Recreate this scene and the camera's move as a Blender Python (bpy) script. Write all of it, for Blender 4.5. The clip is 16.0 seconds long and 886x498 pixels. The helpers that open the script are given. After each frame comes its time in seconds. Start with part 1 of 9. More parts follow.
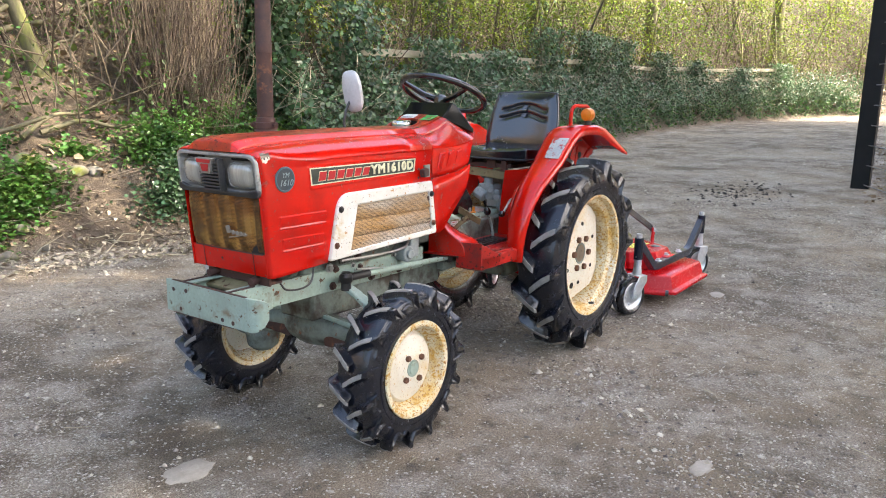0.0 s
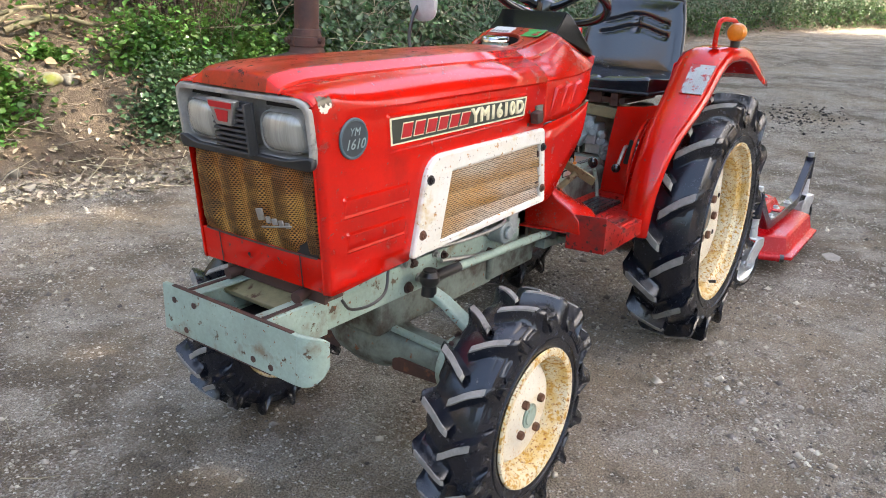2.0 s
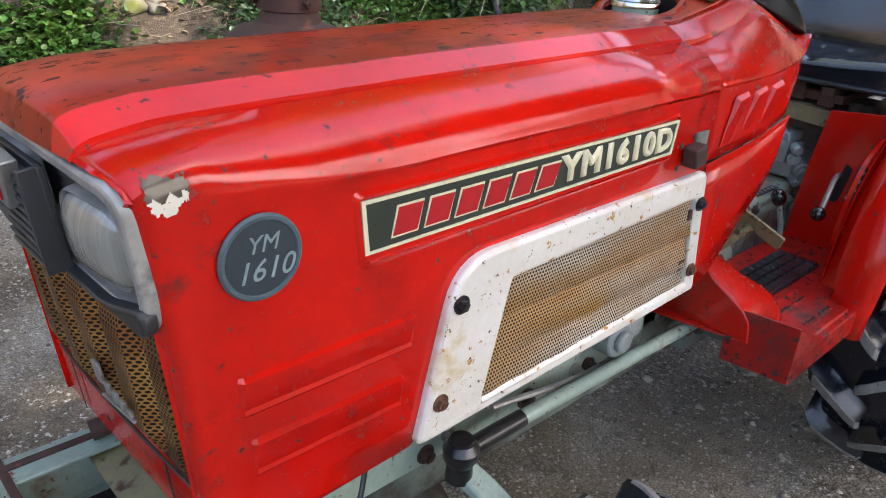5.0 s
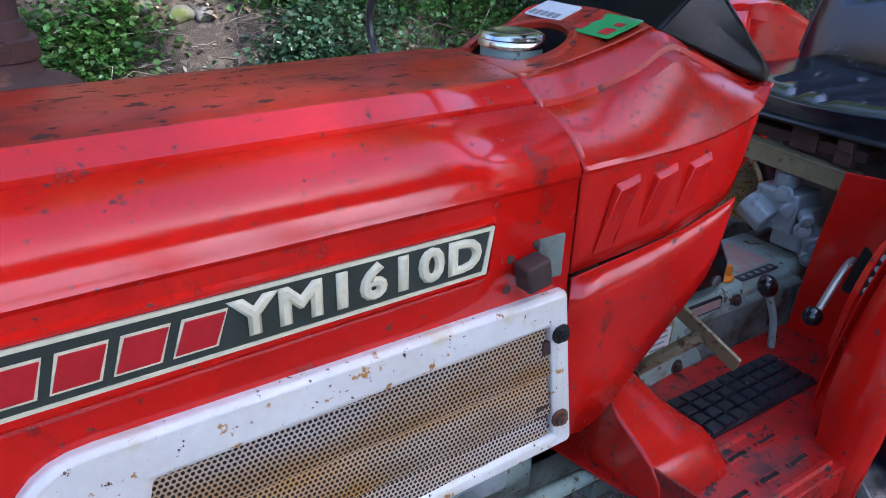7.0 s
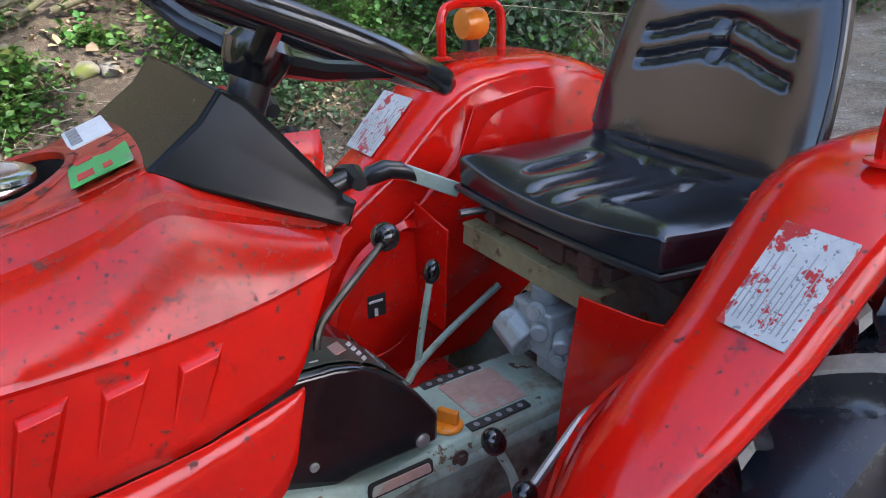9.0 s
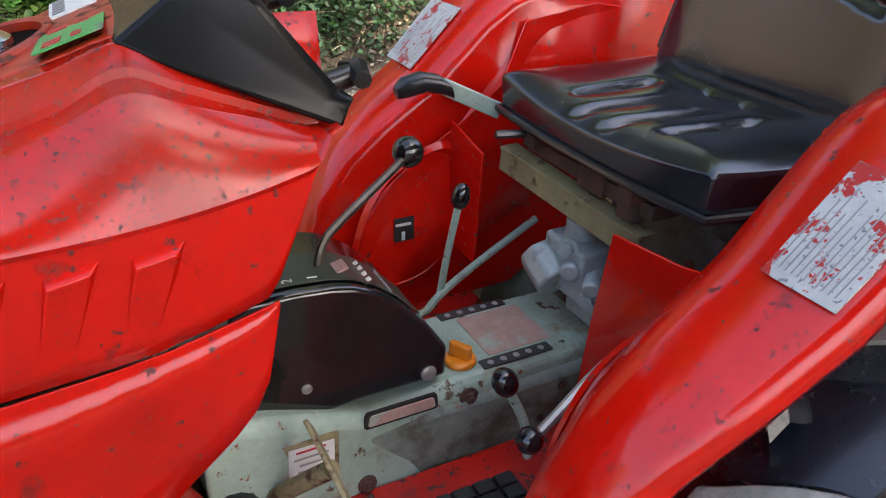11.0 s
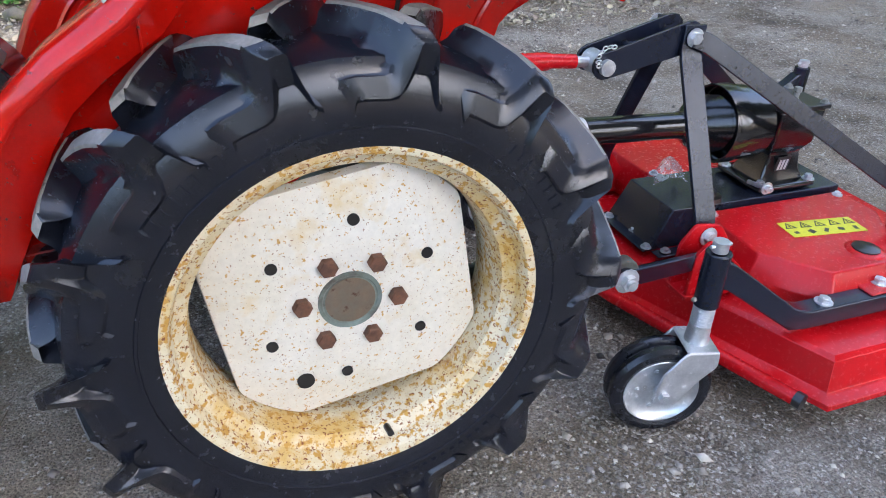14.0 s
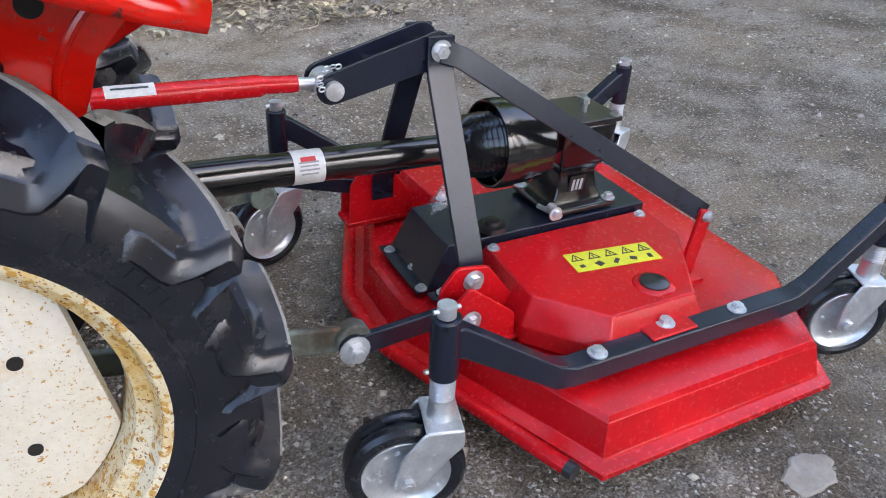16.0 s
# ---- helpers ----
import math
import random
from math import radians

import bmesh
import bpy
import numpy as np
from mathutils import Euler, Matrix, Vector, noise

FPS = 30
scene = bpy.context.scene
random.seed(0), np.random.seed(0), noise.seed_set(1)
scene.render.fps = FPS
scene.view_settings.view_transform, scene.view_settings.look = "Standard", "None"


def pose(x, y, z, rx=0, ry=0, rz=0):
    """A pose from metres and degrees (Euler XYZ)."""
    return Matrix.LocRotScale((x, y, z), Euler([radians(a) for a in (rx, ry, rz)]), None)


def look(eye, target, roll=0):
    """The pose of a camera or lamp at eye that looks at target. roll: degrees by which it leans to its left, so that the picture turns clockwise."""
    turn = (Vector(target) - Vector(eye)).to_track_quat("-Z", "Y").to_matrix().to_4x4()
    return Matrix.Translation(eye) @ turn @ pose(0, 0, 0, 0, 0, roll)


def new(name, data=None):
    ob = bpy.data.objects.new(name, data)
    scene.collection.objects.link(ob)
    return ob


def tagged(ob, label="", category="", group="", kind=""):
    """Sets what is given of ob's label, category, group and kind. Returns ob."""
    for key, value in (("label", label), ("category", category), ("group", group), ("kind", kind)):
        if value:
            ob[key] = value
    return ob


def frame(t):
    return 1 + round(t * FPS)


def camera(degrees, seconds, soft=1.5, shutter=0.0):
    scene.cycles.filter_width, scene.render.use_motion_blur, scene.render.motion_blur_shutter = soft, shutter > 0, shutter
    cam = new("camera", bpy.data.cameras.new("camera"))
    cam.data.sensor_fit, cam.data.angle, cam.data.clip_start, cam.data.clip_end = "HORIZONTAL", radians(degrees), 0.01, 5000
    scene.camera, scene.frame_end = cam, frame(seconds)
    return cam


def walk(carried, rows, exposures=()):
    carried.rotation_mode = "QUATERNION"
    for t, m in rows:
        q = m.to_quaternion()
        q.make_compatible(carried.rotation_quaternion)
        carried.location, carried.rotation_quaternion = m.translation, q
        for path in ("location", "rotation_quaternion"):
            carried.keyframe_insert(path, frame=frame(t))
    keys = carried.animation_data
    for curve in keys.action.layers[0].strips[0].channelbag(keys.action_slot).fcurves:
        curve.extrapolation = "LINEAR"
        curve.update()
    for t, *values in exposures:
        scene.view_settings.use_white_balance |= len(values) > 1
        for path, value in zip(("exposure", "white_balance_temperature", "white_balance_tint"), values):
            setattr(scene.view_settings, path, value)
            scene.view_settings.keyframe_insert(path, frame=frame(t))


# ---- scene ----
cam = camera(61.2, 16.0, 1.0)
PATH = [
    (0, (3.267, 1.947, 1.174), (1.675, 0.803, 0.779), 1.1),
    (0.5, (3.146, 1.722, 1.164), (1.555, 0.597, 0.716), 1.5),
    (1, (3.039, 1.513, 1.181), (1.455, 0.403, 0.672), 1.9),
    (1.5, (2.871, 1.321, 1.164), (1.299, 0.224, 0.591), 2.2),
    (2, (2.733, 1.155, 1.18), (1.179, 0.069, 0.543), 2.7),
    (2.5, (2.606, 0.949, 1.171), (1.077, -0.136, 0.476), 3.3),
    (2.8, (2.527, 0.823, 1.179), (1.017, -0.27, 0.453), 3.6),
    (3, (2.494, 0.768, 1.188), (0.993, -0.323, 0.441), 3.9),
    (3.2, (2.458, 0.731, 1.19), (0.97, -0.362, 0.423), 4.1),
    (5.3, (1.892, 0.706, 1.199), (0.659, -0.629, 0.364), 3.6),
    (5.5, (1.844, 0.702, 1.202), (0.638, -0.655, 0.364), 3.4),
    (6, (1.692, 0.71, 1.21), (0.557, -0.699, 0.356), 3.2),
    (6.5, (1.563, 0.736, 1.227), (0.488, -0.717, 0.371), 2.7),
    (7, (1.436, 0.7, 1.225), (0.396, -0.78, 0.373), 2.3),
    (7.5, (1.297, 0.665, 1.238), (0.271, -0.828, 0.391), 1.9),
    (8, (1.143, 0.675, 1.243), (0.098, -0.82, 0.422), 1.3),
    (8.5, (0.954, 0.701, 1.269), (-0.097, -0.789, 0.449), 1.5),
    (8.7, (0.894, 0.732, 1.278), (-0.149, -0.782, 0.492), 0.1),
    (10.8, (0.801, 0.682, 1.241), (-0.102, -0.848, 0.323), 2.1),
    (11, (0.78, 0.703, 1.227), (-0.058, -0.848, 0.282), 2.0),
    (11.5, (0.724, 0.792, 1.202), (-0.017, -0.784, 0.22), 1.9),
    (11.9, (0.665, 0.894, 1.209), (-0.065, -0.673, 0.203), 2.6),
    (12, (0.658, 0.934, 1.204), (-0.075, -0.639, 0.21), 2.8),
    (12.5, (0.605, 1.093, 1.181), (-0.112, -0.494, 0.196), 3.4),
    (13, (0.519, 1.199, 1.156), (-0.179, -0.398, 0.174), 3.8),
    (13.5, (0.359, 1.312, 1.132), (-0.322, -0.287, 0.143), 3.7),
    (13.6, (0.345, 1.315, 1.129), (-0.361, -0.276, 0.144), 3.3),
    (14, (0.244, 1.379, 1.129), (-0.416, -0.215, 0.119), 2.9),
    (14.5, (0.131, 1.335, 1.127), (-0.638, -0.201, 0.104), 2.6),
    (15, (0.003, 1.238, 1.134), (-0.839, -0.251, 0.097), 2.4),
    (15.5, (-0.106, 1.225, 1.14), (-0.968, -0.244, 0.093), 2.6),
    (16, (-0.248, 1.269, 1.136), (-1.064, -0.231, 0.094), 3.1),
]
walk(cam, [(t, look(eye, target, roll)) for t, eye, target, roll in PATH], [(0.0, 2.92, 7100, 12), (3.2, 2.82, 7200, 12), (5.5, 2.34, 6400, 14), (7.0, 2.14, 5300, 17), (8.5, 2.54, 5850, 13), (11.0, 2.62, 7000, 14), (12.3, 2.74, 7100, 13), (13.4, 2.86, 6300, 12), (14.5, 2.68, 6000, 12), (16.0, 2.74, 6400, 12)])

# ---------------------------------------------------------------- world and light
SUN_EL, SUN_AZ = 46.0, 118.0      # height above the horizon; direction on the ground, from +x towards +y
world = bpy.data.worlds.new("sky")
scene.world = world
world.use_nodes = True
wn = world.node_tree.nodes
sky = wn.new("ShaderNodeTexSky")
sky.sky_type, sky.sun_disc = "NISHITA", False
sky.sun_elevation, sky.sun_rotation = radians(SUN_EL), radians(90.0 - SUN_AZ)
sky.air_density, sky.dust_density, sky.ozone_density = 1.0, 3.0, 1.0
world.node_tree.links.new(sky.outputs[0], wn["Background"].inputs[0])
wn["Background"].inputs[1].default_value = 0.125
sun = new("sun", bpy.data.lights.new("sun", "SUN"))
sun.data.energy, sun.data.angle, sun.data.color = 4.0, radians(0.7), (1.0, 0.93, 0.82)
SUN_DIR = Vector((math.cos(radians(SUN_EL)) * math.cos(radians(SUN_AZ)), math.cos(radians(SUN_EL)) * math.sin(radians(SUN_AZ)), math.sin(radians(SUN_EL))))
sun.matrix_world = SUN_DIR.to_track_quat("Z", "Y").to_matrix().to_4x4()


# ---------------------------------------------------------------- materials
def mat(name, c1, c2=None, rough=0.5, metal=0.0, scale=6.0, fine=90.0, bump=0.15, coat=0.0, spots=(), fine_amount=0.25, stretch=(1, 1, 1), island=0.0, rough_var=0.15, depth=0.002, spec=0.5):
    """Two-scale paint: c1 to c2 by a broad noise, grain by a fine one; spots: (colour, scale, threshold, softness, roughness)."""
    m = bpy.data.materials.new(name)
    m.use_nodes = True
    nt, N = m.node_tree, m.node_tree.nodes
    L = nt.links.new
    p = N["Principled BSDF"]
    tc = N.new("ShaderNodeTexCoord")
    mp = N.new("ShaderNodeMapping")
    mp.inputs["Scale"].default_value = stretch
    L(tc.outputs["Object"], mp.inputs["Vector"])

    def nz(s, detail=5.0, r=0.6):
        n = N.new("ShaderNodeTexNoise")
        n.inputs["Scale"].default_value, n.inputs["Detail"].default_value, n.inputs["Roughness"].default_value = s, detail, r
        L(mp.outputs[0], n.inputs["Vector"])
        return n.outputs["Fac"]

    def ramp(src, a, b):
        n = N.new("ShaderNodeMapRange")
        n.inputs["From Min"].default_value, n.inputs["From Max"].default_value = a, b
        L(src, n.inputs["Value"])
        return n.outputs[0]

    def mix(fac, a, b, mode="MIX"):
        n = N.new("ShaderNodeMix")
        n.data_type, n.blend_type = "RGBA", mode
        for sock, v in ((n.inputs[0], fac), (n.inputs[6], a), (n.inputs[7], b)):
            if isinstance(v, (int, float)):
                sock.default_value = v
            elif isinstance(v, tuple):
                sock.default_value = (*v, 1.0)[:4]
            else:
                L(v, sock)
        return n.outputs[2]

    c2 = c2 or tuple(0.75 * v for v in c1)
    big, small = nz(scale), nz(fine, 4.0, 0.7)
    col = mix(ramp(big, 0.35, 0.65), c1, c2)
    dark = ramp(small, 0.3, 0.7)
    col = mix(fine_amount, col, mix(dark, (0.25, 0.25, 0.25), (1.0, 1.0, 1.0)), "MULTIPLY")
    rgh = N.new("ShaderNodeMath")
    rgh.operation = "MULTIPLY_ADD"
    L(small, rgh.inputs[0])
    rgh.inputs[1].default_value, rgh.inputs[2].default_value = rough_var, rough - rough_var / 2
    rough_out = rgh.outputs[0]
    if island:
        gi = N.new("ShaderNodeNewGeometry")
        hs = N.new("ShaderNodeHueSaturation")
        hs.inputs["Saturation"].default_value = 1.0
        L(col, hs.inputs["Color"])
        L(ramp_out(N, L, gi.outputs["Random Per Island"], 1.0 - island, 1.0 + island), hs.inputs["Value"])
        L(ramp_out(N, L, gi.outputs["Random Per Island"], 0.5 - 0.03, 0.5 + 0.02), hs.inputs["Hue"])
        col = hs.outputs[0]
    met_out = None
    for colour, s, thr, soft, r in spots:
        f = ramp(nz(s, 7.0, 0.62), thr, thr + soft)
        col = mix(f, col, colour)
        mr = N.new("ShaderNodeMix")
        L(f, mr.inputs[0])
        L(rough_out, mr.inputs[2])
        mr.inputs[3].default_value = r
        rough_out = mr.outputs[0]
        if metal:
            mm = N.new("ShaderNodeMix")
            L(f, mm.inputs[0])
            mm.inputs[2].default_value, mm.inputs[3].default_value = metal, 0.0
            met_out = mm.outputs[0]
    L(col, p.inputs["Base Color"])
    L(rough_out, p.inputs["Roughness"])
    p.inputs["Metallic"].default_value = metal
    p.inputs["Specular IOR Level"].default_value = spec
    if met_out:
        L(met_out, p.inputs["Metallic"])
    p.inputs["Coat Weight"].default_value = coat
    p.inputs["Coat Roughness"].default_value = 0.12
    if bump:
        b = N.new("ShaderNodeBump")
        b.inputs["Strength"].default_value, b.inputs["Distance"].default_value = bump, depth
        L(small, b.inputs["Height"])
        L(b.outputs[0], p.inputs["Normal"])
    return m


def ramp_out(N, L, src, lo, hi):
    n = N.new("ShaderNodeMapRange")
    n.inputs["To Min"].default_value, n.inputs["To Max"].default_value = lo, hi
    L(src, n.inputs["Value"])
    return n.outputs[0]


RUST = (0.20, 0.065, 0.018)
DRUST = (0.07, 0.028, 0.014)
RED = mat("red_paint", (0.66, 0.0090, 0.0032), (0.50, 0.007, 0.0032), 0.13, 0, 4, 160, 0.015, 0.0, [((0.36, 0.007, 0.004), 6, 0.54, 0.20, 0.22), ((0.20, 0.010, 0.007), 22, 0.62, 0.10, 0.4), ((0.09, 0.009, 0.007), 60, 0.63, 0.05, 0.6), ((0.06, 0.010, 0.008), 140, 0.66, 0.03, 0.6)], 0.12, rough_var=0.05)
RED_TOP = mat("weathered_red_paint", (0.50, 0.030, 0.007), (0.25, 0.019, 0.007), 0.30, 0, 7, 130, 0.06, 0.0, [((0.17, 0.020, 0.008), 18, 0.50, 0.16, 0.5), ((0.045, 0.012, 0.008), 75, 0.585, 0.05, 0.6)], 0.35, (0.5, 1, 1), spec=0.35)
RED_SPOTTED = mat("spotted_red_paint", (0.62, 0.010, 0.004), (0.42, 0.010, 0.004), 0.17, 0, 5, 150, 0.02, 0.0, [((0.30, 0.014, 0.006), 9, 0.52, 0.16, 0.3), ((0.12, 0.012, 0.008), 85, 0.60, 0.08, 0.5), ((0.05, 0.010, 0.008), 210, 0.605, 0.05, 0.6)], 0.2, rough_var=0.05)
RED_WORN = mat("worn_red_paint", (0.50, 0.012, 0.007), (0.34, 0.010, 0.007), 0.30, 0, 7, 120, 0.1, 0.1, [((0.090, 0.022, 0.018), 12, 0.53, 0.16, 0.6), ((0.030, 0.020, 0.017), 60, 0.57, 0.05, 0.7), (RUST, 30, 0.68, 0.05, 0.8)], 0.3)
RED_NEW = mat("new_red_paint", (0.60, 0.006, 0.011), (0.50, 0.006, 0.010), 0.26, 0, 4, 100, 0.04, 0.0, [((0.26, 0.10, 0.09), 18, 0.70, 0.05, 0.6), ((0.35, 0.28, 0.26), 60, 0.74, 0.03, 0.7)], 0.12, spec=0.35)
CREAM = mat("cream_paint", (0.78, 0.74, 0.64), (0.72, 0.66, 0.52), 0.45, 0, 6, 90, 0.08, 0.1, [((0.66, 0.52, 0.28), 9, 0.56, 0.14, 0.6), ((0.52, 0.29, 0.07), 120, 0.605, 0.04, 0.8), (RUST, 230, 0.63, 0.04, 0.85)], 0.15)
CREAM_RUST = mat("rusty_cream_rim_paint", (0.76, 0.70, 0.52), (0.70, 0.58, 0.34), 0.5, 0, 9, 90, 0.12, 0.0, [((0.60, 0.40, 0.13), 10, 0.50, 0.14, 0.6), ((0.38, 0.18, 0.035), 15, 0.62, 0.10, 0.8), ((0.50, 0.27, 0.05), 75, 0.525, 0.06, 0.8), (RUST, 180, 0.57, 0.05, 0.85)], 0.2)
WHITE = mat("white_panel_paint", (0.80, 0.78, 0.72), (0.72, 0.68, 0.58), 0.38, 0, 9, 90, 0.06, 0.2, [((0.62, 0.50, 0.30), 16, 0.57, 0.12, 0.7), ((0.46, 0.21, 0.045), 55, 0.62, 0.04, 0.8), (DRUST, 120, 0.645, 0.03, 0.85)], 0.12)
GREEN = mat("grey_green_paint", (0.33, 0.43, 0.36), (0.26, 0.34, 0.28), 0.5, 0, 8, 90, 0.12, 0.05, [((0.19, 0.16, 0.105), 13, 0.57, 0.12, 0.7), ((0.09, 0.055, 0.03), 34, 0.62, 0.04, 0.85), (RUST, 70, 0.635, 0.04, 0.85)], 0.25)
GREEN_DIRTY = mat("dirty_grey_green_paint", (0.22, 0.27, 0.23), (0.10, 0.105, 0.085), 0.62, 0, 9, 80, 0.2, 0.0, [((0.055, 0.040, 0.028), 9, 0.50, 0.14, 0.85), (RUST, 35, 0.63, 0.05, 0.85)], 0.35)
OCHRE = mat("rusty_ochre_paint", (0.29, 0.25, 0.13), (0.20, 0.165, 0.085), 0.6, 0, 10, 90, 0.2, 0.0, [(DRUST, 30, 0.55, 0.10, 0.85)], 0.3)
ALU = mat("cast_aluminium", (0.38, 0.43, 0.43), (0.30, 0.34, 0.34), 0.45, 0.35, 14, 110, 0.2, 0.0, [((0.16, 0.15, 0.13), 20, 0.60, 0.12, 0.8)], 0.25)
RUSTY = mat("rusty_steel", (0.10, 0.045, 0.032), (0.055, 0.032, 0.028), 0.72, 0.2, 12, 120, 0.25, 0.0, [((0.17, 0.07, 0.035), 26, 0.58, 0.10, 0.85)], 0.3)
HUB = mat("rusty_hub", (0.19, 0.13, 0.08), (0.13, 0.115, 0.085), 0.65, 0.1, 30, 120, 0.2, 0, [(DRUST, 50, 0.58, 0.08, 0.8)], 0.3)
BOLT_RUST = mat("rusty_bolt", (0.20, 0.09, 0.05), (0.11, 0.055, 0.035), 0.7, 0.3, 60, 300, 0.3)
ZINC = mat("zinc_plate", (0.72, 0.74, 0.75), (0.55, 0.57, 0.59), 0.33, 0.70, 26, 160, 0.10, 0, [((0.42, 0.41, 0.39), 30, 0.62, 0.08, 0.5), ((0.80, 0.81, 0.82), 60, 0.60, 0.05, 0.25)], 0.2)
BRONZE = mat("dark_oiled_steel", (0.16, 0.14, 0.115), (0.10, 0.088, 0.072), 0.38, 0.8, 20, 140, 0.08, 0, [(DRUST, 30, 0.60, 0.08, 0.8)], 0.2)
CHROME = mat("chrome", (0.80, 0.80, 0.78), (0.70, 0.70, 0.68), 0.16, 1.0, 12, 100, 0.02, 0, (), 0.08)
STEEL = mat("bare_steel", (0.42, 0.42, 0.40), (0.30, 0.29, 0.27), 0.42, 0.7, 20, 140, 0.08, 0, [(DRUST, 30, 0.64, 0.08, 0.8)], 0.2)
BLACK = mat("black_paint", (0.012, 0.012, 0.013), (0.018, 0.017, 0.017), 0.32, 0, 10, 120, 0.05, 0.3, [((0.10, 0.09, 0.08), 60, 0.72, 0.03, 0.7)], 0.15)
BLACK_SATIN = mat("blue_black_frame_paint", (0.009, 0.013, 0.026), (0.013, 0.017, 0.031), 0.24, 0, 8, 110, 0.04, 0.0, [((0.07, 0.07, 0.07), 45, 0.72, 0.06, 0.7)], 0.2, spec=0.5)
BLACK_GLOSS = mat("black_gloss_plastic", (0.009, 0.009, 0.010), (0.012, 0.012, 0.013), 0.14, 0, 8, 60, 0.03, 0.5, [((0.05, 0.05, 0.05), 30, 0.66, 0.2, 0.4)], 0.1)
PLASTIC = mat("black_grained_plastic", (0.006, 0.0065, 0.007), (0.009, 0.009, 0.009), 0.22, 0, 10, 500, 0.02, 0, [((0.10, 0.10, 0.10), 70, 0.72, 0.03, 0.7)], 0.2, spec=0.18)
VINYL = mat("black_vinyl", (0.008, 0.009, 0.013), (0.013, 0.014, 0.018), 0.15, 0, 7, 350, 0.06, 0.0, [((0.045, 0.042, 0.037), 14, 0.60, 0.16, 0.4)], 0.2, spec=0.9)
RUBBER = mat("black_rubber", (0.007, 0.009, 0.015), (0.012, 0.014, 0.021), 0.24, 0, 12, 140, 0.10, 0.0, [((0.026, 0.026, 0.028), 9, 0.55, 0.30, 0.42), ((0.036, 0.035, 0.035), 38, 0.62, 0.14, 0.55), ((0.09, 0.086, 0.08), 90, 0.67, 0.05, 0.7)], 0.3, spec=0.6)
RUBBER_WORN = mat("worn_dusty_rubber", (0.31, 0.29, 0.26), (0.20, 0.19, 0.17), 0.8, 0, 22, 180, 0.35, 0.0, [((0.045, 0.045, 0.045), 26, 0.60, 0.10, 0.7)], 0.35)
MAT_RUBBER = mat("black_floor_mat_rubber", (0.016, 0.017, 0.020), (0.028, 0.028, 0.030), 0.22, 0, 20, 200, 0.1, 0, [((0.10, 0.09, 0.08), 22, 0.62, 0.12, 0.8)], 0.25)
BEZEL = mat("worn_silver_black_bezel", (0.46, 0.44, 0.40), (0.30, 0.29, 0.27), 0.42, 0.35, 16, 90, 0.1, 0, [((0.05, 0.05, 0.05), 14, 0.58, 0.12, 0.6)], 0.25)
BEZEL_DARK = mat("dark_grey_bezel", (0.05, 0.05, 0.052), (0.035, 0.036, 0.038), 0.4, 0.1, 14, 90, 0.08)
GLASS = mat("headlight_glass", (0.42, 0.41, 0.36), (0.30, 0.29, 0.25), 0.14, 0.25, 5, 30, 0.25, 0.6, (), 0.2, (1, 14, 1), depth=0.004)
# near-black for openings and joints, their inner shade put into the colour
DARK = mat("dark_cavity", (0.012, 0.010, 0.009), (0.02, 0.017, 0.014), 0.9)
BADGE = mat("dark_green_badge", (0.030, 0.040, 0.030), (0.040, 0.050, 0.038), 0.4, 0, 8, 120, 0.03, 0.2)
BADGE_BLUE = mat("dark_slate_badge", (0.028, 0.040, 0.052), (0.035, 0.048, 0.058), 0.45, 0, 12, 120, 0.05)
RING = mat("grey_slate_ring", (0.10, 0.15, 0.17), (0.08, 0.12, 0.14), 0.45, 0.2, 12, 120, 0.05)
PALE_BLUE = mat("pale_slate_lettering", (0.28, 0.36, 0.37), (0.22, 0.30, 0.31), 0.5)
CREAM_INK = mat("cream_lettering", (0.80, 0.74, 0.50), (0.74, 0.68, 0.46), 0.45)
RED_INK = mat("red_lettering", (0.52, 0.012, 0.018), (0.46, 0.012, 0.018), 0.4)
STICKER = mat("torn_white_sticker", (0.50, 0.51, 0.49), (0.40, 0.41, 0.40), 0.55, 0, 20, 140, 0.05, 0, [((0.40, 0.015, 0.012), 38, 0.55, 0.02, 0.4), ((0.16, 0.17, 0.18), 150, 0.60, 0.03, 0.6)], 0.2)
PAPER = mat("white_paper_label", (0.72, 0.72, 0.70), (0.66, 0.66, 0.64), 0.5)
INK = mat("black_ink", (0.02, 0.02, 0.02), (0.03, 0.03, 0.03), 0.5)
GREY_INK = mat("grey_ink", (0.25, 0.25, 0.25), (0.3, 0.3, 0.3), 0.5)
PINK = mat("faded_pink_plate", (0.45, 0.26, 0.23), (0.36, 0.24, 0.19), 0.6, 0, 20, 90, 0.05, 0, [((0.30, 0.33, 0.28), 30, 0.55, 0.1, 0.6), (RUST, 40, 0.64, 0.05, 0.8)], 0.3)
GREEN_STICKER = mat("green_sticker", (0.03, 0.40, 0.08), (0.05, 0.34, 0.09), 0.4, 0, 16, 90, 0.03, 0, [((0.22, 0.22, 0.19), 14, 0.56, 0.05, 0.6)])
YELLOW = mat("yellow_sticker", (0.80, 0.76, 0.04), (0.76, 0.72, 0.04), 0.4)
ORANGE = mat("orange_plastic", (0.75, 0.22, 0.01), (0.65, 0.18, 0.01), 0.3, 0, 10, 60, 0.1, 0.3)
MIRROR_BACK = mat("grey_mirror_back", (0.55, 0.56, 0.56), (0.48, 0.49, 0.50), 0.4, 0.1, 8, 90, 0.05)
MIRROR = mat("mirror_glass", (0.85, 0.86, 0.87), (0.85, 0.86, 0.87), 0.04, 1.0, bump=0, fine_amount=0.0)
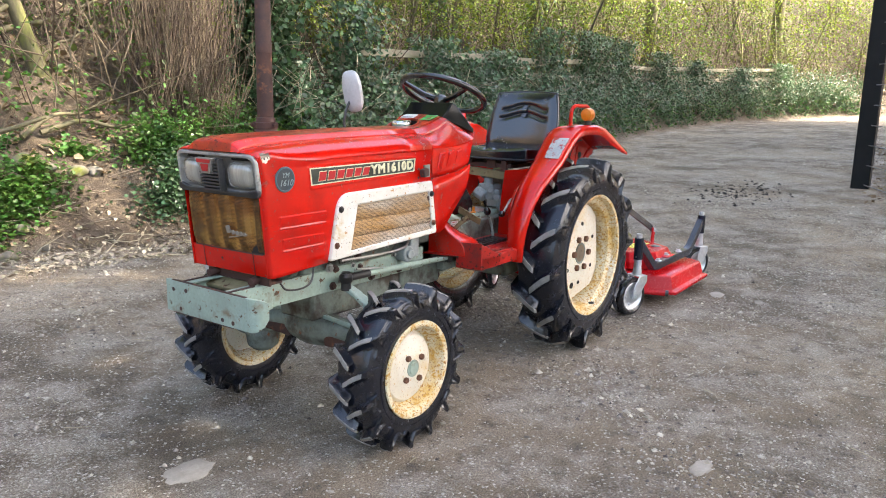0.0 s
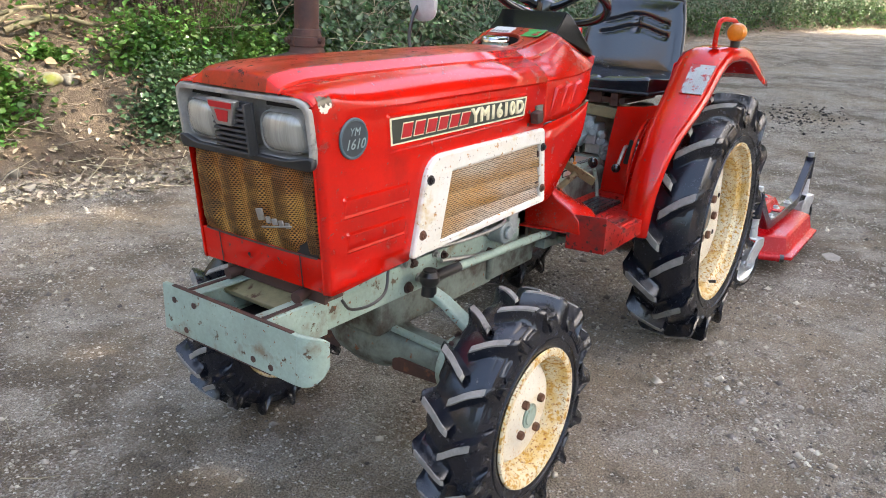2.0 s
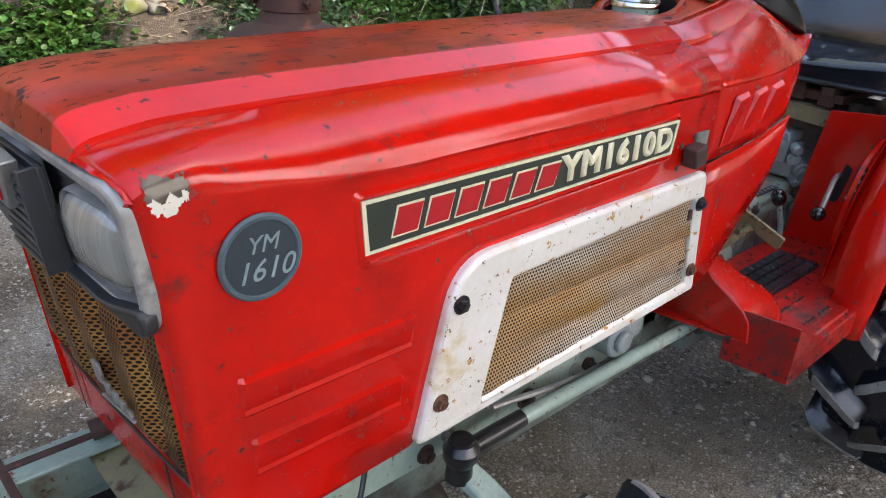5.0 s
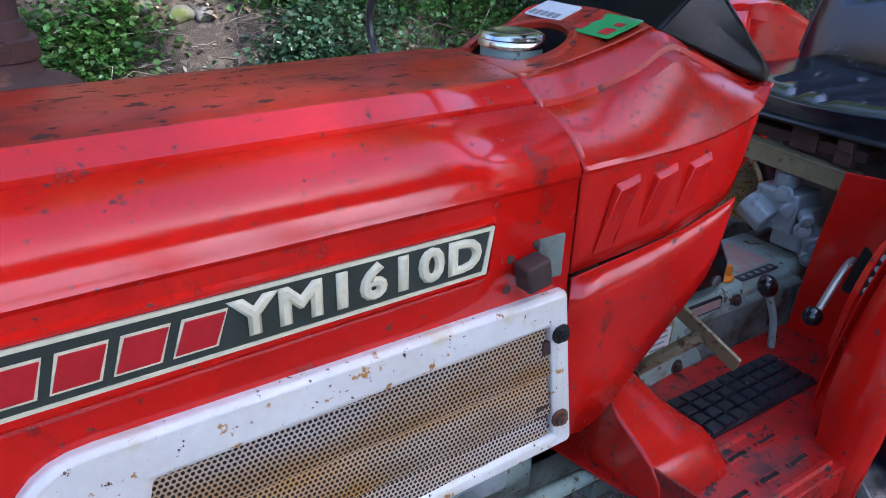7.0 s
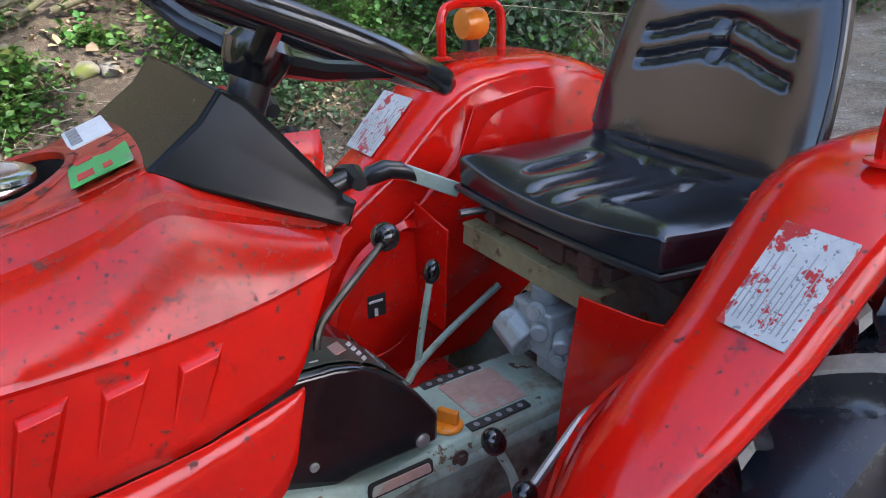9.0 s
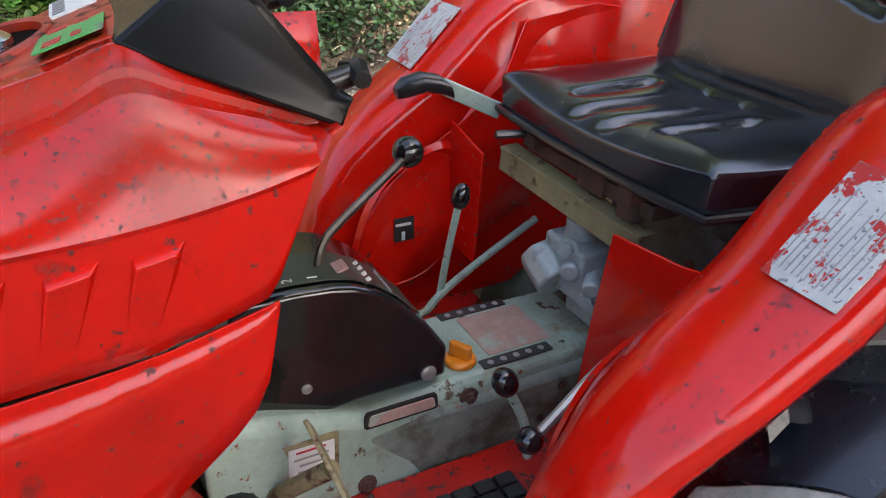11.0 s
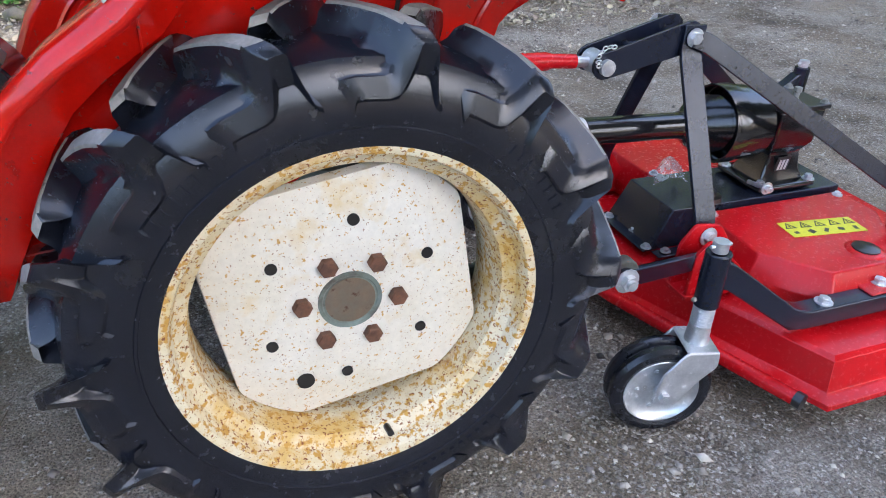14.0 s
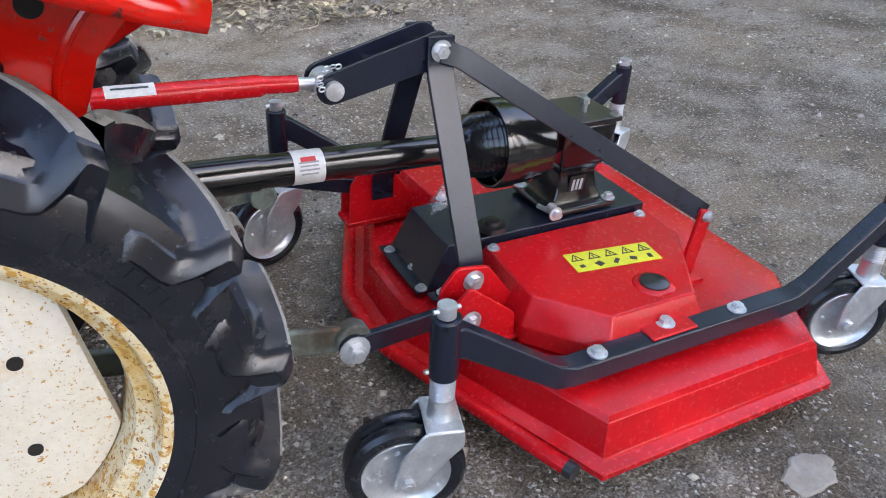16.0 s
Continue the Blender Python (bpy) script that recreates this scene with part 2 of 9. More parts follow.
FILM = mat("clear_plastic_bag", (0.75, 0.76, 0.78), (0.7, 0.7, 0.72), 0.15, 0, 20, 60, 0.6, 0.5)
FILM.node_tree.nodes["Principled BSDF"].inputs["Alpha"].default_value = 0.35


def perforated(name, light, dark, rust, pitch, rust_at, ends=None, axis=0, fold=0.0):
    """Punched sheet: dark holes on a staggered grid over x (or y) and z."""
    m = mat(name, light, rust, 0.5, 0.4, 7, 60, 0.0, 0, [(rust, 9, rust_at, 0.14, 0.8), ((0.05, 0.04, 0.03), 12, 0.60, 0.14, 0.8)], 0.2, (0.3, 1, 1.6))
    nt, N = m.node_tree, m.node_tree.nodes
    L = nt.links.new
    p = N["Principled BSDF"]
    src = p.inputs["Base Color"].links[0].from_socket
    tc = N.new("ShaderNodeTexCoord")
    sx = N.new("ShaderNodeSeparateXYZ")
    L(tc.outputs["Object"], sx.inputs[0])

    def op(kind, a, b=0.0, c=0.0):
        n = N.new("ShaderNodeMath")
        n.operation = kind
        for i, v in enumerate((a, b, c)):
            if isinstance(v, (int, float)):
                n.inputs[i].default_value = v
            else:
                L(v, n.inputs[i])
        return n.outputs[0]
    u = op("ADD", sx.outputs[axis], 3.0)
    row = op("FLOOR", op("DIVIDE", sx.outputs[2], pitch * 0.87))
    sh = op("MULTIPLY", op("MODULO", row, 2.0), pitch * 0.5)
    fu = op("SUBTRACT", op("FRACT", op("DIVIDE", op("ADD", u, sh), pitch)), 0.5)
    fv = op("MULTIPLY", op("SUBTRACT", op("FRACT", op("DIVIDE", sx.outputs[2], pitch * 0.87)), 0.5), 0.87)
    d = op("SQRT", op("ADD", op("MULTIPLY", fu, fu), op("MULTIPLY", fv, fv)))
    if ends:
        g = N.new("ShaderNodeMapRange")
        g.inputs["From Min"].default_value, g.inputs["From Max"].default_value = ends
        L(sx.outputs[0], g.inputs["Value"])
        rm = N.new("ShaderNodeMix")
        rm.data_type = "RGBA"
        L(g.outputs[0], rm.inputs[0])
        L(src, rm.inputs[6])
        rm.inputs[7].default_value = (*rust, 1)
        src = rm.outputs[2]
    # Stripes by fold: grime, and the shade of the folds painted as dark brown.
    if fold:
        wave = op("SINE", op("MULTIPLY", sx.outputs[1], 2 * math.pi / fold))
        nzf = N.new("ShaderNodeTexNoise")
        nzf.inputs["Scale"].default_value = 14
        fold_shade_grime = op("MULTIPLY", op("ADD", op("MULTIPLY", wave, 0.5), 0.5), op("ADD", op("MULTIPLY", nzf.outputs["Fac"], 1.0), 0.25))
        fm_ = N.new("ShaderNodeMix")
        fm_.data_type = "RGBA"
        L(fold_shade_grime, fm_.inputs[0])
        L(src, fm_.inputs[6])
        fm_.inputs[7].default_value = (0.10, 0.045, 0.012, 1)
        src = fm_.outputs[2]
    hole = op("LESS_THAN", d, 0.34)
    mx = N.new("ShaderNodeMix")
    mx.data_type = "RGBA"
    L(hole, mx.inputs[0])
    L(src, mx.inputs[6])
    mx.inputs[7].default_value = (*dark, 1)
    L(mx.outputs[2], p.inputs["Base Color"])
    return m


PERF_SIDE = perforated("perforated_grey_mesh", (0.66, 0.64, 0.60), (0.012, 0.010, 0.008), (0.50, 0.27, 0.075), 0.0052, 0.70, (1.20, 1.44))
PERF_FRONT = perforated("perforated_rusty_mesh", (0.82, 0.46, 0.12), (0.010, 0.007, 0.004), (0.36, 0.14, 0.03), 0.0050, 0.455, None, 1, 0.0722)


# ---------------------------------------------------------------- mesh helpers
def part(name, bm, material, parent=None, label="", bevel=0.0, angle=35, solid=0.0, seg=2):
    """Links a bmesh as one mesh object, under a thing or a part."""
    me = bpy.data.meshes.new(name)
    bmesh.ops.recalc_face_normals(bm, faces=bm.faces)
    bm.to_mesh(me)
    bm.free()
    for mm in material if isinstance(material, (list, tuple)) else [material]:
        me.materials.append(mm)
    me.polygons.foreach_set("use_smooth", [True] * len(me.polygons))
    me.set_sharp_from_angle(angle=radians(angle))
    ob = new(name, me)
    if parent is not None:
        ob.parent = parent
        if parent.type == "EMPTY":
            ob.matrix_parent_inverse = parent.matrix_basis.inverted()
    if label:
        ob["label"] = label
    if solid:
        s = ob.modifiers.new("thickness", "SOLIDIFY")
        s.thickness, s.offset = solid, 0.0
    if bevel:
        b = ob.modifiers.new("bevel", "BEVEL")
        b.width, b.segments, b.limit_method, b.angle_limit = bevel, seg, "ANGLE", radians(30)
    return ob


def thing(name, at, label, category, group="", kind=""):
    ob = new(name)
    ob.empty_display_size = 0.1
    ob.location = at
    return tagged(ob, label, category, group, kind)


def nb():
    return bmesh.new()


def box(bm, c, s, m=None):
    """A box with centre c and size s, turned by m about its centre."""
    t = Matrix.Translation(c) @ (m.to_4x4() if m else Matrix()) @ Matrix.Diagonal((*s, 1))
    return bmesh.ops.create_cube(bm, size=1.0, matrix=t)["verts"]


def rot(rx=0, ry=0, rz=0):
    return Euler([radians(a) for a in (rx, ry, rz)]).to_matrix()


def bar(bm, a, b, w, h, up=(0, 0, 1)):
    """A square bar from a to b, w wide and h high (h along up as nearly as can be)."""
    a, b = Vector(a), Vector(b)
    d = (b - a).normalized()
    s = d.cross(Vector(up)).normalized()
    u = s.cross(d)
    m = Matrix((s, d, u)).transposed()
    return box(bm, (a + b) / 2, (w, (b - a).length, h), m)


def frame_of(d):
    d = Vector(d).normalized()
    s = d.cross(Vector((0, 0, 1)) if abs(d.z) < 0.9 else Vector((1, 0, 0))).normalized()
    return s, d.cross(s).normalized(), d


def rings(bm, loops, closed=True, caps=True):
    """Skins a list of vertex loops."""
    vs = [[bm.verts.new(p) for p in lp] for lp in loops]
    n = len(vs[0])
    for a, b in zip(vs, vs[1:]):
        for i in range(n if closed else n - 1):
            j = (i + 1) % n
            bm.faces.new((a[i], a[j], b[j], b[i]))
    if caps and closed:
        bm.faces.new(vs[0][::-1])
        bm.faces.new(vs[-1])
    return vs


def lathe(bm, o, axis, prof, n=32, caps=True, a0=0.0, closed_prof=False):
    """Turns prof, a list of (along, radius), about axis through o."""
    o = Vector(o)
    s, u, d = frame_of(axis)
    loops = [[o + d * h + (s * math.cos(a0 + 2 * math.pi * i / n) + u * math.sin(a0 + 2 * math.pi * i / n)) * r for i in range(n)] for h, r in prof]
    if closed_prof:
        loops.append(loops[0])
        vs = [[bm.verts.new(p) for p in lp] for lp in loops[:-1]]
        for k in range(len(vs)):
            a, b = vs[k], vs[(k + 1) % len(vs)]
            for i in range(n):
                j = (i + 1) % n
                bm.faces.new((a[i], a[j], b[j], b[i]))
        return
    rings(bm, loops, True, caps)


def cyl(bm, a, b, r0, r1=None, n=16):
    a, b = Vector(a), Vector(b)
    lathe(bm, a, b - a, [(0, r0), ((b - a).length, r0 if r1 is None else r1)], n)


def tube(bm, pts, r, n=10):
    """A round bar through the points; r may be a list."""
    pts = [Vector(p) for p in pts]
    loops, s = [], None
    for i, p in enumerate(pts):
        d = (pts[min(i + 1, len(pts) - 1)] - pts[max(i - 1, 0)]).normalized()
        if s is None:
            s = frame_of(d)[0]
        s = (s - d * s.dot(d)).normalized()
        u = d.cross(s)
        rr = r[i] if isinstance(r, (list, tuple)) else r
        loops.append([p + (s * math.cos(2 * math.pi * k / n) + u * math.sin(2 * math.pi * k / n)) * rr for k in range(n)])
    rings(bm, loops)


def curve(pts, steps=6):
    """Catmull-Rom points through pts."""
    p = [Vector(q) for q in pts]
    p = [2 * p[0] - p[1]] + p + [2 * p[-1] - p[-2]]
    out = []
    for i in range(1, len(p) - 2):
        for k in range(steps):
            t = k / steps
            out.append(0.5 * ((2 * p[i]) + (p[i + 1] - p[i - 1]) * t + (2 * p[i - 1] - 5 * p[i] + 4 * p[i + 1] - p[i + 2]) * t * t + (3 * p[i] - p[i - 1] - 3 * p[i + 1] + p[i + 2]) * t ** 3))
    return out + [p[-2]]


def plate(bm, poly, thick, m):
    """A polygon in the plane of m's x and y, thick along m's z (from 0 up)."""
    lo = [bm.verts.new(m @ Vector((x, y, 0))) for x, y in poly]
    hi = [bm.verts.new(m @ Vector((x, y, thick))) for x, y in poly]
    n = len(poly)
    bm.faces.new(lo[::-1])
    bm.faces.new(hi)
    for i in range(n):
        j = (i + 1) % n
        bm.faces.new((lo[i], lo[j], hi[j], hi[i]))


def rounded(poly, r, k=4):
    """A polygon with its corners rounded; r is one radius or one each."""
    out, n = [], len(poly)
    for i in range(n):
        p, a, b = Vector(poly[i]), Vector(poly[i - 1]), Vector(poly[(i + 1) % n])
        rr = r[i] if isinstance(r, (list, tuple)) else r
        if rr <= 0:
            out.append((p.x, p.y))
            continue
        u, v = (a - p).normalized(), (b - p).normalized()
        rr = min(rr, (a - p).length * 0.45, (b - p).length * 0.45)
        for j in range(k + 1):
            t = j / k
            q = p + u * rr * (1 - t) ** 2 + v * rr * t ** 2
            out.append((q.x, q.y))
    return out


SIDE = Matrix(((1, 0, 0, 0), (0, 0, 1, 0), (0, 1, 0, 0), (0, 0, 0, 1)))   # plane coordinates (x, z), thick along +y


def side(y):
    return Matrix.Translation((0, y, 0)) @ SIDE


def frontal(x):
    """Plane coordinates (y, z), thick along +x."""
    return Matrix(((0, 0, 1, x), (1, 0, 0, 0), (0, 1, 0, 0), (0, 0, 0, 1)))


def basis(o, ex, ey):
    """A plane through o with the directions ex and ey."""
    ex = Vector(ex).normalized()
    ey = Vector(ey)
    ey = (ey - ex * ey.dot(ex)).normalized()
    ez = ex.cross(ey)
    m = Matrix((ex, ey, ez)).transposed().to_4x4()
    m.translation = Vector(o)
    return m


def hexbolt(bm, at, axis, r=0.009, h=0.007, washer=True):
    a, d = Vector(at), Vector(axis).normalized()
    if washer:
        cyl(bm, a, a + d * 0.0025, r * 1.55, n=14)
    cyl(bm, a + d * 0.002, a + d * (0.002 + h), r, n=6)
    cyl(bm, a + d * 0.002, a + d * (0.004 + h), r * 0.55, n=10)


def bolt(parent, at, axis, r=0.009, h=0.007, material=None, name="bolt"):
    bm = nb()
    hexbolt(bm, at, axis, r, h)
    return part(name, bm, material or ZINC, parent)


def lettering(name, text, size, m, material, parent, extrude=0.0012, shear=0.0, space=1.0, bold=0.0):
    """Raised lettering; bold thickens and widens it."""
    cu = bpy.data.curves.new(name, "FONT")
    cu.body, cu.size, cu.extrude, cu.shear, cu.space_character = text, size, extrude, shear, space
    cu.resolution_u = 3
    cu.bevel_depth, cu.bevel_resolution = bold, 0
    ob = bpy.data.objects.new(name, cu)
    me = bpy.data.meshes.new_from_object(ob)
    bpy.data.objects.remove(ob)
    if bold:
        me.transform(Matrix.Diagonal((1.12, 0.95, 1, 1)))
    me.transform(m)
    me.materials.clear()
    me.materials.append(material)
    o = new(name, me)
    o.parent = parent
    if parent.type == "EMPTY":
        o.matrix_parent_inverse = parent.matrix_basis.inverted()
    return o


# ---------------------------------------------------------------- tractor
tractor = thing("tractor", (0, 0, 0), "small red compact tractor with rusty cream wheels on a track", "tractor")


def lerp(x, table):
    """Straight lines through a table of (x, value)."""
    t = sorted(table)
    if x <= t[0][0]:
        return t[0][1]
    for (a, u), (b, v) in zip(t, t[1:]):
        if x <= b:
            return u + (v - u) * (x - a) / (b - a)
    return t[-1][1]


HOOD_Y = 0.006      # middle of the hood


def hood_half(zt, bottom, w=0.197, q=0.0):
    """Half a hood section, from the middle of the top to the foot of the side; q: how tight the shoulder is."""
    p = [(0.0, 0.005), (0.05, 0.004), (0.086, 0.0), (0.088, -0.001), (0.115, -0.016), (0.1165, -0.023), (0.122, -0.021)]
    soft = [(0.146, -0.027), (0.165, -0.036), (0.180, -0.048), (0.190, -0.061), (w, -0.070), (w + 0.002, -0.074), (w - 0.001, -0.079), (w, -0.10)]
    tight = [(0.150, -0.024), (0.168, -0.027), (0.179, -0.031), (0.1865, -0.038), (w - 0.0008, -0.047), (w, -0.058), (w, -0.079), (w, -0.10)]
    p += [(u[0] + (v[0] - u[0]) * q, u[1] + (v[1] - u[1]) * q) for u, v in zip(soft, tight)]
    p = [(y, zt + z) for y, z in p]
    p += [(w, z) for z in (0.90, 0.875, 0.845, 0.80, 0.75, 0.70, 0.66, 0.625)]
    return [(y, max(z, bottom)) for y, z in p] + [(w, bottom)]


def bow(v, z=1.0, weight=1.0, k=1.0):
    """A point of the flat nose on the real one, which is bowed in plan and stands a little askew."""
    d = (v[1] - HOOD_Y) * k
    back = 0.030 * d + lerp(z, [(0.70, 0.15), (0.86, 0.45)]) * d * d
    return Vector((v[0] - back * weight, HOOD_Y + d, v[2]))


def bowed(bm, k=1.0):
    for v in bm.verts:
        v.co = bow(v.co, v.co.z, 1.0, k)


HOOD = [(0.9225, 1.054, 0.66, 0.192, 0), (1.1, 1.052, 0.66, 0.192, 0), (1.35, 1.049, 0.66, 0.192, 0), (1.47, 1.047, 0.64, 0.192, 0), (1.5, 1.046, 0.625, 0.192, 0), (1.62, 1.044, 0.618, 0.1915, 0.1), (1.700, 1.0415, 0.612, 0.1908, 0.6), (1.735, 1.040, 0.612, 0.1906, 0.9), (1.75, 1.038, 0.612, 0.1905, 1), (1.765, 1.036, 0.612, 0.1905, 1)]
HOOD += [(1.786 + 0.014 * math.sin(math.pi / 2 * k / 6), 1.032 - 0.0014 * k, 0.612, 0.1765 + 0.014 * math.cos(math.pi / 2 * k / 6), 1) for k in range(7)]


def hood_bow(p):
    """The nose leans back towards its foot and is bowed in plan."""
    x, y, z = p
    if x > 1.70 and z < 0.998:
        x = 1.70 + (x - 1.70) * (lerp(z, [(0.61, 1.748), (0.70, 1.757), (0.86, 1.782), (0.998, 1.80)]) - 1.70) / 0.10
    return bow((x, y, z), z, min(max((x - 1.70) / 0.06, 0.0), 1.0))


def section(x, half):
    left = [(x, HOOD_Y + y, z) for y, z in half]
    right = [(x, HOOD_Y - y, z) for y, z in half[1:]]
    return left[::-1] + right


bm = nb()
st = []
for x, zt, bot, w, q in HOOD:
    st.append(section(x, hood_half(zt, bot, w, q)))
st.append([(1.8045, y, min(z, 1.003)) for x, y, z in section(1.8, hood_half(1.0236, 0.612, 0.1758, 1))])
st.append([(1.790, y, min(z, 1.001)) for x, y, z in section(1.8, hood_half(1.0236, 0.612, 0.1758, 1))])
st = [[hood_bow(p) for p in lp] for lp in st]
rings(bm, st, False, False)
bmesh.ops.remove_doubles(bm, verts=bm.verts, dist=0.0004)
top_faces = [f for f in bm.faces if f.calc_center_median().z > 1.0 and abs(f.calc_center_median().y - HOOD_Y) < 0.087]
for f in top_faces:
    f.material_index = 1
hood = part("hood", bm, [RED, RED_TOP], tractor, "red sheet-metal hood, faded and speckled on top", solid=0.004, angle=28)

# lower band of the nose
bm = nb()
m = basis((1.7462, HOOD_Y, 0.648), (0, 1, 0), (0.12, 0, 1))
plate(bm, rounded([(-0.176, -0.036), (0.176, -0.036), (0.176, 0.038), (-0.176, 0.038)], 0.003), 0.006, m)
bowed(bm)
nose_band = part("nose_band", bm, RED, tractor, bevel=0.004)
for y in (-0.118, 0.118):
    bm = nb()
    plate(bm, [(y - 0.0013, -0.034), (y + 0.0013, -0.034), (y + 0.0013, 0.038), (y - 0.0013, 0.038)], 0.0008, m @ Matrix.Translation((0, 0, 0.0058)))
    bowed(bm)
    part("seam", bm, DARK, nose_band, "dark joint in the nose")
bm = nb()
lathe(bm, m @ Vector((-0.03, 0.005, 0.0058)), m.to_3x3() @ Vector((0, 0, 1)), [(0, 0.004), (0.0008, 0.004)], 10)
part("hole", bm, DARK, nose_band)
# chipped paint on the front corner of the hood
bm = nb()
grid = []
for i in range(41):
    x = 1.745 + 0.055 * i / 40
    at = [lerp(x, [(h[0], h[k]) for h in HOOD[6:]]) for k in (1, 3, 4)]
    half = hood_half(at[0], 0.90, at[1], at[2])
    line = [(0.166, lerp(0.166, half[:11]))] + [p for p in half if p[0] > 0.167 and p[1] > at[0] - 0.08]
    run = [0.0]
    for p, q in zip(line, line[1:]):
        run.append(run[-1] + math.dist(p, q))
    row = []
    for j in range(41):
        u = run[-1] * j / 40
        y, z = lerp(u, list(zip(run, [p[0] for p in line]))), lerp(u, list(zip(run, [p[1] for p in line])))
        p = hood_bow((x, HOOD_Y + y, z))
        row.append(bm.verts.new(p + Vector((0.0012, 0.0027, 0.0020))))
    grid.append(row)
for i in range(40):
    for j in range(40):
        u, v = (i - 22) / 17, (j - 19) / 12.5
        if u * u + v * v < 0.6 + 0.7 * noise.noise(Vector((i * 0.10, j * 0.10, 4.2))) + 0.35 * noise.noise(Vector((i * 0.35, j * 0.35, 1.2))):
            f = bm.faces.new((grid[i][j], grid[i + 1][j], grid[i + 1][j + 1], grid[i][j + 1]))
            f.material_index = 1 if j > 22 + 6 * noise.noise(Vector((i * 0.2, j * 0.2, 7.7))) else 0
bmesh.ops.delete(bm, geom=[v for v in bm.verts if not v.link_faces], context='VERTS')
part("corner_chip", bm, [BRONZE, CREAM], tractor, "bare metal and primer where the paint has chipped off")

# headlight bezel
bez = nb()
bm_poly = rounded([(-0.170, 0.868), (0.170, 0.868), (0.173, 0.900), (0.171, 0.999), (-0.171, 0.999), (-0.173, 0.900)], [0.02, 0.02, 0.02, 0.03, 0.03, 0.02], 4)
fm = basis((1.794, HOOD_Y, 0.93), (0, 1, 0), (0.13, 0, 1))
outer = [(y, z - 0.93) for y, z in bm_poly]
inner = [(y * 0.945, (z - 0.004) * 0.80 + 0.006) for y, z in outer]
deep = [(y * 0.93, z * 0.93) for y, z in inner]
rings(bez, [[fm @ Vector((y, z, d)) for y, z in lp] for lp, d in ((outer, -0.03), (outer, 0.004), ([(y * 0.99, z * 0.97) for y, z in outer], 0.008), (inner, 0.008), (deep, -0.028))], True, False)
vs = [bez.verts.new(fm @ Vector((y, z, -0.028))) for y, z in deep]
bez.faces.new(vs)
bowed(bez, 1.075)
bezel = part("headlight_bezel", bez, BEZEL, tractor, "worn silver and black headlight surround", bevel=0.002)
# chin strip below the lamps
bm = nb()
plate(bm, rounded([(-0.171, -0.064), (0.171, -0.064), (0.174, -0.035), (0.12, -0.048), (-0.12, -0.048), (-0.174, -0.035)], 0.012), 0.014, fm)
bowed(bm, 1.075)
part("bezel_chin", bm, BEZEL_DARK, bezel, bevel=0.003)
for s in (1, -1):
    bm = nb()
    plate(bm, rounded([(s * 0.060, 0.0425), (s * 0.156, 0.0425), (s * 0.152, 0.0500), (s * 0.060, 0.0500)][::s], 0.003), 0.0012, fm @ Matrix.Translation((0, 0, -0.0215)))
    bowed(bm, 1.05)
    part("slot", bm, DARK, bezel, "dark slot above the lamp")
    c = s * 0.108
    lens = rounded([(c - 0.048, -0.037), (c + 0.048, -0.037), (c + 0.046, 0.037), (c - 0.046, 0.037)], 0.030, 6)
    bm = nb()
    cy, cz = c, 0.0
    lo = []
    for k, d in ((1.20, -0.027), (1.12, -0.022), (1.08, -0.004), (1.04, 0.000), (1.0, -0.004)):
        lo.append([fm @ Vector((cy + (y - cy) * k, cz + (z - cz) * k, d)) for y, z in lens])
    rings(bm, lo, True, False)
    bowed(bm, 1.04)
    lamp = part("headlight", bm, BEZEL, tractor, "rectangular glass headlight in a worn surround")
    bm = nb()
    lo = [[fm @ Vector((cy + (y - cy) * k, cz + (z - cz) * k, d)) for y, z in lens] for k, d in ((1.0, -0.006), (0.96, -0.001), (0.85, 0.004), (0.6, 0.009), (0.3, 0.012), (0.05, 0.013))]
    rings(bm, lo, True, True)
    bowed(bm, 1.04)
    part("lens", bm, GLASS, lamp, "ribbed clear glass lens")
# centre louvre block with a plain emblem
bm = nb()
plate(bm, [(-0.050, -0.052), (0.050, -0.052), (0.052, 0.050), (-0.052, 0.050)], 0.006, fm)
for i in range(9):
    box(bm, fm @ Vector((0.0, -0.046 + i * 0.0105, 0.012)), (0.016, 0.092, 0.0055), rot(0, 7, 0))
box(bm, fm @ Vector((0.047, 0.0, 0.013)), (0.018, 0.006, 0.100), rot(0, 7, 0))
bowed(bm)
part("louvre_block", bm, BEZEL_DARK, bezel, "dark ribbed centre block", bevel=0.0012)
bm = nb()
plate(bm, [(-0.050, 0.052), (-0.030, 0.004), (0.014, 0.004), (0.030, 0.052)], 0.016, Matrix.Translation((0.010, 0, 0)) @ fm)
em = part("emblem", bm, STEEL, bezel, "silver trapezoid emblem plate", bevel=0.002)
bm = nb()
mm = Matrix.Translation((0.0265, 0, 0)) @ fm
plate(bm, [(-0.042, 0.047), (-0.041, 0.036), (0.021, 0.036), (0.024, 0.047)], 0.0015, mm)
plate(bm, [(-0.026, 0.032), (-0.020, 0.010), (0.006, 0.010), (0.012, 0.032)], 0.0015, mm)
part("emblem_inlay", bm, RED_INK, em, "plain red inlay")

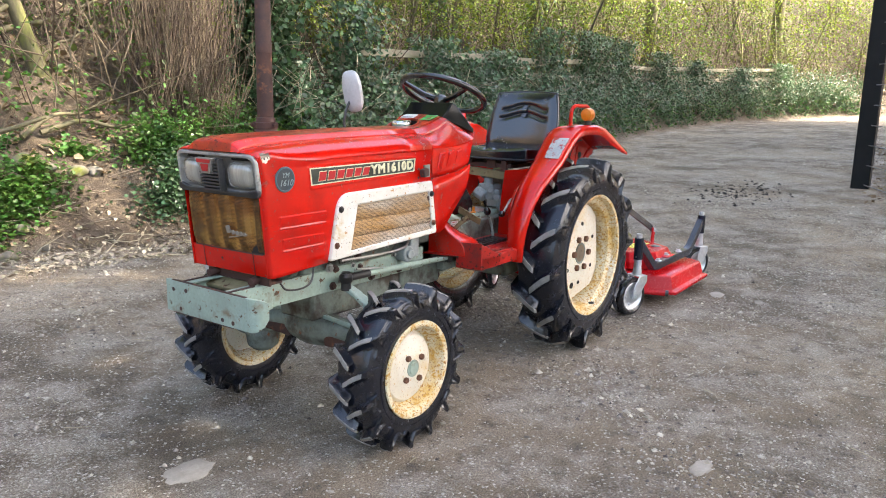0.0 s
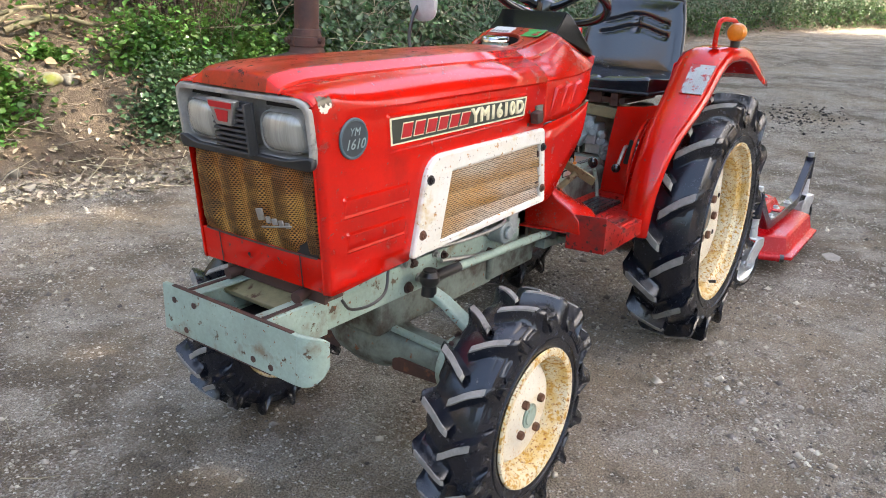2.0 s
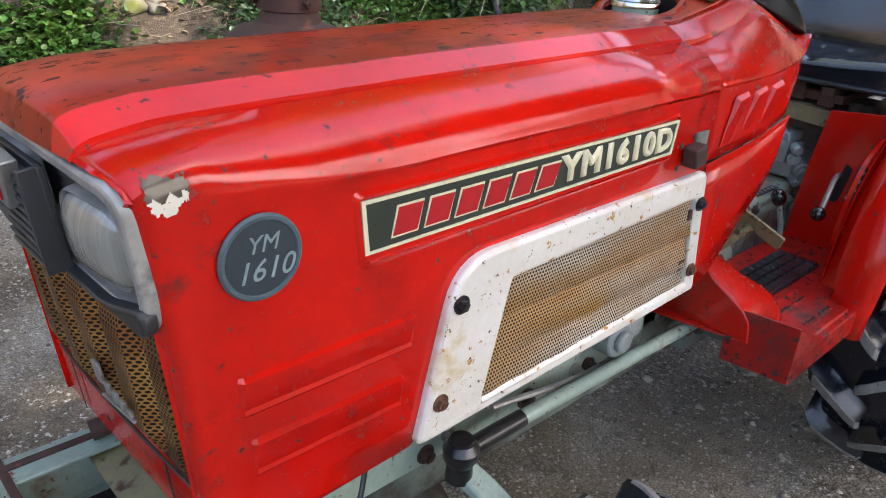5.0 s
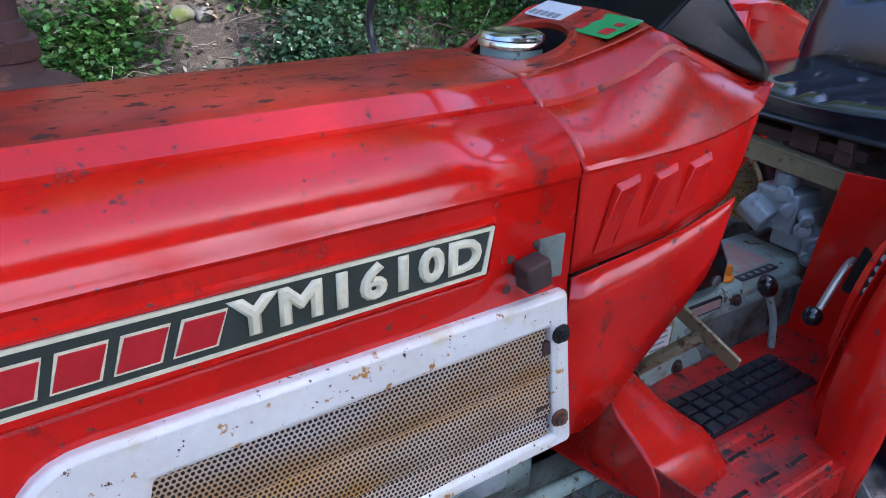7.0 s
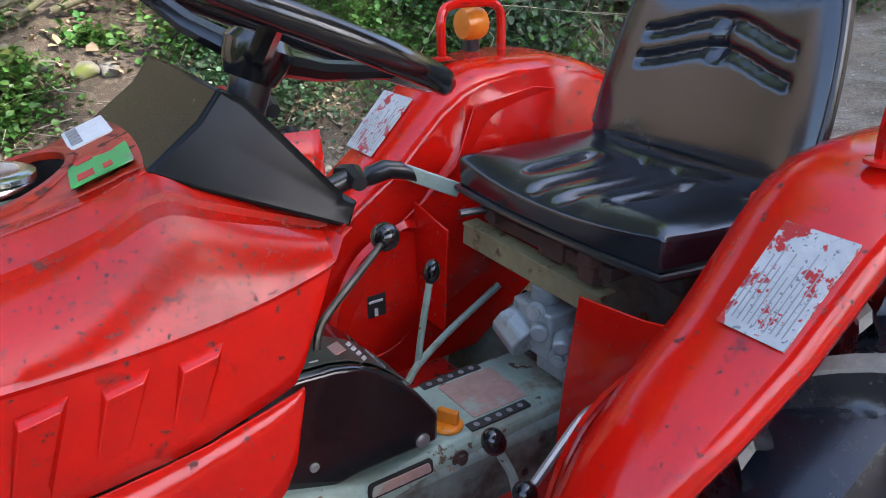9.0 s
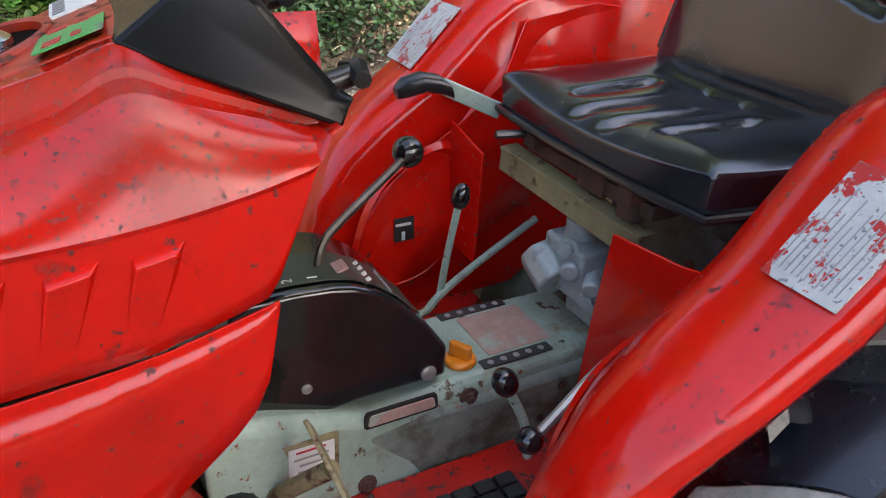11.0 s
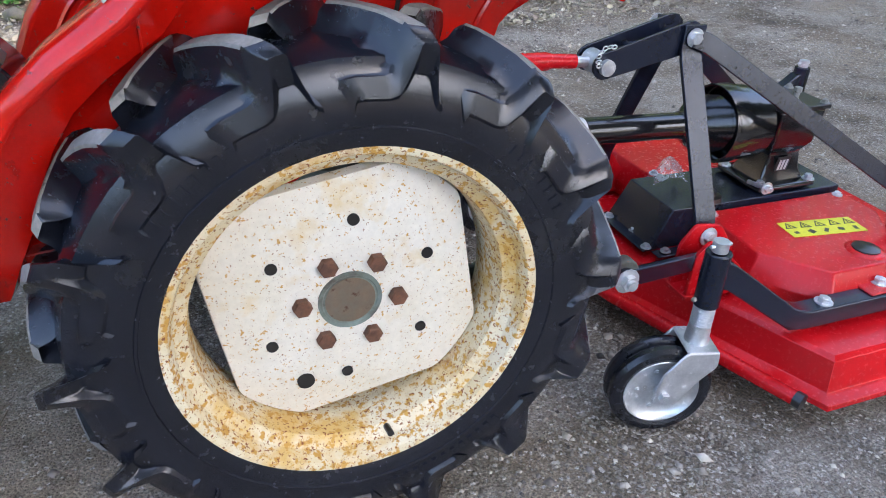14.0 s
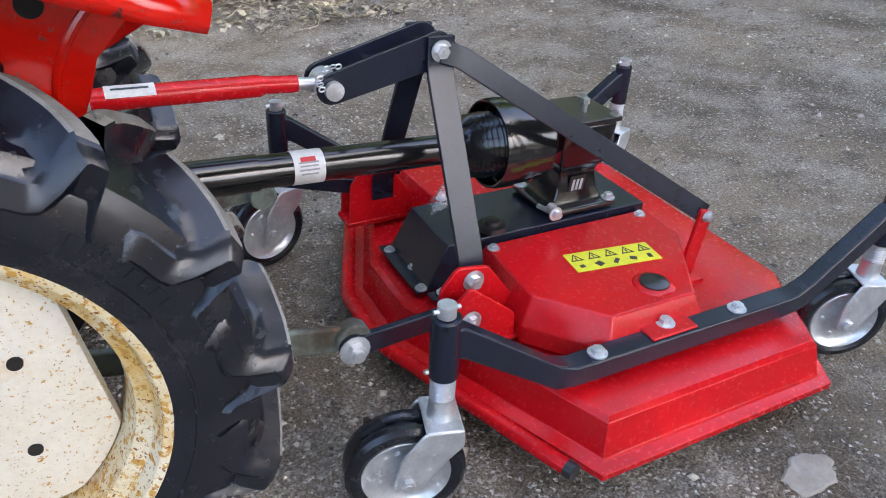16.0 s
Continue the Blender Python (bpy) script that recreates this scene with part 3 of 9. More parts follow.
# front mesh, folded into vertical waves
bm = nb()
cols = 92
lo = []
for zi in range(7):
    z = 0.682 + zi * (0.868 - 0.682) / 6
    xf = lerp(z, [(0.61, 1.745), (0.70, 1.754), (0.86, 1.777), (1.0, 1.794)])
    hw = lerp(z, [(0.68, 0.170), (0.84, 0.173), (0.87, 0.175)])
    row = []
    for i in range(cols + 1):
        u = -1 + 2 * i / cols
        ph = (u * 2.26 + 0.2) % 1.0
        dent = 0.013 * (1 if 0.14 < ph < 0.58 else (ph / 0.14 if ph <= 0.14 else max(0.0, 1 - (ph - 0.58) / 0.12)))
        if zi in (0, 6) or i in (0, cols):
            dent = 0.0
        row.append((xf - 0.004 + dent, HOOD_Y + u * hw, z))
    lo.append(row)
rings(bm, lo, False, False)
bowed(bm)
front_mesh = part("front_mesh", bm, PERF_FRONT, tractor, "rusty perforated metal front grille with vertical folds", angle=20)
bm = nb()
tube(bm, [bow((1.754, HOOD_Y - 0.162 + 0.054 * k, 0.684), 0.684) for k in range(7)], 0.0022, 6)
part("mesh_edge", bm, RUSTY, front_mesh)
# Radiator blocks; their near-black colour stands for the unlit inside of the nose.
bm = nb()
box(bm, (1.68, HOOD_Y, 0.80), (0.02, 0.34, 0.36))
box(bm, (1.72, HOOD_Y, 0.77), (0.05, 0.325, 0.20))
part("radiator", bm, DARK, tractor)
bm = nb()
for i, (y0, y1, z0, z1) in enumerate(((0.030, 0.048, 0.744, 0.768), (0.056, 0.068, 0.742, 0.756), (0.074, 0.087, 0.742, 0.755), (0.093, 0.105, 0.742, 0.755), (0.111, 0.122, 0.742, 0.754), (0.040, 0.13, 0.738, 0.741))):
    box(bm, (1.770 + 0.004, (y0 + y1) / 2, (z0 + z1) / 2), (0.004, y1 - y0, z1 - z0), rot(12, 7, 0))
part("script_emblem", bm, STEEL, front_mesh, "small tarnished chrome emblem", bevel=0.001)

# cowl behind the hood
REAR_EDGE = [(0.585, 1.035), (0.60, 1.028), (0.650, 0.922), (0.656, 0.890), (0.668, 0.832), (0.680, 0.806), (0.708, 0.774), (0.759, 0.733), (0.80, 0.690), (0.83, 0.657), (0.87, 0.642), (0.93, 0.652)]
SEAM = [(0.60, 0.925), (0.67, 0.903), (0.75, 0.883), (0.93, 0.864)]


def glide(x, table):
    """A smooth line through a table of (x, value)."""
    t = sorted(table)
    x = min(max(x, t[0][0]), t[-1][0])
    k = max(i for i in range(len(t) - 1) if t[i][0] <= x)
    d = [(b[1] - a[1]) / (b[0] - a[0]) for a, b in zip(t, t[1:])]
    g = [d[0]] + [0.5 * (a + b) for a, b in zip(d, d[1:])] + [d[-1]]
    h = t[k + 1][0] - t[k][0]
    u = (x - t[k][0]) / h
    return t[k][1] * (2 * u ** 3 - 3 * u * u + 1) + h * g[k] * (u ** 3 - 2 * u * u + u) + t[k + 1][1] * (3 * u * u - 2 * u ** 3) + h * g[k + 1] * (u ** 3 - u * u)


def cowl_half(x, low, high):
    zt = glide(x, [(0.66, 1.112), (0.70, 1.106), (0.73, 1.098), (0.783, 1.079), (0.84, 1.060), (0.87, 1.055), (0.92, 1.054)])
    cr = glide(x, [(0.58, 1.012), (0.75, 0.990), (0.92, 0.982)])
    ridge = glide(x, [(0.58, 0.135), (0.70, 0.122), (0.735, 0.112), (0.78, 0.103), (0.84, 0.088), (0.92, 0.086)])
    wz = glide(x, [(0.585, 1.034), (0.66, 1.062), (0.70, 1.079), (0.735, 1.093), (0.783, 1.074), (0.84, 1.056), (0.87, 1.051), (0.92, 1.050)])
    bw = glide(x, [(0.66, 0.012), (0.735, 0.018), (0.78, 0.024), (0.84, 0.028), (0.92, 0.029)])
    w = glide(x, [(0.58, 0.170), (0.66, 0.190), (0.75, 0.197), (0.92, 0.193)])
    pts = [(ridge - 0.012, max(zt, wz + 0.002)), (ridge, wz), (ridge + bw, wz - bw * 0.56), (ridge + bw + 0.0015, wz - bw * 0.56 - 0.007)]
    a, b = Vector((ridge + bw + 0.006, wz - bw * 0.56 - 0.005)), Vector((w, cr + 0.004))
    for k in range(1, 8):
        t = k / 7
        q = a.lerp(b, t)
        bow = 0.35 * (b - a).length * t * (1 - t)
        pts.append((q.x + bow * 0.75, q.y + bow * 0.55))
    pts += [(w + 0.002, cr), (w - 0.001, cr - 0.005), (w, cr - 0.02)]
    for k in range(1, 6):
        pts.append((w, cr - 0.02 + (low - cr + 0.02) * k / 5))
    return [(min(y, 0.2) if i > 10 else y, min(max(z, low), high if i > 10 else 9)) for i, (y, z) in enumerate(pts)]


for s in (1, -1):
    bm = nb()
    lo = []
    for x in [0.588 + (0.9165 - 0.588) * k / 32 for k in range(33)]:
        low = max(lerp(x, REAR_EDGE), lerp(x, SEAM) + 0.002)
        lo.append([(x, HOOD_Y * 0.5 + s * y, z) for y, z in cowl_half(x, low, 9)])
    rings(bm, lo, False, False)
    for f in bm.faces:
        f.material_index = 1 if f.calc_center_median().z > glide(f.calc_center_median().x, [(0.58, 1.014), (0.75, 0.992), (0.92, 0.984)]) else 0
    part("cowl_side", bm, [RED, RED_SPOTTED], tractor, solid=0.003, angle=17)
    bm = nb()
    lo = []
    for x in (0.654, 0.660, 0.668, 0.680, 0.70, 0.74, 0.78, 0.81, 0.84, 0.87, 0.9165):
        hi, low = lerp(x, SEAM) - 0.002, min(lerp(x, REAR_EDGE), lerp(x, SEAM) - 0.003)
        w = 0.197
        lo.append([(x, HOOD_Y * 0.5 + s * w, hi + (low - hi) * k / 4) for k in range(5)])
    rings(bm, lo, False, False)
    part("cowl_lower", bm, RED, tractor, solid=0.003)
    for k, x in enumerate((0.858, 0.800, 0.743)):
        bm = nb()
        y0 = HOOD_Y * 0.5 + s * 0.197
        z1 = 0.962 + 0.003 * k
        pts = [(x + 0.012, z1), (x - 0.026, z1 + 0.007), (x + 0.002, z1 - 0.076), (x + 0.032, z1 - 0.079)]
        lo1 = [(px, y0, pz) for px, pz in pts]
        lo2 = [(0.25 * x + 0.75 * px + 0.002, y0 + s * (0.010 if i in (0, 1) else 0.001), 0.25 * (z1 - 0.02) + 0.75 * pz) for i, (px, pz) in enumerate(pts)]
        rings(bm, [lo1, lo2])
        part("cowl_louvre", bm, RED, tractor, bevel=0.002)
# top of the cowl with the filler well
bm = nb()
lo = []
for x in [0.66 + 0.26 * k / 44 for k in range(45)]:
    h = cowl_half(x, 0.9, 9)[0]
    lo.append([(x, HOOD_Y * 0.5 + h[0] * u, h[1] + 0.004 * (1 - u * u)) for u in [k / 16 - 1 for k in range(33)]])
rings(bm, lo, False, False)
bmesh.ops.delete(bm, geom=[f for f in bm.faces if math.hypot(f.calc_center_median().x - 0.836, f.calc_center_median().y + 0.014) < 0.064], context="FACES")
part("cowl_top", bm, RED_TOP, tractor, "speckled red cowl top", solid=0.003)
WELL = Vector((0.836, -0.014, 1.0655))
wn_ = Vector((0.32, 0, 1)).normalized()
bm = nb()
lathe(bm, WELL - wn_ * 0.004, wn_, [(0.0, 0.060), (0.007, 0.061), (0.009, 0.064), (0.008, 0.070), (0.001, 0.074)], 40, False)
part("filler_lip", bm, RED_TOP, tractor)
bm = nb()
lathe(bm, WELL - wn_ * 0.004, wn_, [(-0.05, 0.002), (-0.05, 0.063), (0.003, 0.063)], 40, False)
part("filler_well", bm, DARK, tractor, "dark opening round the filler neck")
bm = nb()
CAPC = Vector((0.842, -0.018, 1.020))
lathe(bm, CAPC, (0, 0, 1), [(0.0, 0.038), (0.046, 0.038)], 32)
neck = part("filler_neck", bm, GREEN, tractor)
bm = nb()
lathe(bm, CAPC + Vector((0, 0, 0.044)), (0, 0, 1), [(0.0, 0.038), (0.001, 0.041), (0.008, 0.041), (0.0095, 0.040), (0.011, 0.041), (0.015, 0.039), (0.018, 0.033), (0.018, 0.027), (0.0165, 0.022), (0.0165, 0.002)], 36)
part("fuel_cap", bm, CHROME, tractor, "tarnished chrome fuel cap")
bm = nb()
plate(bm, rounded([(-0.035, -0.020), (0.035, -0.020), (0.035, 0.022), (-0.035, 0.022)], 0.004), 0.0015, basis((0.752, -0.050, 1.0955), (0.05, 1, 0.0), (-1, 0.05, 0.37)))
lab = part("white_label", bm, PAPER, tractor, "torn white paper label")
for i in range(5):
    bm = nb()
    plate(bm, [(-0.030 + i * 0.012, -0.017), (-0.022 + i * 0.012, -0.017), (-0.022 + i * 0.012, -0.006), (-0.030 + i * 0.012, -0.006)], 0.001, basis((0.752, -0.050, 1.0970), (0.05, 1, 0.0), (-1, 0.05, 0.37)))
    part("print", bm, GREY_INK, lab)
bm = nb()
gs = basis((0.760, 0.050, 1.0930), (0.12, 1, 0.02), (-1, 0.12, 0.36))
plate(bm, rounded([(-0.042, -0.027), (0.042, -0.027), (0.042, 0.027), (-0.042, 0.027)], 0.004), 0.0012, gs)
lab = part("green_label", bm, GREEN_STICKER, tractor, "worn green label with faded red print")
for i, (a, b, c, d) in enumerate(((-0.034, -0.020, -0.018, -0.004), (-0.034, 0.002, -0.020, 0.014), (0.014, -0.020, 0.032, -0.006), (0.016, 0.002, 0.030, 0.010))):
    bm = nb()
    plate(bm, [(a, b), (c, b), (c, d), (a, d)], 0.001, gs @ Matrix.Translation((0, 0, 0.0009)))
    part("print", bm, RED_INK, lab)

# black instrument cowl
bm = nb()
base = [(0.738, -0.108, 1.096), (0.738, 0.114, 1.096), (0.700, 0.135, 1.078), (0.600, 0.168, 1.037), (0.583, 0.166, 1.028), (0.583, -0.160, 1.028), (0.600, -0.162, 1.037), (0.700, -0.130, 1.078)]
mid = [(0.690, -0.108, 1.130), (0.690, 0.112, 1.130), (0.672, 0.122, 1.112), (0.592, 0.162, 1.052), (0.574, 0.162, 1.045), (0.574, -0.156, 1.045), (0.592, -0.156, 1.052), (0.672, -0.117, 1.112)]
topl = [(0.668, -0.110, 1.156), (0.668, 0.112, 1.156), (0.650, 0.118, 1.142), (0.585, 0.156, 1.056), (0.567, 0.156, 1.048), (0.567, -0.150, 1.048), (0.585, -0.150, 1.056), (0.650, -0.113, 1.142)]
rings(bm, [base, mid, topl])
dash = part("instrument_cowl", bm, PLASTIC, tractor, "black plastic instrument cowl", bevel=0.006, seg=3)
bm = nb()
cyl(bm, (0.66, 0, 0.98), (0.585, 0, 1.175), 0.021)
part("steering_column", bm, BLACK, tractor)
# switches on the back of the cowl
for (x, y, z), r in (((0.55, -0.10, 1.085), 0.011), ((0.545, -0.05, 1.06), 0.009), ((0.548, 0.10, 1.052), 0.010)):
    bm = nb()
    cyl(bm, (x + 0.04, y, z - 0.01), (x, y, z), r)
    tube(bm, [(x, y - 0.022, z), (x - 0.004, y, z + 0.003), (x, y + 0.022, z)], [r * 0.8, r * 1.1, r * 0.8], 8)
    part("switch", bm, BLACK, dash)

# steering wheel
wc = Vector((0.578, 0.0, 1.193))
wax = Vector((-0.40, 0, 0.917)).normalized()
ws, wu, _ = frame_of(wax)
bm = nb()
R_, r_ = 0.183, 0.0135
lo = []
for i in range(56):
    a = 2 * math.pi * i / 56
    d = ws * math.cos(a) + wu * math.sin(a)
    lo.append([wc + d * (R_ + r_ * math.cos(b)) + wax * r_ * math.sin(b) for b in [2 * math.pi * k / 12 for k in range(12)]])
lo.append(lo[0])
vsr = [[bm.verts.new(p) for p in lp] for lp in lo[:-1]]
for i in range(56):
    a, b = vsr[i], vsr[(i + 1) % 56]
    for k in range(12):
        bm.faces.new((a[k], a[(k + 1) % 12], b[(k + 1) % 12], b[k]))
swheel = part("steering_wheel", bm, BLACK_GLOSS, tractor, "black steering wheel with three spokes")
for a in (math.radians(100), math.radians(220), math.radians(340)):
    bm = nb()
    d = ws * math.cos(a) + wu * math.sin(a)
    tube(bm, [wc - wax * 0.035 + d * 0.025, wc - wax * 0.028 + d * 0.08, wc - wax * 0.008 + d * 0.15, wc + d * 0.18], [0.014, 0.012, 0.010, 0.010], 8)
    part("spoke", bm, BLACK_GLOSS, swheel)
bm = nb()
lathe(bm, wc - wax * 0.06, wax, [(0, 0.026), (0.02, 0.034), (0.035, 0.036), (0.045, 0.028), (0.048, 0.004)], 24)
part("hub", bm, BLACK_GLOSS, swheel)

# side grille panel, badges and latch, both sides
for s in (1, -1):
    y0 = HOOD_Y + s * 0.193
    msd = Matrix.Translation((0, y0, 0)) @ Matrix.Diagonal((1, s, 1, 1)) @ SIDE
    bm = nb()
    out = rounded([(1.497, 0.628), (1.448, 0.852), (0.930, 0.858), (0.896, 0.648)], [0.012, 0.055, 0.008, 0.008], 6)
    inn = rounded([(1.392, 0.652), (1.357, 0.806), (0.948, 0.818), (0.926, 0.668)], 0.004, 6)
    n = len(out)
    o2 = [((x - 1.2) * 0.985 + 1.2, (z - 0.75) * 0.96 + 0.75) for x, z in out]
    i2 = [((x - 1.15) * 1.03 + 1.15, (z - 0.735) * 1.08 + 0.735) for x, z in inn]
    rings(bm, [[msd @ Vector((x, z, d)) for x, z in lp] for lp, d in ((out, 0.0), (out, 0.009), (o2, 0.014), (i2, 0.014), (inn, 0.010), (inn, -0.004))], True, False)
    panel = part("side_grille_frame", bm, WHITE, tractor, "white painted side grille frame with rust spots", bevel=0.0015)
    bm = nb()
    lo = []
    for f0, f1 in ((0.0, 0.27), (0.27, 0.59), (0.59, 1.0)):      # three bands, each standing out at its foot
        for f, d in ((f0 + 0.004, 0.002), (f0 + 0.020, 0.0095), (f0 + 0.05, 0.0100), (0.5 * (f0 + f1), 0.0070), (f1, 0.0025)):
            z = 0.648 + 0.174 * f
            xa, xb = lerp(z, [(0.648, 1.394), (0.822, 1.353)]), lerp(z, [(0.648, 0.926), (0.822, 0.950)])
            lo.append([msd @ Vector((xa + (xb - xa) * i / 24, z, d + 0.0008 * math.sin(i * 1.7 + f * 9))) for i in range(25)])
    rings(bm, lo, False, False)
    part("side_mesh", bm, PERF_SIDE, panel, "perforated side mesh, rusty brown at one end", angle=60)
    for x, z in ((1.444, 0.800), (1.466, 0.679), (0.936, 0.808), (0.922, 0.692)):
        bm = nb()
        hexbolt(bm, (x, y0 + s * 0.013, z), (0, s, 0), 0.0075, 0.006)
        part("panel_bolt", bm, BLACK if z > 0.75 else BOLT_RUST, panel)
    # clips at the rear edge
    for z in (0.79, 0.705):
        bm = nb()
        box(bm, (0.945, y0 + s * 0.006, z), (0.018, 0.006, 0.016))
        part("clip", bm, RUSTY, panel)
    # pressed frame and badge
    bm = nb()
    po = rounded([(1.578, 0.870), (1.588, 0.957), (1.020, 0.960), (1.028, 0.888)], 0.010, 3)
    pi = rounded([(1.570, 0.880), (1.579, 0.951), (1.027, 0.954), (1.034, 0.896)], 0.008, 3)
    rings(bm, [[msd @ Vector((x, z, d)) for x, z in lp] for lp, d in ((po, -0.001), (pi, 0.0042), (pi, -0.002))], True, False)
    part("pressed_edge", bm, RED, hood)
    bm = nb()
    corners = [(1.571, 0.890), (1.577, 0.946), (1.029, 0.949), (1.036, 0.901)]
    plate(bm, corners, 0.0035, msd)
    badge = part("badge", bm, BADGE, tractor, "long dark green badge with a cream border", bevel=0.001)
    bm = nb()
    ci = [(1.566, 0.893), (1.572, 0.9425), (1.034, 0.9455), (1.041, 0.9045)]
    rings(bm, [[msd @ Vector((x, z, d)) for x, z in lp] for lp, d in ((corners, 0.002), (corners, 0.0048), (ci, 0.0048), (ci, 0.003))], True, False)
    part("border", bm, CREAM_INK, badge)

    def bd(u, v):
        """Badge coordinates, 0 to 1 along and up, as read from outside."""
        a = Vector(ci[0]).lerp(Vector(ci[3]), u) if s > 0 else Vector(ci[3]).lerp(Vector(ci[0]), u)
        b = Vector(ci[1]).lerp(Vector(ci[2]), u) if s > 0 else Vector(ci[2]).lerp(Vector(ci[1]), u)
        p = a.lerp(b, v)
        return msd @ Vector((p.x, p.y, 0.0038))
    # the maker's name as six plain slanted blocks
    for k in range(6):
        for grow, material, h, nm in ((0.006, CREAM_INK, 0.0008, "block_outline"), (0.0, RED_INK, 0.0018, "block")):
            u0, u1 = 0.055 + k * 0.080 - grow * 0.6, 0.055 + k * 0.080 + 0.058 + grow * 0.6
            v0, v1 = 0.19 - grow * 8, 0.77 + grow * 8
            bm = nb()
            q = [bd(u0, v0), bd(u1, v0), bd(u1 + 0.018, v1), bd(u0 + 0.018, v1)]
            rings(bm, [q, [p + Vector((0, s * h, 0)) for p in q]])
            part(nm, bm, material, badge)
    ex = (bd(1, 0.5) - bd(0, 0.5)).normalized()
    lettering("model_lettering", "YM1610D", 0.0455, basis(bd(0.545, 0.20) + Vector((0, s * 0.0005, 0)), ex, (0, 0, 1)), CREAM_INK, badge, 0.0004, 0.0, 1.17, 0.0026)
    # round badge
    rc = Vector((1.680, y0 + s * 0.001, 0.918))
    bm = nb()
    lathe(bm, rc, (0, s, 0), [(0, 0.040), (0.002, 0.040), (0.004, 0.038), (0.004, 0.035), (0.002, 0.034), (0.002, 0.002)], 40)
    rb = part("round_badge", bm, RING, tractor, "round slate-coloured model badge")
    bm = nb()
    lathe(bm, rc + Vector((0, s * 0.002, 0)), (0, s, 0), [(0, 0.034), (0.0008, 0.034)], 36)
    part("face", bm, BADGE_BLUE, rb)
    e = Vector((-s, 0, 0))
    lettering("lettering", "YM", 0.022, basis(rc + Vector((0, s * 0.003, 0)) - e * 0.015 + Vector((0, 0, 0.006)), e, (0, 0, 1)), PALE_BLUE, rb, 0.0006, 0.25)
    lettering("lettering", "1610", 0.028, basis(rc + Vector((0, s * 0.003, 0)) - e * 0.026 + Vector((0, 0, -0.020)), e, (0, 0, 1)), PALE_BLUE, rb, 0.0006, 0.3)
    # pressed ribs in the side of the nose
    for z0, x0, x1 in ((0.800, 1.708, 1.498), (0.728, 1.698, 1.510)):
        bm = nb()
        prof = ((0.006, -0.0012), (0.000, 0.0046), (-0.005, 0.0046), (-0.031, 0.0010), (-0.036, 0.0024), (-0.041, -0.0012))
        rings(bm, [[msd @ Vector((x - 0.10 * dz * (x0 - x1), z0 + dz, min(d, lim))) for dz, d in prof] for x, lim in ((x0, -0.0012), (x0 - 0.006, 1), (x1 + 0.006, 1), (x1, -0.0012))], False, False)
        part("pressed_rib", bm, RED, hood, angle=20)
    # catch
    bm = nb()
    box(bm, (0.952, y0 + s * 0.002, 0.897), (0.034, 0.003, 0.048))
    catch = part("catch_plate", bm, GREEN_DIRTY, tractor, bevel=0.001)
    bm = nb()
    box(bm, (0.984, y0 + s * 0.014, 0.893), (0.030, 0.024, 0.030), rot(0, 12, 0))
    part("catch", bm, RUSTY, catch, "rusty hood catch", bevel=0.003)
    for x, z in ((1.004, 0.907), (1.006, 0.874), (0.972, 0.916)):
        bm = nb()
        lathe(bm, (x, y0, z), (0, s, 0), [(0, 0.005), (0.002, 0.005), (0.003, 0.003)], 8)
        part("rivet", bm, RUSTY, catch)

# exhaust stack on the far shoulder of the hood
EX = Vector((1.372, -0.235, 0.0))
bm = nb()
lathe(bm, EX + Vector((0, 0, 0.90)), (0, 0, 1), [(0, 0.100), (0.08, 0.105), (0.105, 0.098), (0.125, 0.075), (0.135, 0.045), (0.150, 0.040), (0.152, 0.044), (0.172, 0.044), (0.174, 0.036), (0.19, 0.034)], 32)
exhaust = part("exhaust_silencer", bm, RUSTY, tractor, "rusty exhaust silencer dome")
bm = nb()
lathe(bm, EX + Vector((0, 0, 1.07)), (0, 0, 1), [(0, 0.034), (0.02, 0.034), (0.022, 0.030), (0.25, 0.0285), (0.252, 0.030), (0.262, 0.030), (0.265, 0.0285), (0.86, 0.0275), (0.86, 0.024), (0.84, 0.022)], 24)
part("exhaust_pipe", bm, RUSTY, exhaust, "upright rusty exhaust pipe")
bm = nb()
hexbolt(bm, EX + Vector((0.0, 0.04, 1.065)), (0, 1, 0), 0.008, 0.012)
part("clamp_bolt", bm, RUSTY, exhaust)
bm = nb()
hexbolt(bm, EX + Vector((0.036, -0.02, 1.065)), (1, 0, 0), 0.008, 0.012)
part("clamp_bolt", bm, RUSTY, exhaust)

# mirror on its arm
bm = nb()
tube(bm, curve([(0.86, -0.20, 0.95), (0.88, -0.29, 1.02), (0.875, -0.30, 1.10), (0.845, -0.285, 1.18)], 5), 0.006, 8)
arm = part("mirror_arm", bm, BLACK, tractor)
bm = nb()
mm = basis((0.842, -0.285, 1.195), (-0.25, 1, 0.12), (0.12, 0.05, 1))
oval = [(0.045 * math.copysign(abs(math.cos(a)) ** 0.7, math.cos(a)), 0.088 * math.copysign(abs(math.sin(a)) ** 0.7, math.sin(a))) for a in [2 * math.pi * k / 28 for k in range(28)]]
rings(bm, [[mm @ Vector((x * k, y * k, d)) for x, y in oval] for k, d in ((0.97, -0.004), (1.0, 0.0), (1.0, 0.008), (0.9, 0.016), (0.6, 0.022), (0.2, 0.024))])
mir = part("mirror", bm, MIRROR_BACK, tractor, "oval grey rear-view mirror seen from its back")
bm = nb()
plate(bm, [(x * 0.92, y * 0.95) for x, y in oval], -0.0012, Matrix.Translation((0, 0, 0)) @ mm @ Matrix.Translation((0, 0, -0.0045)))
part("mirror_glass", bm, MIRROR, mir)


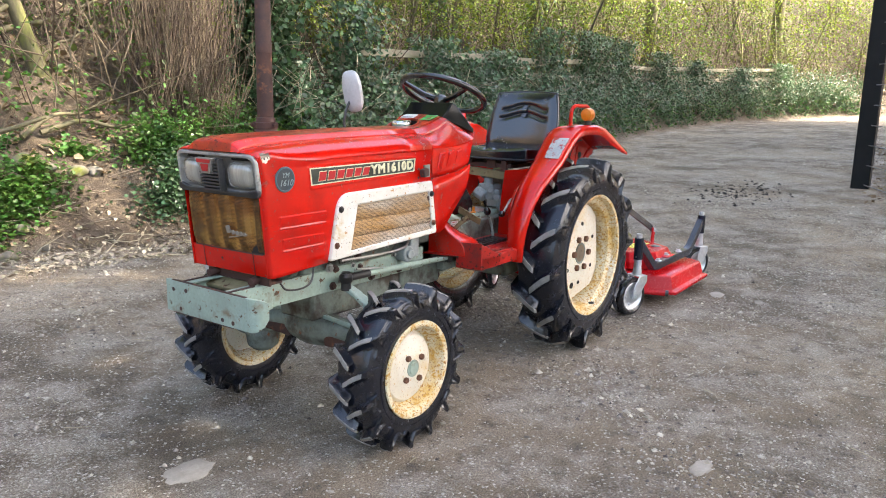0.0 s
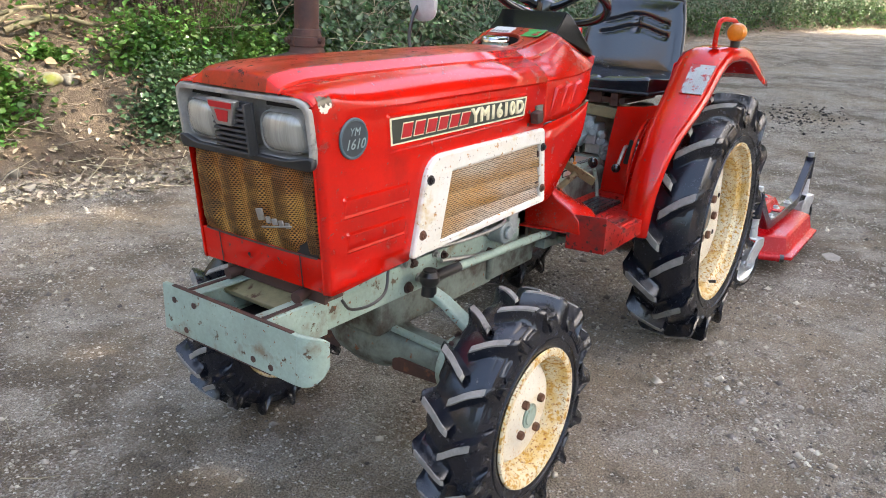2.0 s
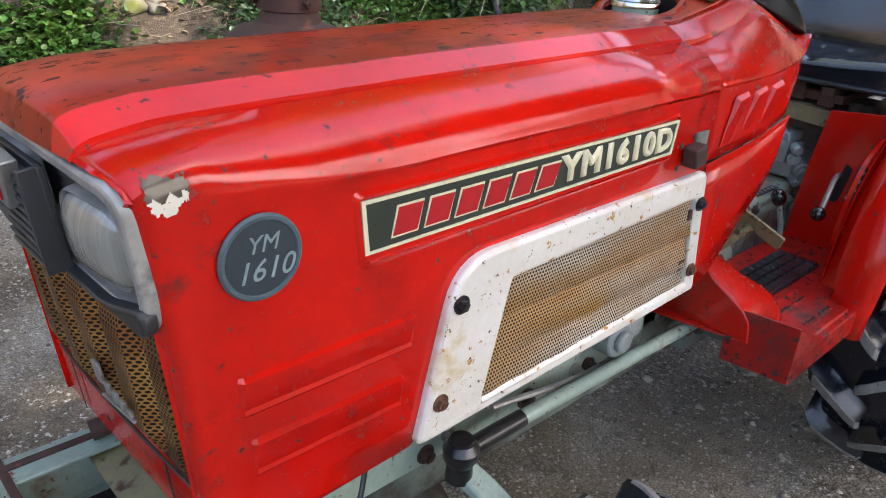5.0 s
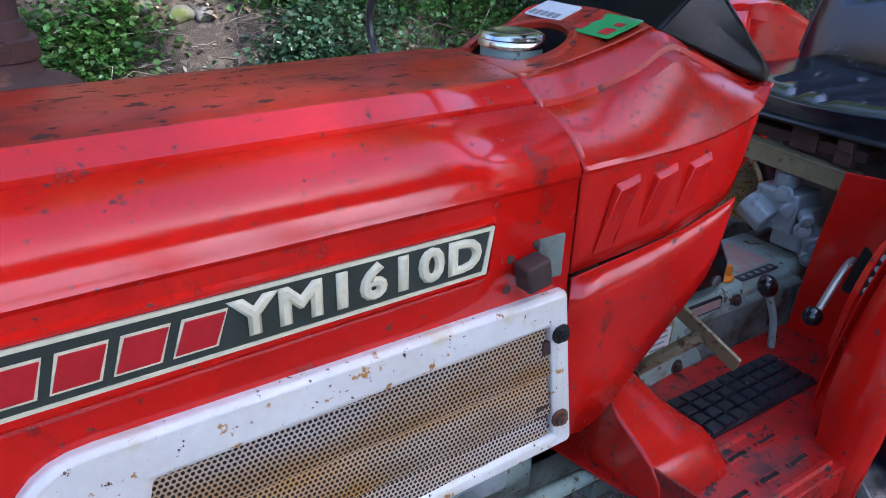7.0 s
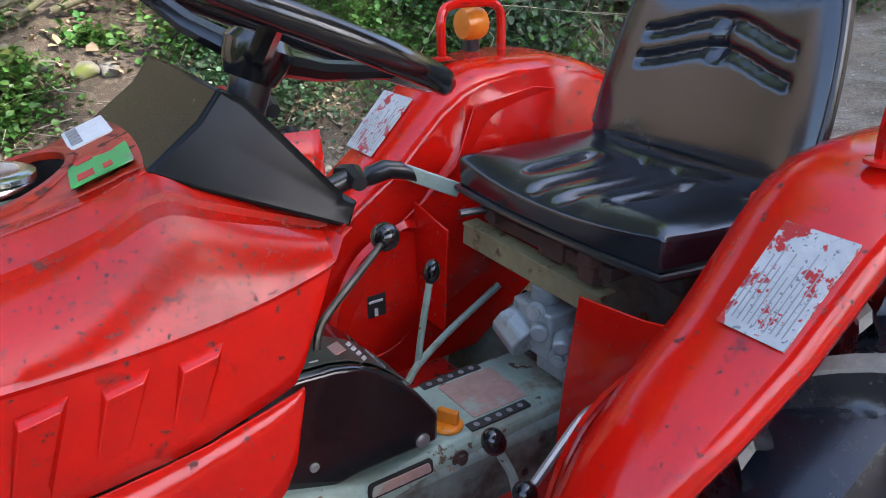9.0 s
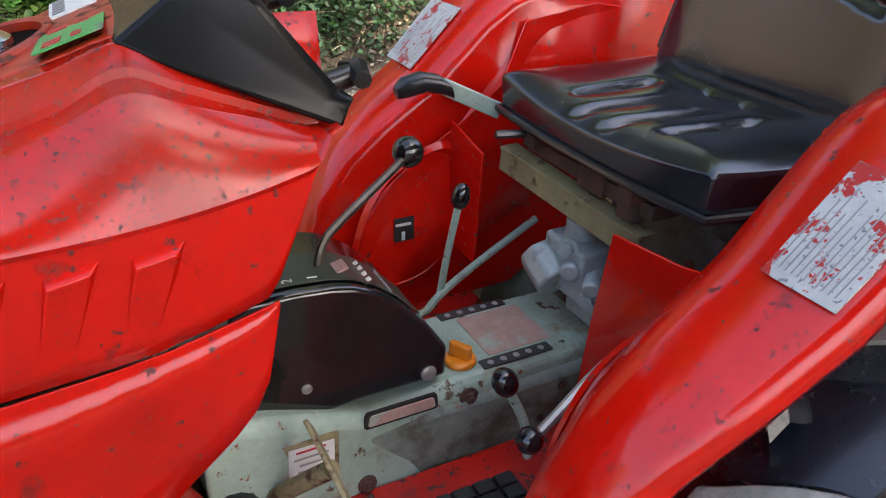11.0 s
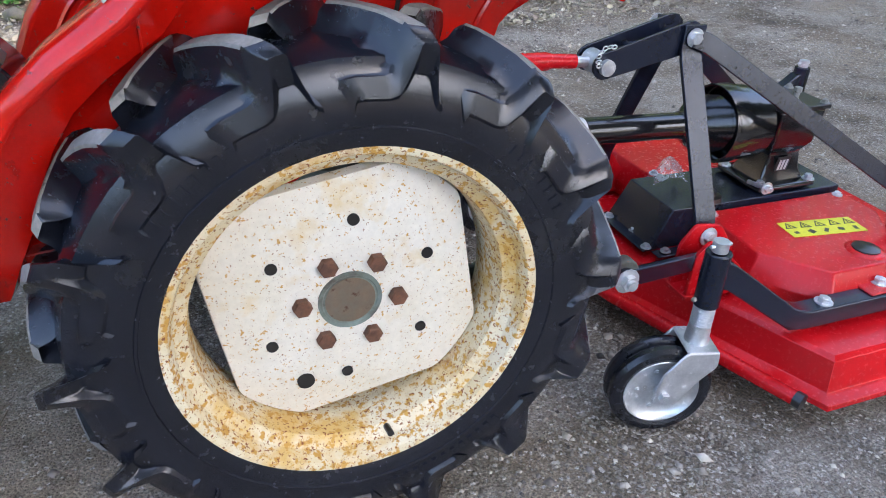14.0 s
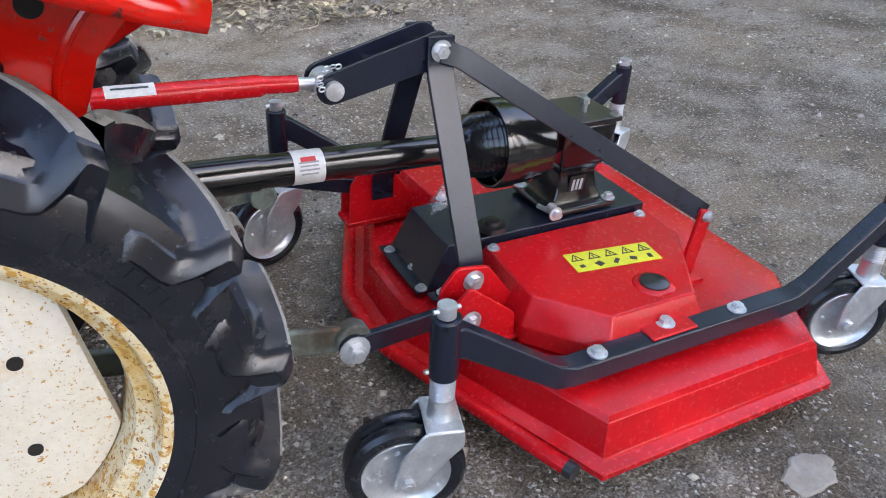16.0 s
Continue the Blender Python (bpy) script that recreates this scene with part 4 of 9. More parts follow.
# ---------------------------------------------------------------- wheels
# stations of a tread bar: lateral place, turn of the ridge in degrees, drop of its top, height of the pan beside it over the carcass,
# lateral shift of the pan, reach of the pan, height of the trailing foot (for a tyre 0.918 across with 14 bars a side)
BAR = [
    (-0.012, 11.6, 0.012, -0.004, 0.0, 0.040, -0.003),
    (-0.006, 10.6, 0.002, -0.003, 0.0, 0.048, -0.003),
    (0.010, 9.0, 0.0, -0.003, 0.0, 0.060, -0.003),
    (0.030, 6.6, 0.0, -0.003, 0.0, 0.090, -0.004),
    (0.052, 4.3, 0.001, -0.003, 0.0, 0.112, -0.006),
    (0.066, 3.1, 0.002, -0.006, 0.0, 0.116, -0.010),
    (0.071, 2.7, 0.003, -0.011, 0.0, 0.117, -0.013),
    (0.079, 2.0, 0.004, -0.013, 0.0, 0.117, -0.018),
    (0.083, 1.7, 0.005, -0.019, 0.0, 0.117, -0.021),
    (0.091, 1.1, 0.006, -0.021, 0.0, 0.116, -0.028),
    (0.095, 0.8, 0.008, -0.028, 0.0, 0.115, -0.032),
    (0.103, 0.0, 0.012, -0.031, 0.0, 0.113, -0.040),
    (0.112, -1.6, 0.024, -0.058, -0.002, 0.106, -0.056),
    (0.104, -1.8, 0.060, -0.066, -0.002, 0.102, -0.068),
    (0.092, -1.8, 0.074, -0.075, 0.0, 0.098, -0.078),
]


def lug(bm, c, s, a0, R, rc, half, lugs):
    """One tread bar: a worn ridge with concave flanks and a stepped pan running out to the shoulder."""
    ky, kr, ka = half / 0.106, (R - rc) / 0.041, (2 * math.pi / lugs * R) / 0.206
    loops = []
    for i, (y, turn, drop, pan, shift, reach, back) in enumerate(BAR):
        a = a0 + radians(turn) * 14 / lugs
        rt = R - drop * kr
        rp, rb = rc + pan * kr, rc + back * kr
        flat = 0.0125 if i < 12 else 0.010
        end = i >= 12
        rows = []
        for w, r, dy in ((-0.046, rb - 0.004, 0), (-0.034, rb + 0.002, 0), (-0.023, rb + 0.42 * (rt - rb), 0), (-flat - 0.0025, rt - 0.003, 0), (-flat, rt, 0), (flat, rt, 0), (flat + 0.003, rt - 0.004, 0),
                         (0.021, rp + 0.40 * max(rt - rp, 0.0), shift), (0.032, rp + 0.08 * max(rt - rp, 0.0), shift), (0.048, rp, shift), (reach * 0.8, rp, shift), (reach, rp - (0.002 if not end else 0.0), shift), (reach + 0.004, rp - 0.012 * kr, shift)):
            aa = a + w * ka / R
            rows.append(Vector((c.x + r * math.sin(aa), c.y + s * (y + dy) * ky, c.z + r * math.cos(aa))))
        loops.append(rows)
    before = set(bm.faces)
    rings(bm, loops, False, False)
    for f in set(bm.faces) - before:
        m = f.calc_center_median()
        if math.hypot(m.x - c.x, m.z - c.z) > R - 0.0085 * kr:
            f.material_index = 1


def wheel(name, c, s, R, width, rim_r, lugs, lug_h, disc_in, phase, label, front):
    """A wheel with its outer face towards s (+1 or -1 along y)."""
    c = Vector(c)
    hw = width / 2
    bm = nb()
    rc = R - lug_h
    prof = [(-hw * 0.80, rim_r - 0.001), (-hw * 0.97, rim_r + 0.02), (-hw, rim_r + (rc - rim_r) * 0.45), (-hw * 0.95, rc - 0.035), (-hw * 0.80, rc - 0.010), (-hw * 0.4, rc), (hw * 0.4, rc), (hw * 0.80, rc - 0.010), (hw * 0.95, rc - 0.035), (hw, rim_r + (rc - rim_r) * 0.45), (hw * 0.97, rim_r + 0.02), (hw * 0.90, rim_r + 0.004), (hw * 0.80, rim_r - 0.001)]
    lathe(bm, c, (0, 1, 0), prof, 72, False)
    step = 2 * math.pi / lugs
    blocks = []
    for k in range(lugs):
        for sd in (1, -1):
            lb = nb()
            lug(lb, c, sd, phase + (k + (0.0 if sd > 0 else 0.5)) * step, R, rc, hw, lugs)
            blocks.append(lb)
    # raised rings on the side wall
    for sd in (1, -1):
        lathe(bm, c + Vector((0, sd * hw * 0.985, 0)), (0, sd, 0), [(-0.004, rim_r + 0.030), (0.003, rim_r + 0.032), (0.003, rim_r + 0.036), (-0.004, rim_r + 0.038)], 72, False)
    wh = part(name, bm, [RUBBER, RUBBER_WORN], tractor, label, angle=32)
    for lb in blocks:
        part("tread_lug", lb, [RUBBER, RUBBER_WORN], wh, angle=38)
    # moulded side-wall lettering as plain raised bars
    for a0, n, r in ((0.5, 9, rim_r + 0.062), (3.3, 12, rim_r + 0.055), (5.2, 8, rim_r + 0.06)):
        for k in range(n):
            a = a0 + k * 0.055
            p = c + Vector((r * math.sin(a), s * (hw * 1.0 + 0.0005), r * math.cos(a)))
            mk = nb()
            box(mk, p, (0.008, 0.003, 0.016), Matrix.Rotation(a, 3, "Y"))
            part("sidewall_mark", mk, RUBBER, wh)
    bm = nb()
    f = s * hw
    if front:
        prof = [(f * 0.93, rim_r + 0.006), (f * 0.97, rim_r + 0.010), (f * 1.02, rim_r + 0.008), (f * 1.03, rim_r), (f * 0.98, rim_r - 0.008), (f * 0.75, rim_r - 0.016), (f * 0.55, rim_r - 0.020), (f * 0.2, rim_r - 0.035), (-f * 0.4, rim_r - 0.035), (-f * 0.7, rim_r - 0.018), (-f * 0.95, rim_r - 0.006), (-f * 1.0, rim_r + 0.008), (-f * 0.92, rim_r + 0.01)]
    else:
        prof = [(f * 0.80, rim_r + 0.004), (f * 0.84, rim_r + 0.012), (f * 0.885, rim_r + 0.010), (f * 0.895, rim_r + 0.003), (f * 0.86, rim_r - 0.006), (f * 0.70, rim_r - 0.012), (f * 0.62, rim_r - 0.014), (f * 0.50, rim_r - 0.034), (f * 0.05, rim_r - 0.040), (-f * 0.45, rim_r - 0.036), (-f * 0.6, rim_r - 0.016), (-f * 0.82, rim_r - 0.008), (-f * 0.88, rim_r + 0.010), (-f * 0.82, rim_r + 0.012)]
    lathe(bm, c, (0, 1, 0), prof, 72, False)
    rim = part("rim", bm, CREAM_RUST, wh, "cream painted rim, freckled with rust", angle=40, solid=0.003)
    # disc
    bm = nb()
    dy = c.y + s * disc_in
    if front:
        lathe(bm, (c.x, dy, c.z), (0, s, 0), [(-0.045, rim_r - 0.018), (-0.030, rim_r - 0.030), (-0.012, rim_r - 0.045), (-0.008, rim_r - 0.060), (0.0, 0.075), (0.004, 0.068), (0.004, 0.005)], 48)
        disc = part("wheel_disc", bm, CREAM, wh, "cream wheel disc with rusty edge")
        bm = nb()
        lathe(bm, (c.x, dy + s * 0.004, c.z), (0, s, 0), [(0, 0.030), (0.003, 0.030), (0.003, 0.022), (0.006, 0.020), (0.006, 0.003)], 28)
        part("hub_cap", bm, GREEN, wh)
        nbolt, br = 4, 0.052
    else:
        pts = []
        lim = 0.211
        for k in range(120):
            a = 2 * math.pi * k / 120
            r = rim_r - 0.041
            for cut in (10, 100, 190, 280):
                dd = math.cos(a - radians(cut))
                if dd > 0.05:
                    r = min(r, lim / dd)
            pts.append((r * math.sin(a), r * math.cos(a)))
        lo = []
        for k, d in ((1.0, -0.030), (0.985, -0.012), (0.80, -0.004), (0.62, 0.0), (0.36, 0.002), (0.25, 0.0)):
            lo.append([(c.x + x * k, dy + s * d, c.z + z * k) for x, z in pts])
        rings(bm, lo, True, False)
        vs = [bm.verts.new((c.x + x * 0.25, dy, c.z + z * 0.25)) for x, z in pts]
        bm.faces.new(vs)
        disc = part("wheel_disc", bm, CREAM, wh, "cream many-sided wheel disc, rusting at the edges", angle=25)
        for k in range(6):
            a = radians(-3 + 60 * k)
            bm = nb()
            lathe(bm, (c.x + 0.143 * math.sin(a), dy - s * 0.002, c.z + 0.143 * math.cos(a)), (0, s, 0), [(0.0, 0.0095), (0.0050, 0.0095)], 14)
            part("disc_hole", bm, DARK, disc)
        bm = nb()
        a = radians(152)
        lathe(bm, (c.x + 0.166 * math.sin(a), dy - s * 0.004, c.z + 0.166 * math.cos(a)), (0, s, 0), [(0.0, 0.0145), (0.0072, 0.0145)], 18)
        part("disc_hole", bm, DARK, disc)
        bm = nb()
        lathe(bm, (c.x, dy, c.z), (0, s, 0), [(0, 0.052), (0.003, 0.052), (0.003, 0.046), (0.001, 0.044), (0.002, 0.030), (0.001, 0.003)], 40)
        part("hub_cap", bm, GREEN_DIRTY, wh, "grey-green hub centre, rusty in the middle")
        bm = nb()
        lathe(bm, (c.x, dy + s * 0.0015, c.z), (0, s, 0), [(0, 0.041), (0.001, 0.041)], 30)
        part("hub_rust", bm, HUB, wh)
        nbolt, br = 6, 0.078
        bm = nb()
        p0 = c + Vector((-0.05, s * (hw * 0.45), -(rim_r - 0.03)))
        cyl(bm, p0, p0 + Vector((0.0, s * 0.035, 0.008)), 0.006, n=10)
        part("valve", bm, BLACK, wh)
        bm = nb()
        cyl(bm, (c.x, c.y - s * 0.16, c.z), (c.x, dy - s * 0.005, c.z), 0.06, n=20)
        cyl(bm, (c.x, c.y - s * 0.19, c.z), (c.x, c.y - s * 0.05, c.z), 0.13, n=24)
        part("brake_drum", bm, GREEN_DIRTY, wh)
    for k in range(nbolt):
        a = 2 * math.pi * (k + (0.4 if front else 0.45)) / nbolt
        bm = nb()
        p = Vector((c.x + br * math.sin(a), dy + s * 0.002, c.z + br * math.cos(a)))
        d = Vector((0, s, 0))
        rb = 0.0155 if not front else 0.0105
        lathe(bm, p, d, [(0, rb), (0.012, rb), (0.014, rb * 0.86), (0.014, 0.001)], 6)
        part("wheel_nut", bm, BOLT_RUST, wh)
    return wh


for s in (1, -1):
    wheel("rear_wheel", (0, s * 0.395, 0.452), s, 0.459, 0.212, 0.285, 14, 0.041, 0.020, radians(15.5) if s > 0 else 0.3, "large rear wheel with worn deep-lugged black tyre", False)
    wheel("front_wheel", (1.36, s * 0.408, 0.272), s, 0.288, 0.150, 0.158, 15, 0.028, 0.048, 0.1 if s > 0 else 0.25, "small front wheel with worn lugged black tyre", True)

# ---------------------------------------------------------------- chassis, axles, steering
bm = nb()
for s in (1, -1):
    box(bm, (1.36, s * 0.118, 0.535), (0.98, 0.012, 0.080))
    box(bm, (1.36, s * 0.105, 0.497), (0.98, 0.036, 0.008))
part("chassis_rail", bm, GREEN, tractor, "grey-green chassis rails with rust and grime", bevel=0.002)
bm = nb()
box(bm, (1.852, 0.020, 0.525), (0.012, 0.405, 0.105))
lo = []
for k in range(6):
    a = radians(85) * k / 5
    lo.append([(1.846 - 0.035 + 0.035 * math.cos(a) + dx * math.cos(a), 0.222 + 0.035 * math.sin(a) + dx * math.sin(a), z) for dx, z in ((0.0, 0.4725 + 0.040 * (k / 5) ** 3), (0.012, 0.4725 + 0.040 * (k / 5) ** 3), (0.012, 0.5775 - 0.014 * (k / 5) ** 3), (0.0, 0.5775 - 0.014 * (k / 5) ** 3))])
rings(bm, lo)
bumper = part("front_bumper", bm, GREEN, tractor, "chipped grey-green front bumper plate on a bracket", bevel=0.002)
for s in (1, -1):
    bm = nb()
    box(bm, (1.77, 0.012 + s * 0.118, 0.535), (0.17, 0.012, 0.085))
    box(bm, (1.77, 0.012 + s * 0.100, 0.575), (0.17, 0.036, 0.006))
    part("bracket", bm, GREEN, bumper, bevel=0.002)
    bm = nb()
    box(bm, (1.80, 0.012 + s * 0.112, 0.5795), (0.10, 0.010, 0.004))
    part("rust_scale", bm, RUSTY, bumper, bevel=0.001)
    bm = nb()
    box(bm, (1.853, 0.030 if s > 0 else 0.0, 0.5785 if s > 0 else 0.4715), (0.010, 0.36 if s > 0 else 0.30, 0.003))
    part("rusty_edge", bm, RUSTY, bumper, bevel=0.001)
for y, z in ((-0.155, 0.548), (-0.12, 0.488), (0.09, 0.49), (0.14, 0.488), (-0.09, 0.552)):
    bm = nb()
    lathe(bm, (1.858, y + 0.012, z), (1, 0, 0), [(0, 0.007), (0.0012, 0.007)], 10)
    part("bolt_hole", bm, RUSTY, bumper)
bm = nb()
box(bm, (1.735, 0.012, 0.560), (0.055, 0.235, 0.012), rot(0, 18, 0))
part("front_crossmember", bm, OCHRE, tractor, "rusty ochre crossmember under the nose", bevel=0.002)
bm = nb()
box(bm, (1.715, 0.012, 0.592), (0.010, 0.30, 0.030))
box(bm, (1.69, 0.012, 0.585), (0.05, 0.30, 0.008))
part("radiator_foot", bm, RUSTY, tractor, "rusty steel foot of the radiator", bevel=0.002)
bm = nb()
cyl(bm, (1.71, 0.11, 0.597), (1.755, 0.115, 0.590), 0.013, n=12)
part("hood_hinge", bm, RUSTY, tractor)
bm = nb()
cyl(bm, (1.71, -0.09, 0.597), (1.755, -0.095, 0.590), 0.013, n=12)
part("hood_hinge", bm, RUSTY, tractor)
# Dark plate added where the bracket opening is only in shade.
bm = nb()
box(bm, (1.745, 0.012, 0.500), (0.10, 0.19, 0.008))
part("bracket_floor", bm, DARK, tractor)
bm = nb()
tube(bm, curve([(1.70, 0.19, 0.590), (1.68, 0.198, 0.566), (1.62, 0.202, 0.560), (1.575, 0.200, 0.575), (1.552, 0.188, 0.618)], 6), 0.0034, 8)
part("cable", bm, BLACK, tractor)
# engine block and sump seen below the hood
bm = nb()
box(bm, (1.22, 0, 0.60), (0.62, 0.22, 0.22))
box(bm, (1.20, 0, 0.45), (0.52, 0.17, 0.13))
cyl(bm, (1.52, 0, 0.62), (1.60, 0, 0.62), 0.10)
part("engine_block", bm, GREEN_DIRTY, tractor, "dirty grey-green engine block", bevel=0.01)
rnd = random.Random(4)
for k in range(16):
    x, z = rnd.uniform(0.95, 1.46), rnd.uniform(0.50, 0.64)
    bm = nb()
    hexbolt(bm, (x, 0.124, z), (0, 1, 0), rnd.uniform(0.006, 0.012), 0.010)
    part("engine_bolt", bm, RUSTY if k % 3 else STEEL, tractor)
for k in range(7):
    x = 1.40 - k * 0.012
    bm = nb()
    box(bm, (x - 0.03, 0.126, 0.612), (0.005, 0.006, 0.055), rot(0, 25, 0))
    part("cooling_fin", bm, GREEN_DIRTY, tractor)
bm = nb()
cyl(bm, (1.02, 0.10, 0.575), (1.02, 0.17, 0.575), 0.032, n=20)
cyl(bm, (1.02, 0.17, 0.575), (1.02, 0.182, 0.575), 0.02, n=8)
box(bm, (0.97, 0.135, 0.60), (0.05, 0.05, 0.09))
part("fuel_filter", bm, ALU, tractor, bevel=0.004)
bm = nb()
tube(bm, curve([(1.0, 0.15, 0.62), (1.06, 0.17, 0.605), (1.2, 0.165, 0.60), (1.38, 0.15, 0.605)], 5), 0.005, 8)
tube(bm, curve([(0.93, 0.14, 0.52), (1.1, 0.16, 0.535), (1.3, 0.15, 0.56)], 5), 0.005, 8)
part("fuel_pipe", bm, STEEL, tractor)
# front axle
bm = nb()
prof = [(-0.33, 0.045), (-0.30, 0.052), (-0.22, 0.048), (-0.12, 0.050), (-0.09, 0.062), (-0.02, 0.075), (0.05, 0.070), (0.10, 0.052), (0.20, 0.046), (0.28, 0.052), (0.315, 0.045)]
lathe(bm, (1.36, 0, 0.335), (0, 1, 0), prof, 24)
box(bm, (1.36, 0, 0.44), (0.10, 0.10, 0.12))
axle = part("front_axle", bm, GREEN_DIRTY, tractor, "dirty grey-green cast front axle", bevel=0.006)
for s in (1, -1):
    bm = nb()
    lathe(bm, (1.36, s * 0.245, 0.335), (0, 1, 0), [(-0.010, 0.050), (-0.010, 0.068), (0.010, 0.068), (0.010, 0.050)], 28)
    part("axle_flange", bm, GREEN, axle, bevel=0.003)
    for k in range(8):
        a = k * math.pi / 4 + 0.2
        bm = nb()
        hexbolt(bm, (1.36 + 0.059 * math.cos(a), s * 0.256, 0.335 + 0.059 * math.sin(a)), (0, s, 0), 0.006, 0.006)
        part("flange_bolt", bm, RUSTY, axle)
    bm = nb()
    plate(bm, rounded([(s * 0.09, 0.285), (s * 0.235, 0.292), (s * 0.235, 0.318), (s * 0.09, 0.330)][::s], 0.01), 0.012, frontal(1.398))
    part("axle_web", bm, RUSTY, axle, "rusty web under the axle", bevel=0.002)
    bm = nb()
    bar(bm, (1.40, s * 0.06, 0.395), (1.385, s * 0.23, 0.372), 0.020, 0.012)
    part("axle_rib", bm, GREEN, axle, bevel=0.003)
for s in (1, -1):
    bm = nb()
    lathe(bm, (1.36, s * 0.300, 0.18), (0.0, 0, 1), [(0, 0.035), (0.02, 0.06), (0.07, 0.068), (0.09, 0.058), (0.13, 0.052), (0.16, 0.066), (0.20, 0.070), (0.225, 0.055), (0.235, 0.03)], 24)
    cyl(bm, (1.36, s * 0.30, 0.272), (1.36, s * 0.44, 0.272), 0.055, 0.045, 20)
    part("axle_knuckle", bm, GREEN_DIRTY, tractor, bevel=0.003)
    for k in range(6):
        a = k * math.pi / 3 + 0.3
        bm = nb()
        hexbolt(bm, (1.36 + 0.056 * math.cos(a), s * 0.300 + 0.056 * math.sin(a), 0.402), (0, 0, 1), 0.007, 0.007)
        part("knuckle_bolt", bm, RUSTY, tractor)
# steering arm and drag link on the near side
bm = nb()
lo = []
for p, w, h in (((1.383, 0.178, 0.515), 0.018, 0.022), ((1.368, 0.215, 0.490), 0.020, 0.020), ((1.345, 0.265, 0.440), 0.024, 0.020), ((1.335, 0.295, 0.420), 0.032, 0.024), ((1.335, 0.335, 0.415), 0.026, 0.020)):
    p = Vector(p)
    lo.append([p + Vector((w, 0, h / 2)), p + Vector((w, 0, -h / 2)), p + Vector((-w, 0, -h / 2)), p + Vector((-w, 0, h / 2))])
rings(bm, lo)
part("steering_arm", bm, GREEN, tractor, "grey-green steering arm", bevel=0.004)
bm = nb()
tube(bm, [(1.385, 0.183, 0.548), (1.30, 0.180, 0.545), (1.285, 0.180, 0.545), (0.80, 0.172, 0.522), (0.755, 0.171, 0.520)], [0.010, 0.0115, 0.0115, 0.0115, 0.011], 12)
part("drag_link", bm, GREEN, tractor, "worn pale green steering drag link")
bm = nb()
cyl(bm, (1.389, 0.181, 0.505), (1.389, 0.181, 0.57), 0.019, 0.016, 16)
lathe(bm, (1.389, 0.181, 0.53), (0, 0, 1), [(0, 0.018), (0.01, 0.024), (0.025, 0.025), (0.035, 0.018)], 18)
tube(bm, [(1.385, 0.183, 0.548), (1.27, 0.181, 0.545)], 0.0135, 12)
part("ball_joint", bm, BLACK, tractor, "black rubber ball-joint boot")
bm = nb()
lathe(bm, (0.755, 0.171, 0.50), (0, 0, 1), [(0, 0.016), (0.012, 0.022), (0.03, 0.022), (0.045, 0.014)], 16)
part("ball_joint", bm, BLACK, tractor, "black rubber ball-joint boot")
bm = nb()
tube(bm, [(1.22, -0.05, 0.36), (0.9, -0.05, 0.36), (0.55, -0.05, 0.38)], 0.028, 14)
part("front_drive_shaft", bm, RUSTY, tractor)
# gearbox body under the floor
bm = nb()
box(bm, (0.36, 0, 0.53), (0.70, 0.17, 0.20))
box(bm, (0.05, 0, 0.47), (0.34, 0.26, 0.28))
cyl(bm, (0, -0.33, 0.452), (0, 0.33, 0.452), 0.075, n=24)
box(bm, (0.85, 0.0, 0.50), (0.26, 0.20, 0.20))
part("gearbox", bm, GREEN_DIRTY, tractor, "grimy grey-green gearbox and rear axle", bevel=0.012)

# ---------------------------------------------------------------- tunnel and its covers
bm = nb()
lo = []
for x, yl, zt in ((0.185, 0.072, 0.655), (0.30, 0.074, 0.655), (0.42, 0.078, 0.655), (0.48, 0.082, 0.652), (0.53, 0.084, 0.648), (0.57, 0.088, 0.665), (0.64, 0.094, 0.690), (0.72, 0.100, 0.712)):
    lo.append([(x, yl + 0.004, 0.535), (x, yl, zt - 0.012), (x, yl - 0.010, zt), (x, -yl + 0.010, zt), (x, -yl, zt - 0.012), (x, -yl - 0.004, 0.535)])
rings(bm, lo)
tunnel = part("gearbox_tunnel", bm, GREEN, tractor, "grey-green gearbox housing with rust stains and worn plates", bevel=0.004)
bm = nb()
lo1 = rounded([(0.449, 0.638), (0.536, 0.638), (0.533, 0.653), (0.452, 0.653)], 0.004)
rings(bm, [[(x, y, z) for x, z in lo1] for y in (0.0835, 0.0865)])
part("slot", bm, PINK, tunnel, "rusty slot in the housing")
bm = nb()
rings(bm, [[(x, y, z) for x, z in rounded([(0.445, 0.634), (0.541, 0.634), (0.538, 0.657), (0.447, 0.657)], 0.005)] for y in (0.0815, 0.0850)])
part("slot_lip", bm, DARK, tunnel)
for x, y, z in ((0.40, 0.079, 0.632), (0.26, 0.077, 0.605), (0.205, 0.075, 0.625), (0.29, 0.077, 0.56), (0.54, 0.088, 0.555)):
    bm = nb()
    hexbolt(bm, (x, y, z), (0, 1, 0), 0.008, 0.006)
    part("housing_bolt", bm, RUSTY, tunnel)
bm = nb()
plate(bm, rounded([(0.256, -0.045), (0.352, -0.045), (0.352, 0.045), (0.256, 0.045)], 0.003), 0.0015, Matrix.Translation((0, 0, 0.6545)))
part("data_plate", bm, PINK, tunnel, "faded pink instruction plate")
bm = nb()
plate(bm, rounded([(0.268, 0.050), (0.372, 0.050), (0.372, 0.068), (0.268, 0.068)], 0.002), 0.0015, Matrix.Translation((0, 0, 0.6545)))
lab2 = part("dial_strip", bm, INK, tunnel, "black strip with small white symbols")
bm = nb()
plate(bm, rounded([(0.268, -0.067), (0.372, -0.067), (0.372, -0.050), (0.268, -0.050)], 0.002), 0.0015, Matrix.Translation((0, 0, 0.6545)))
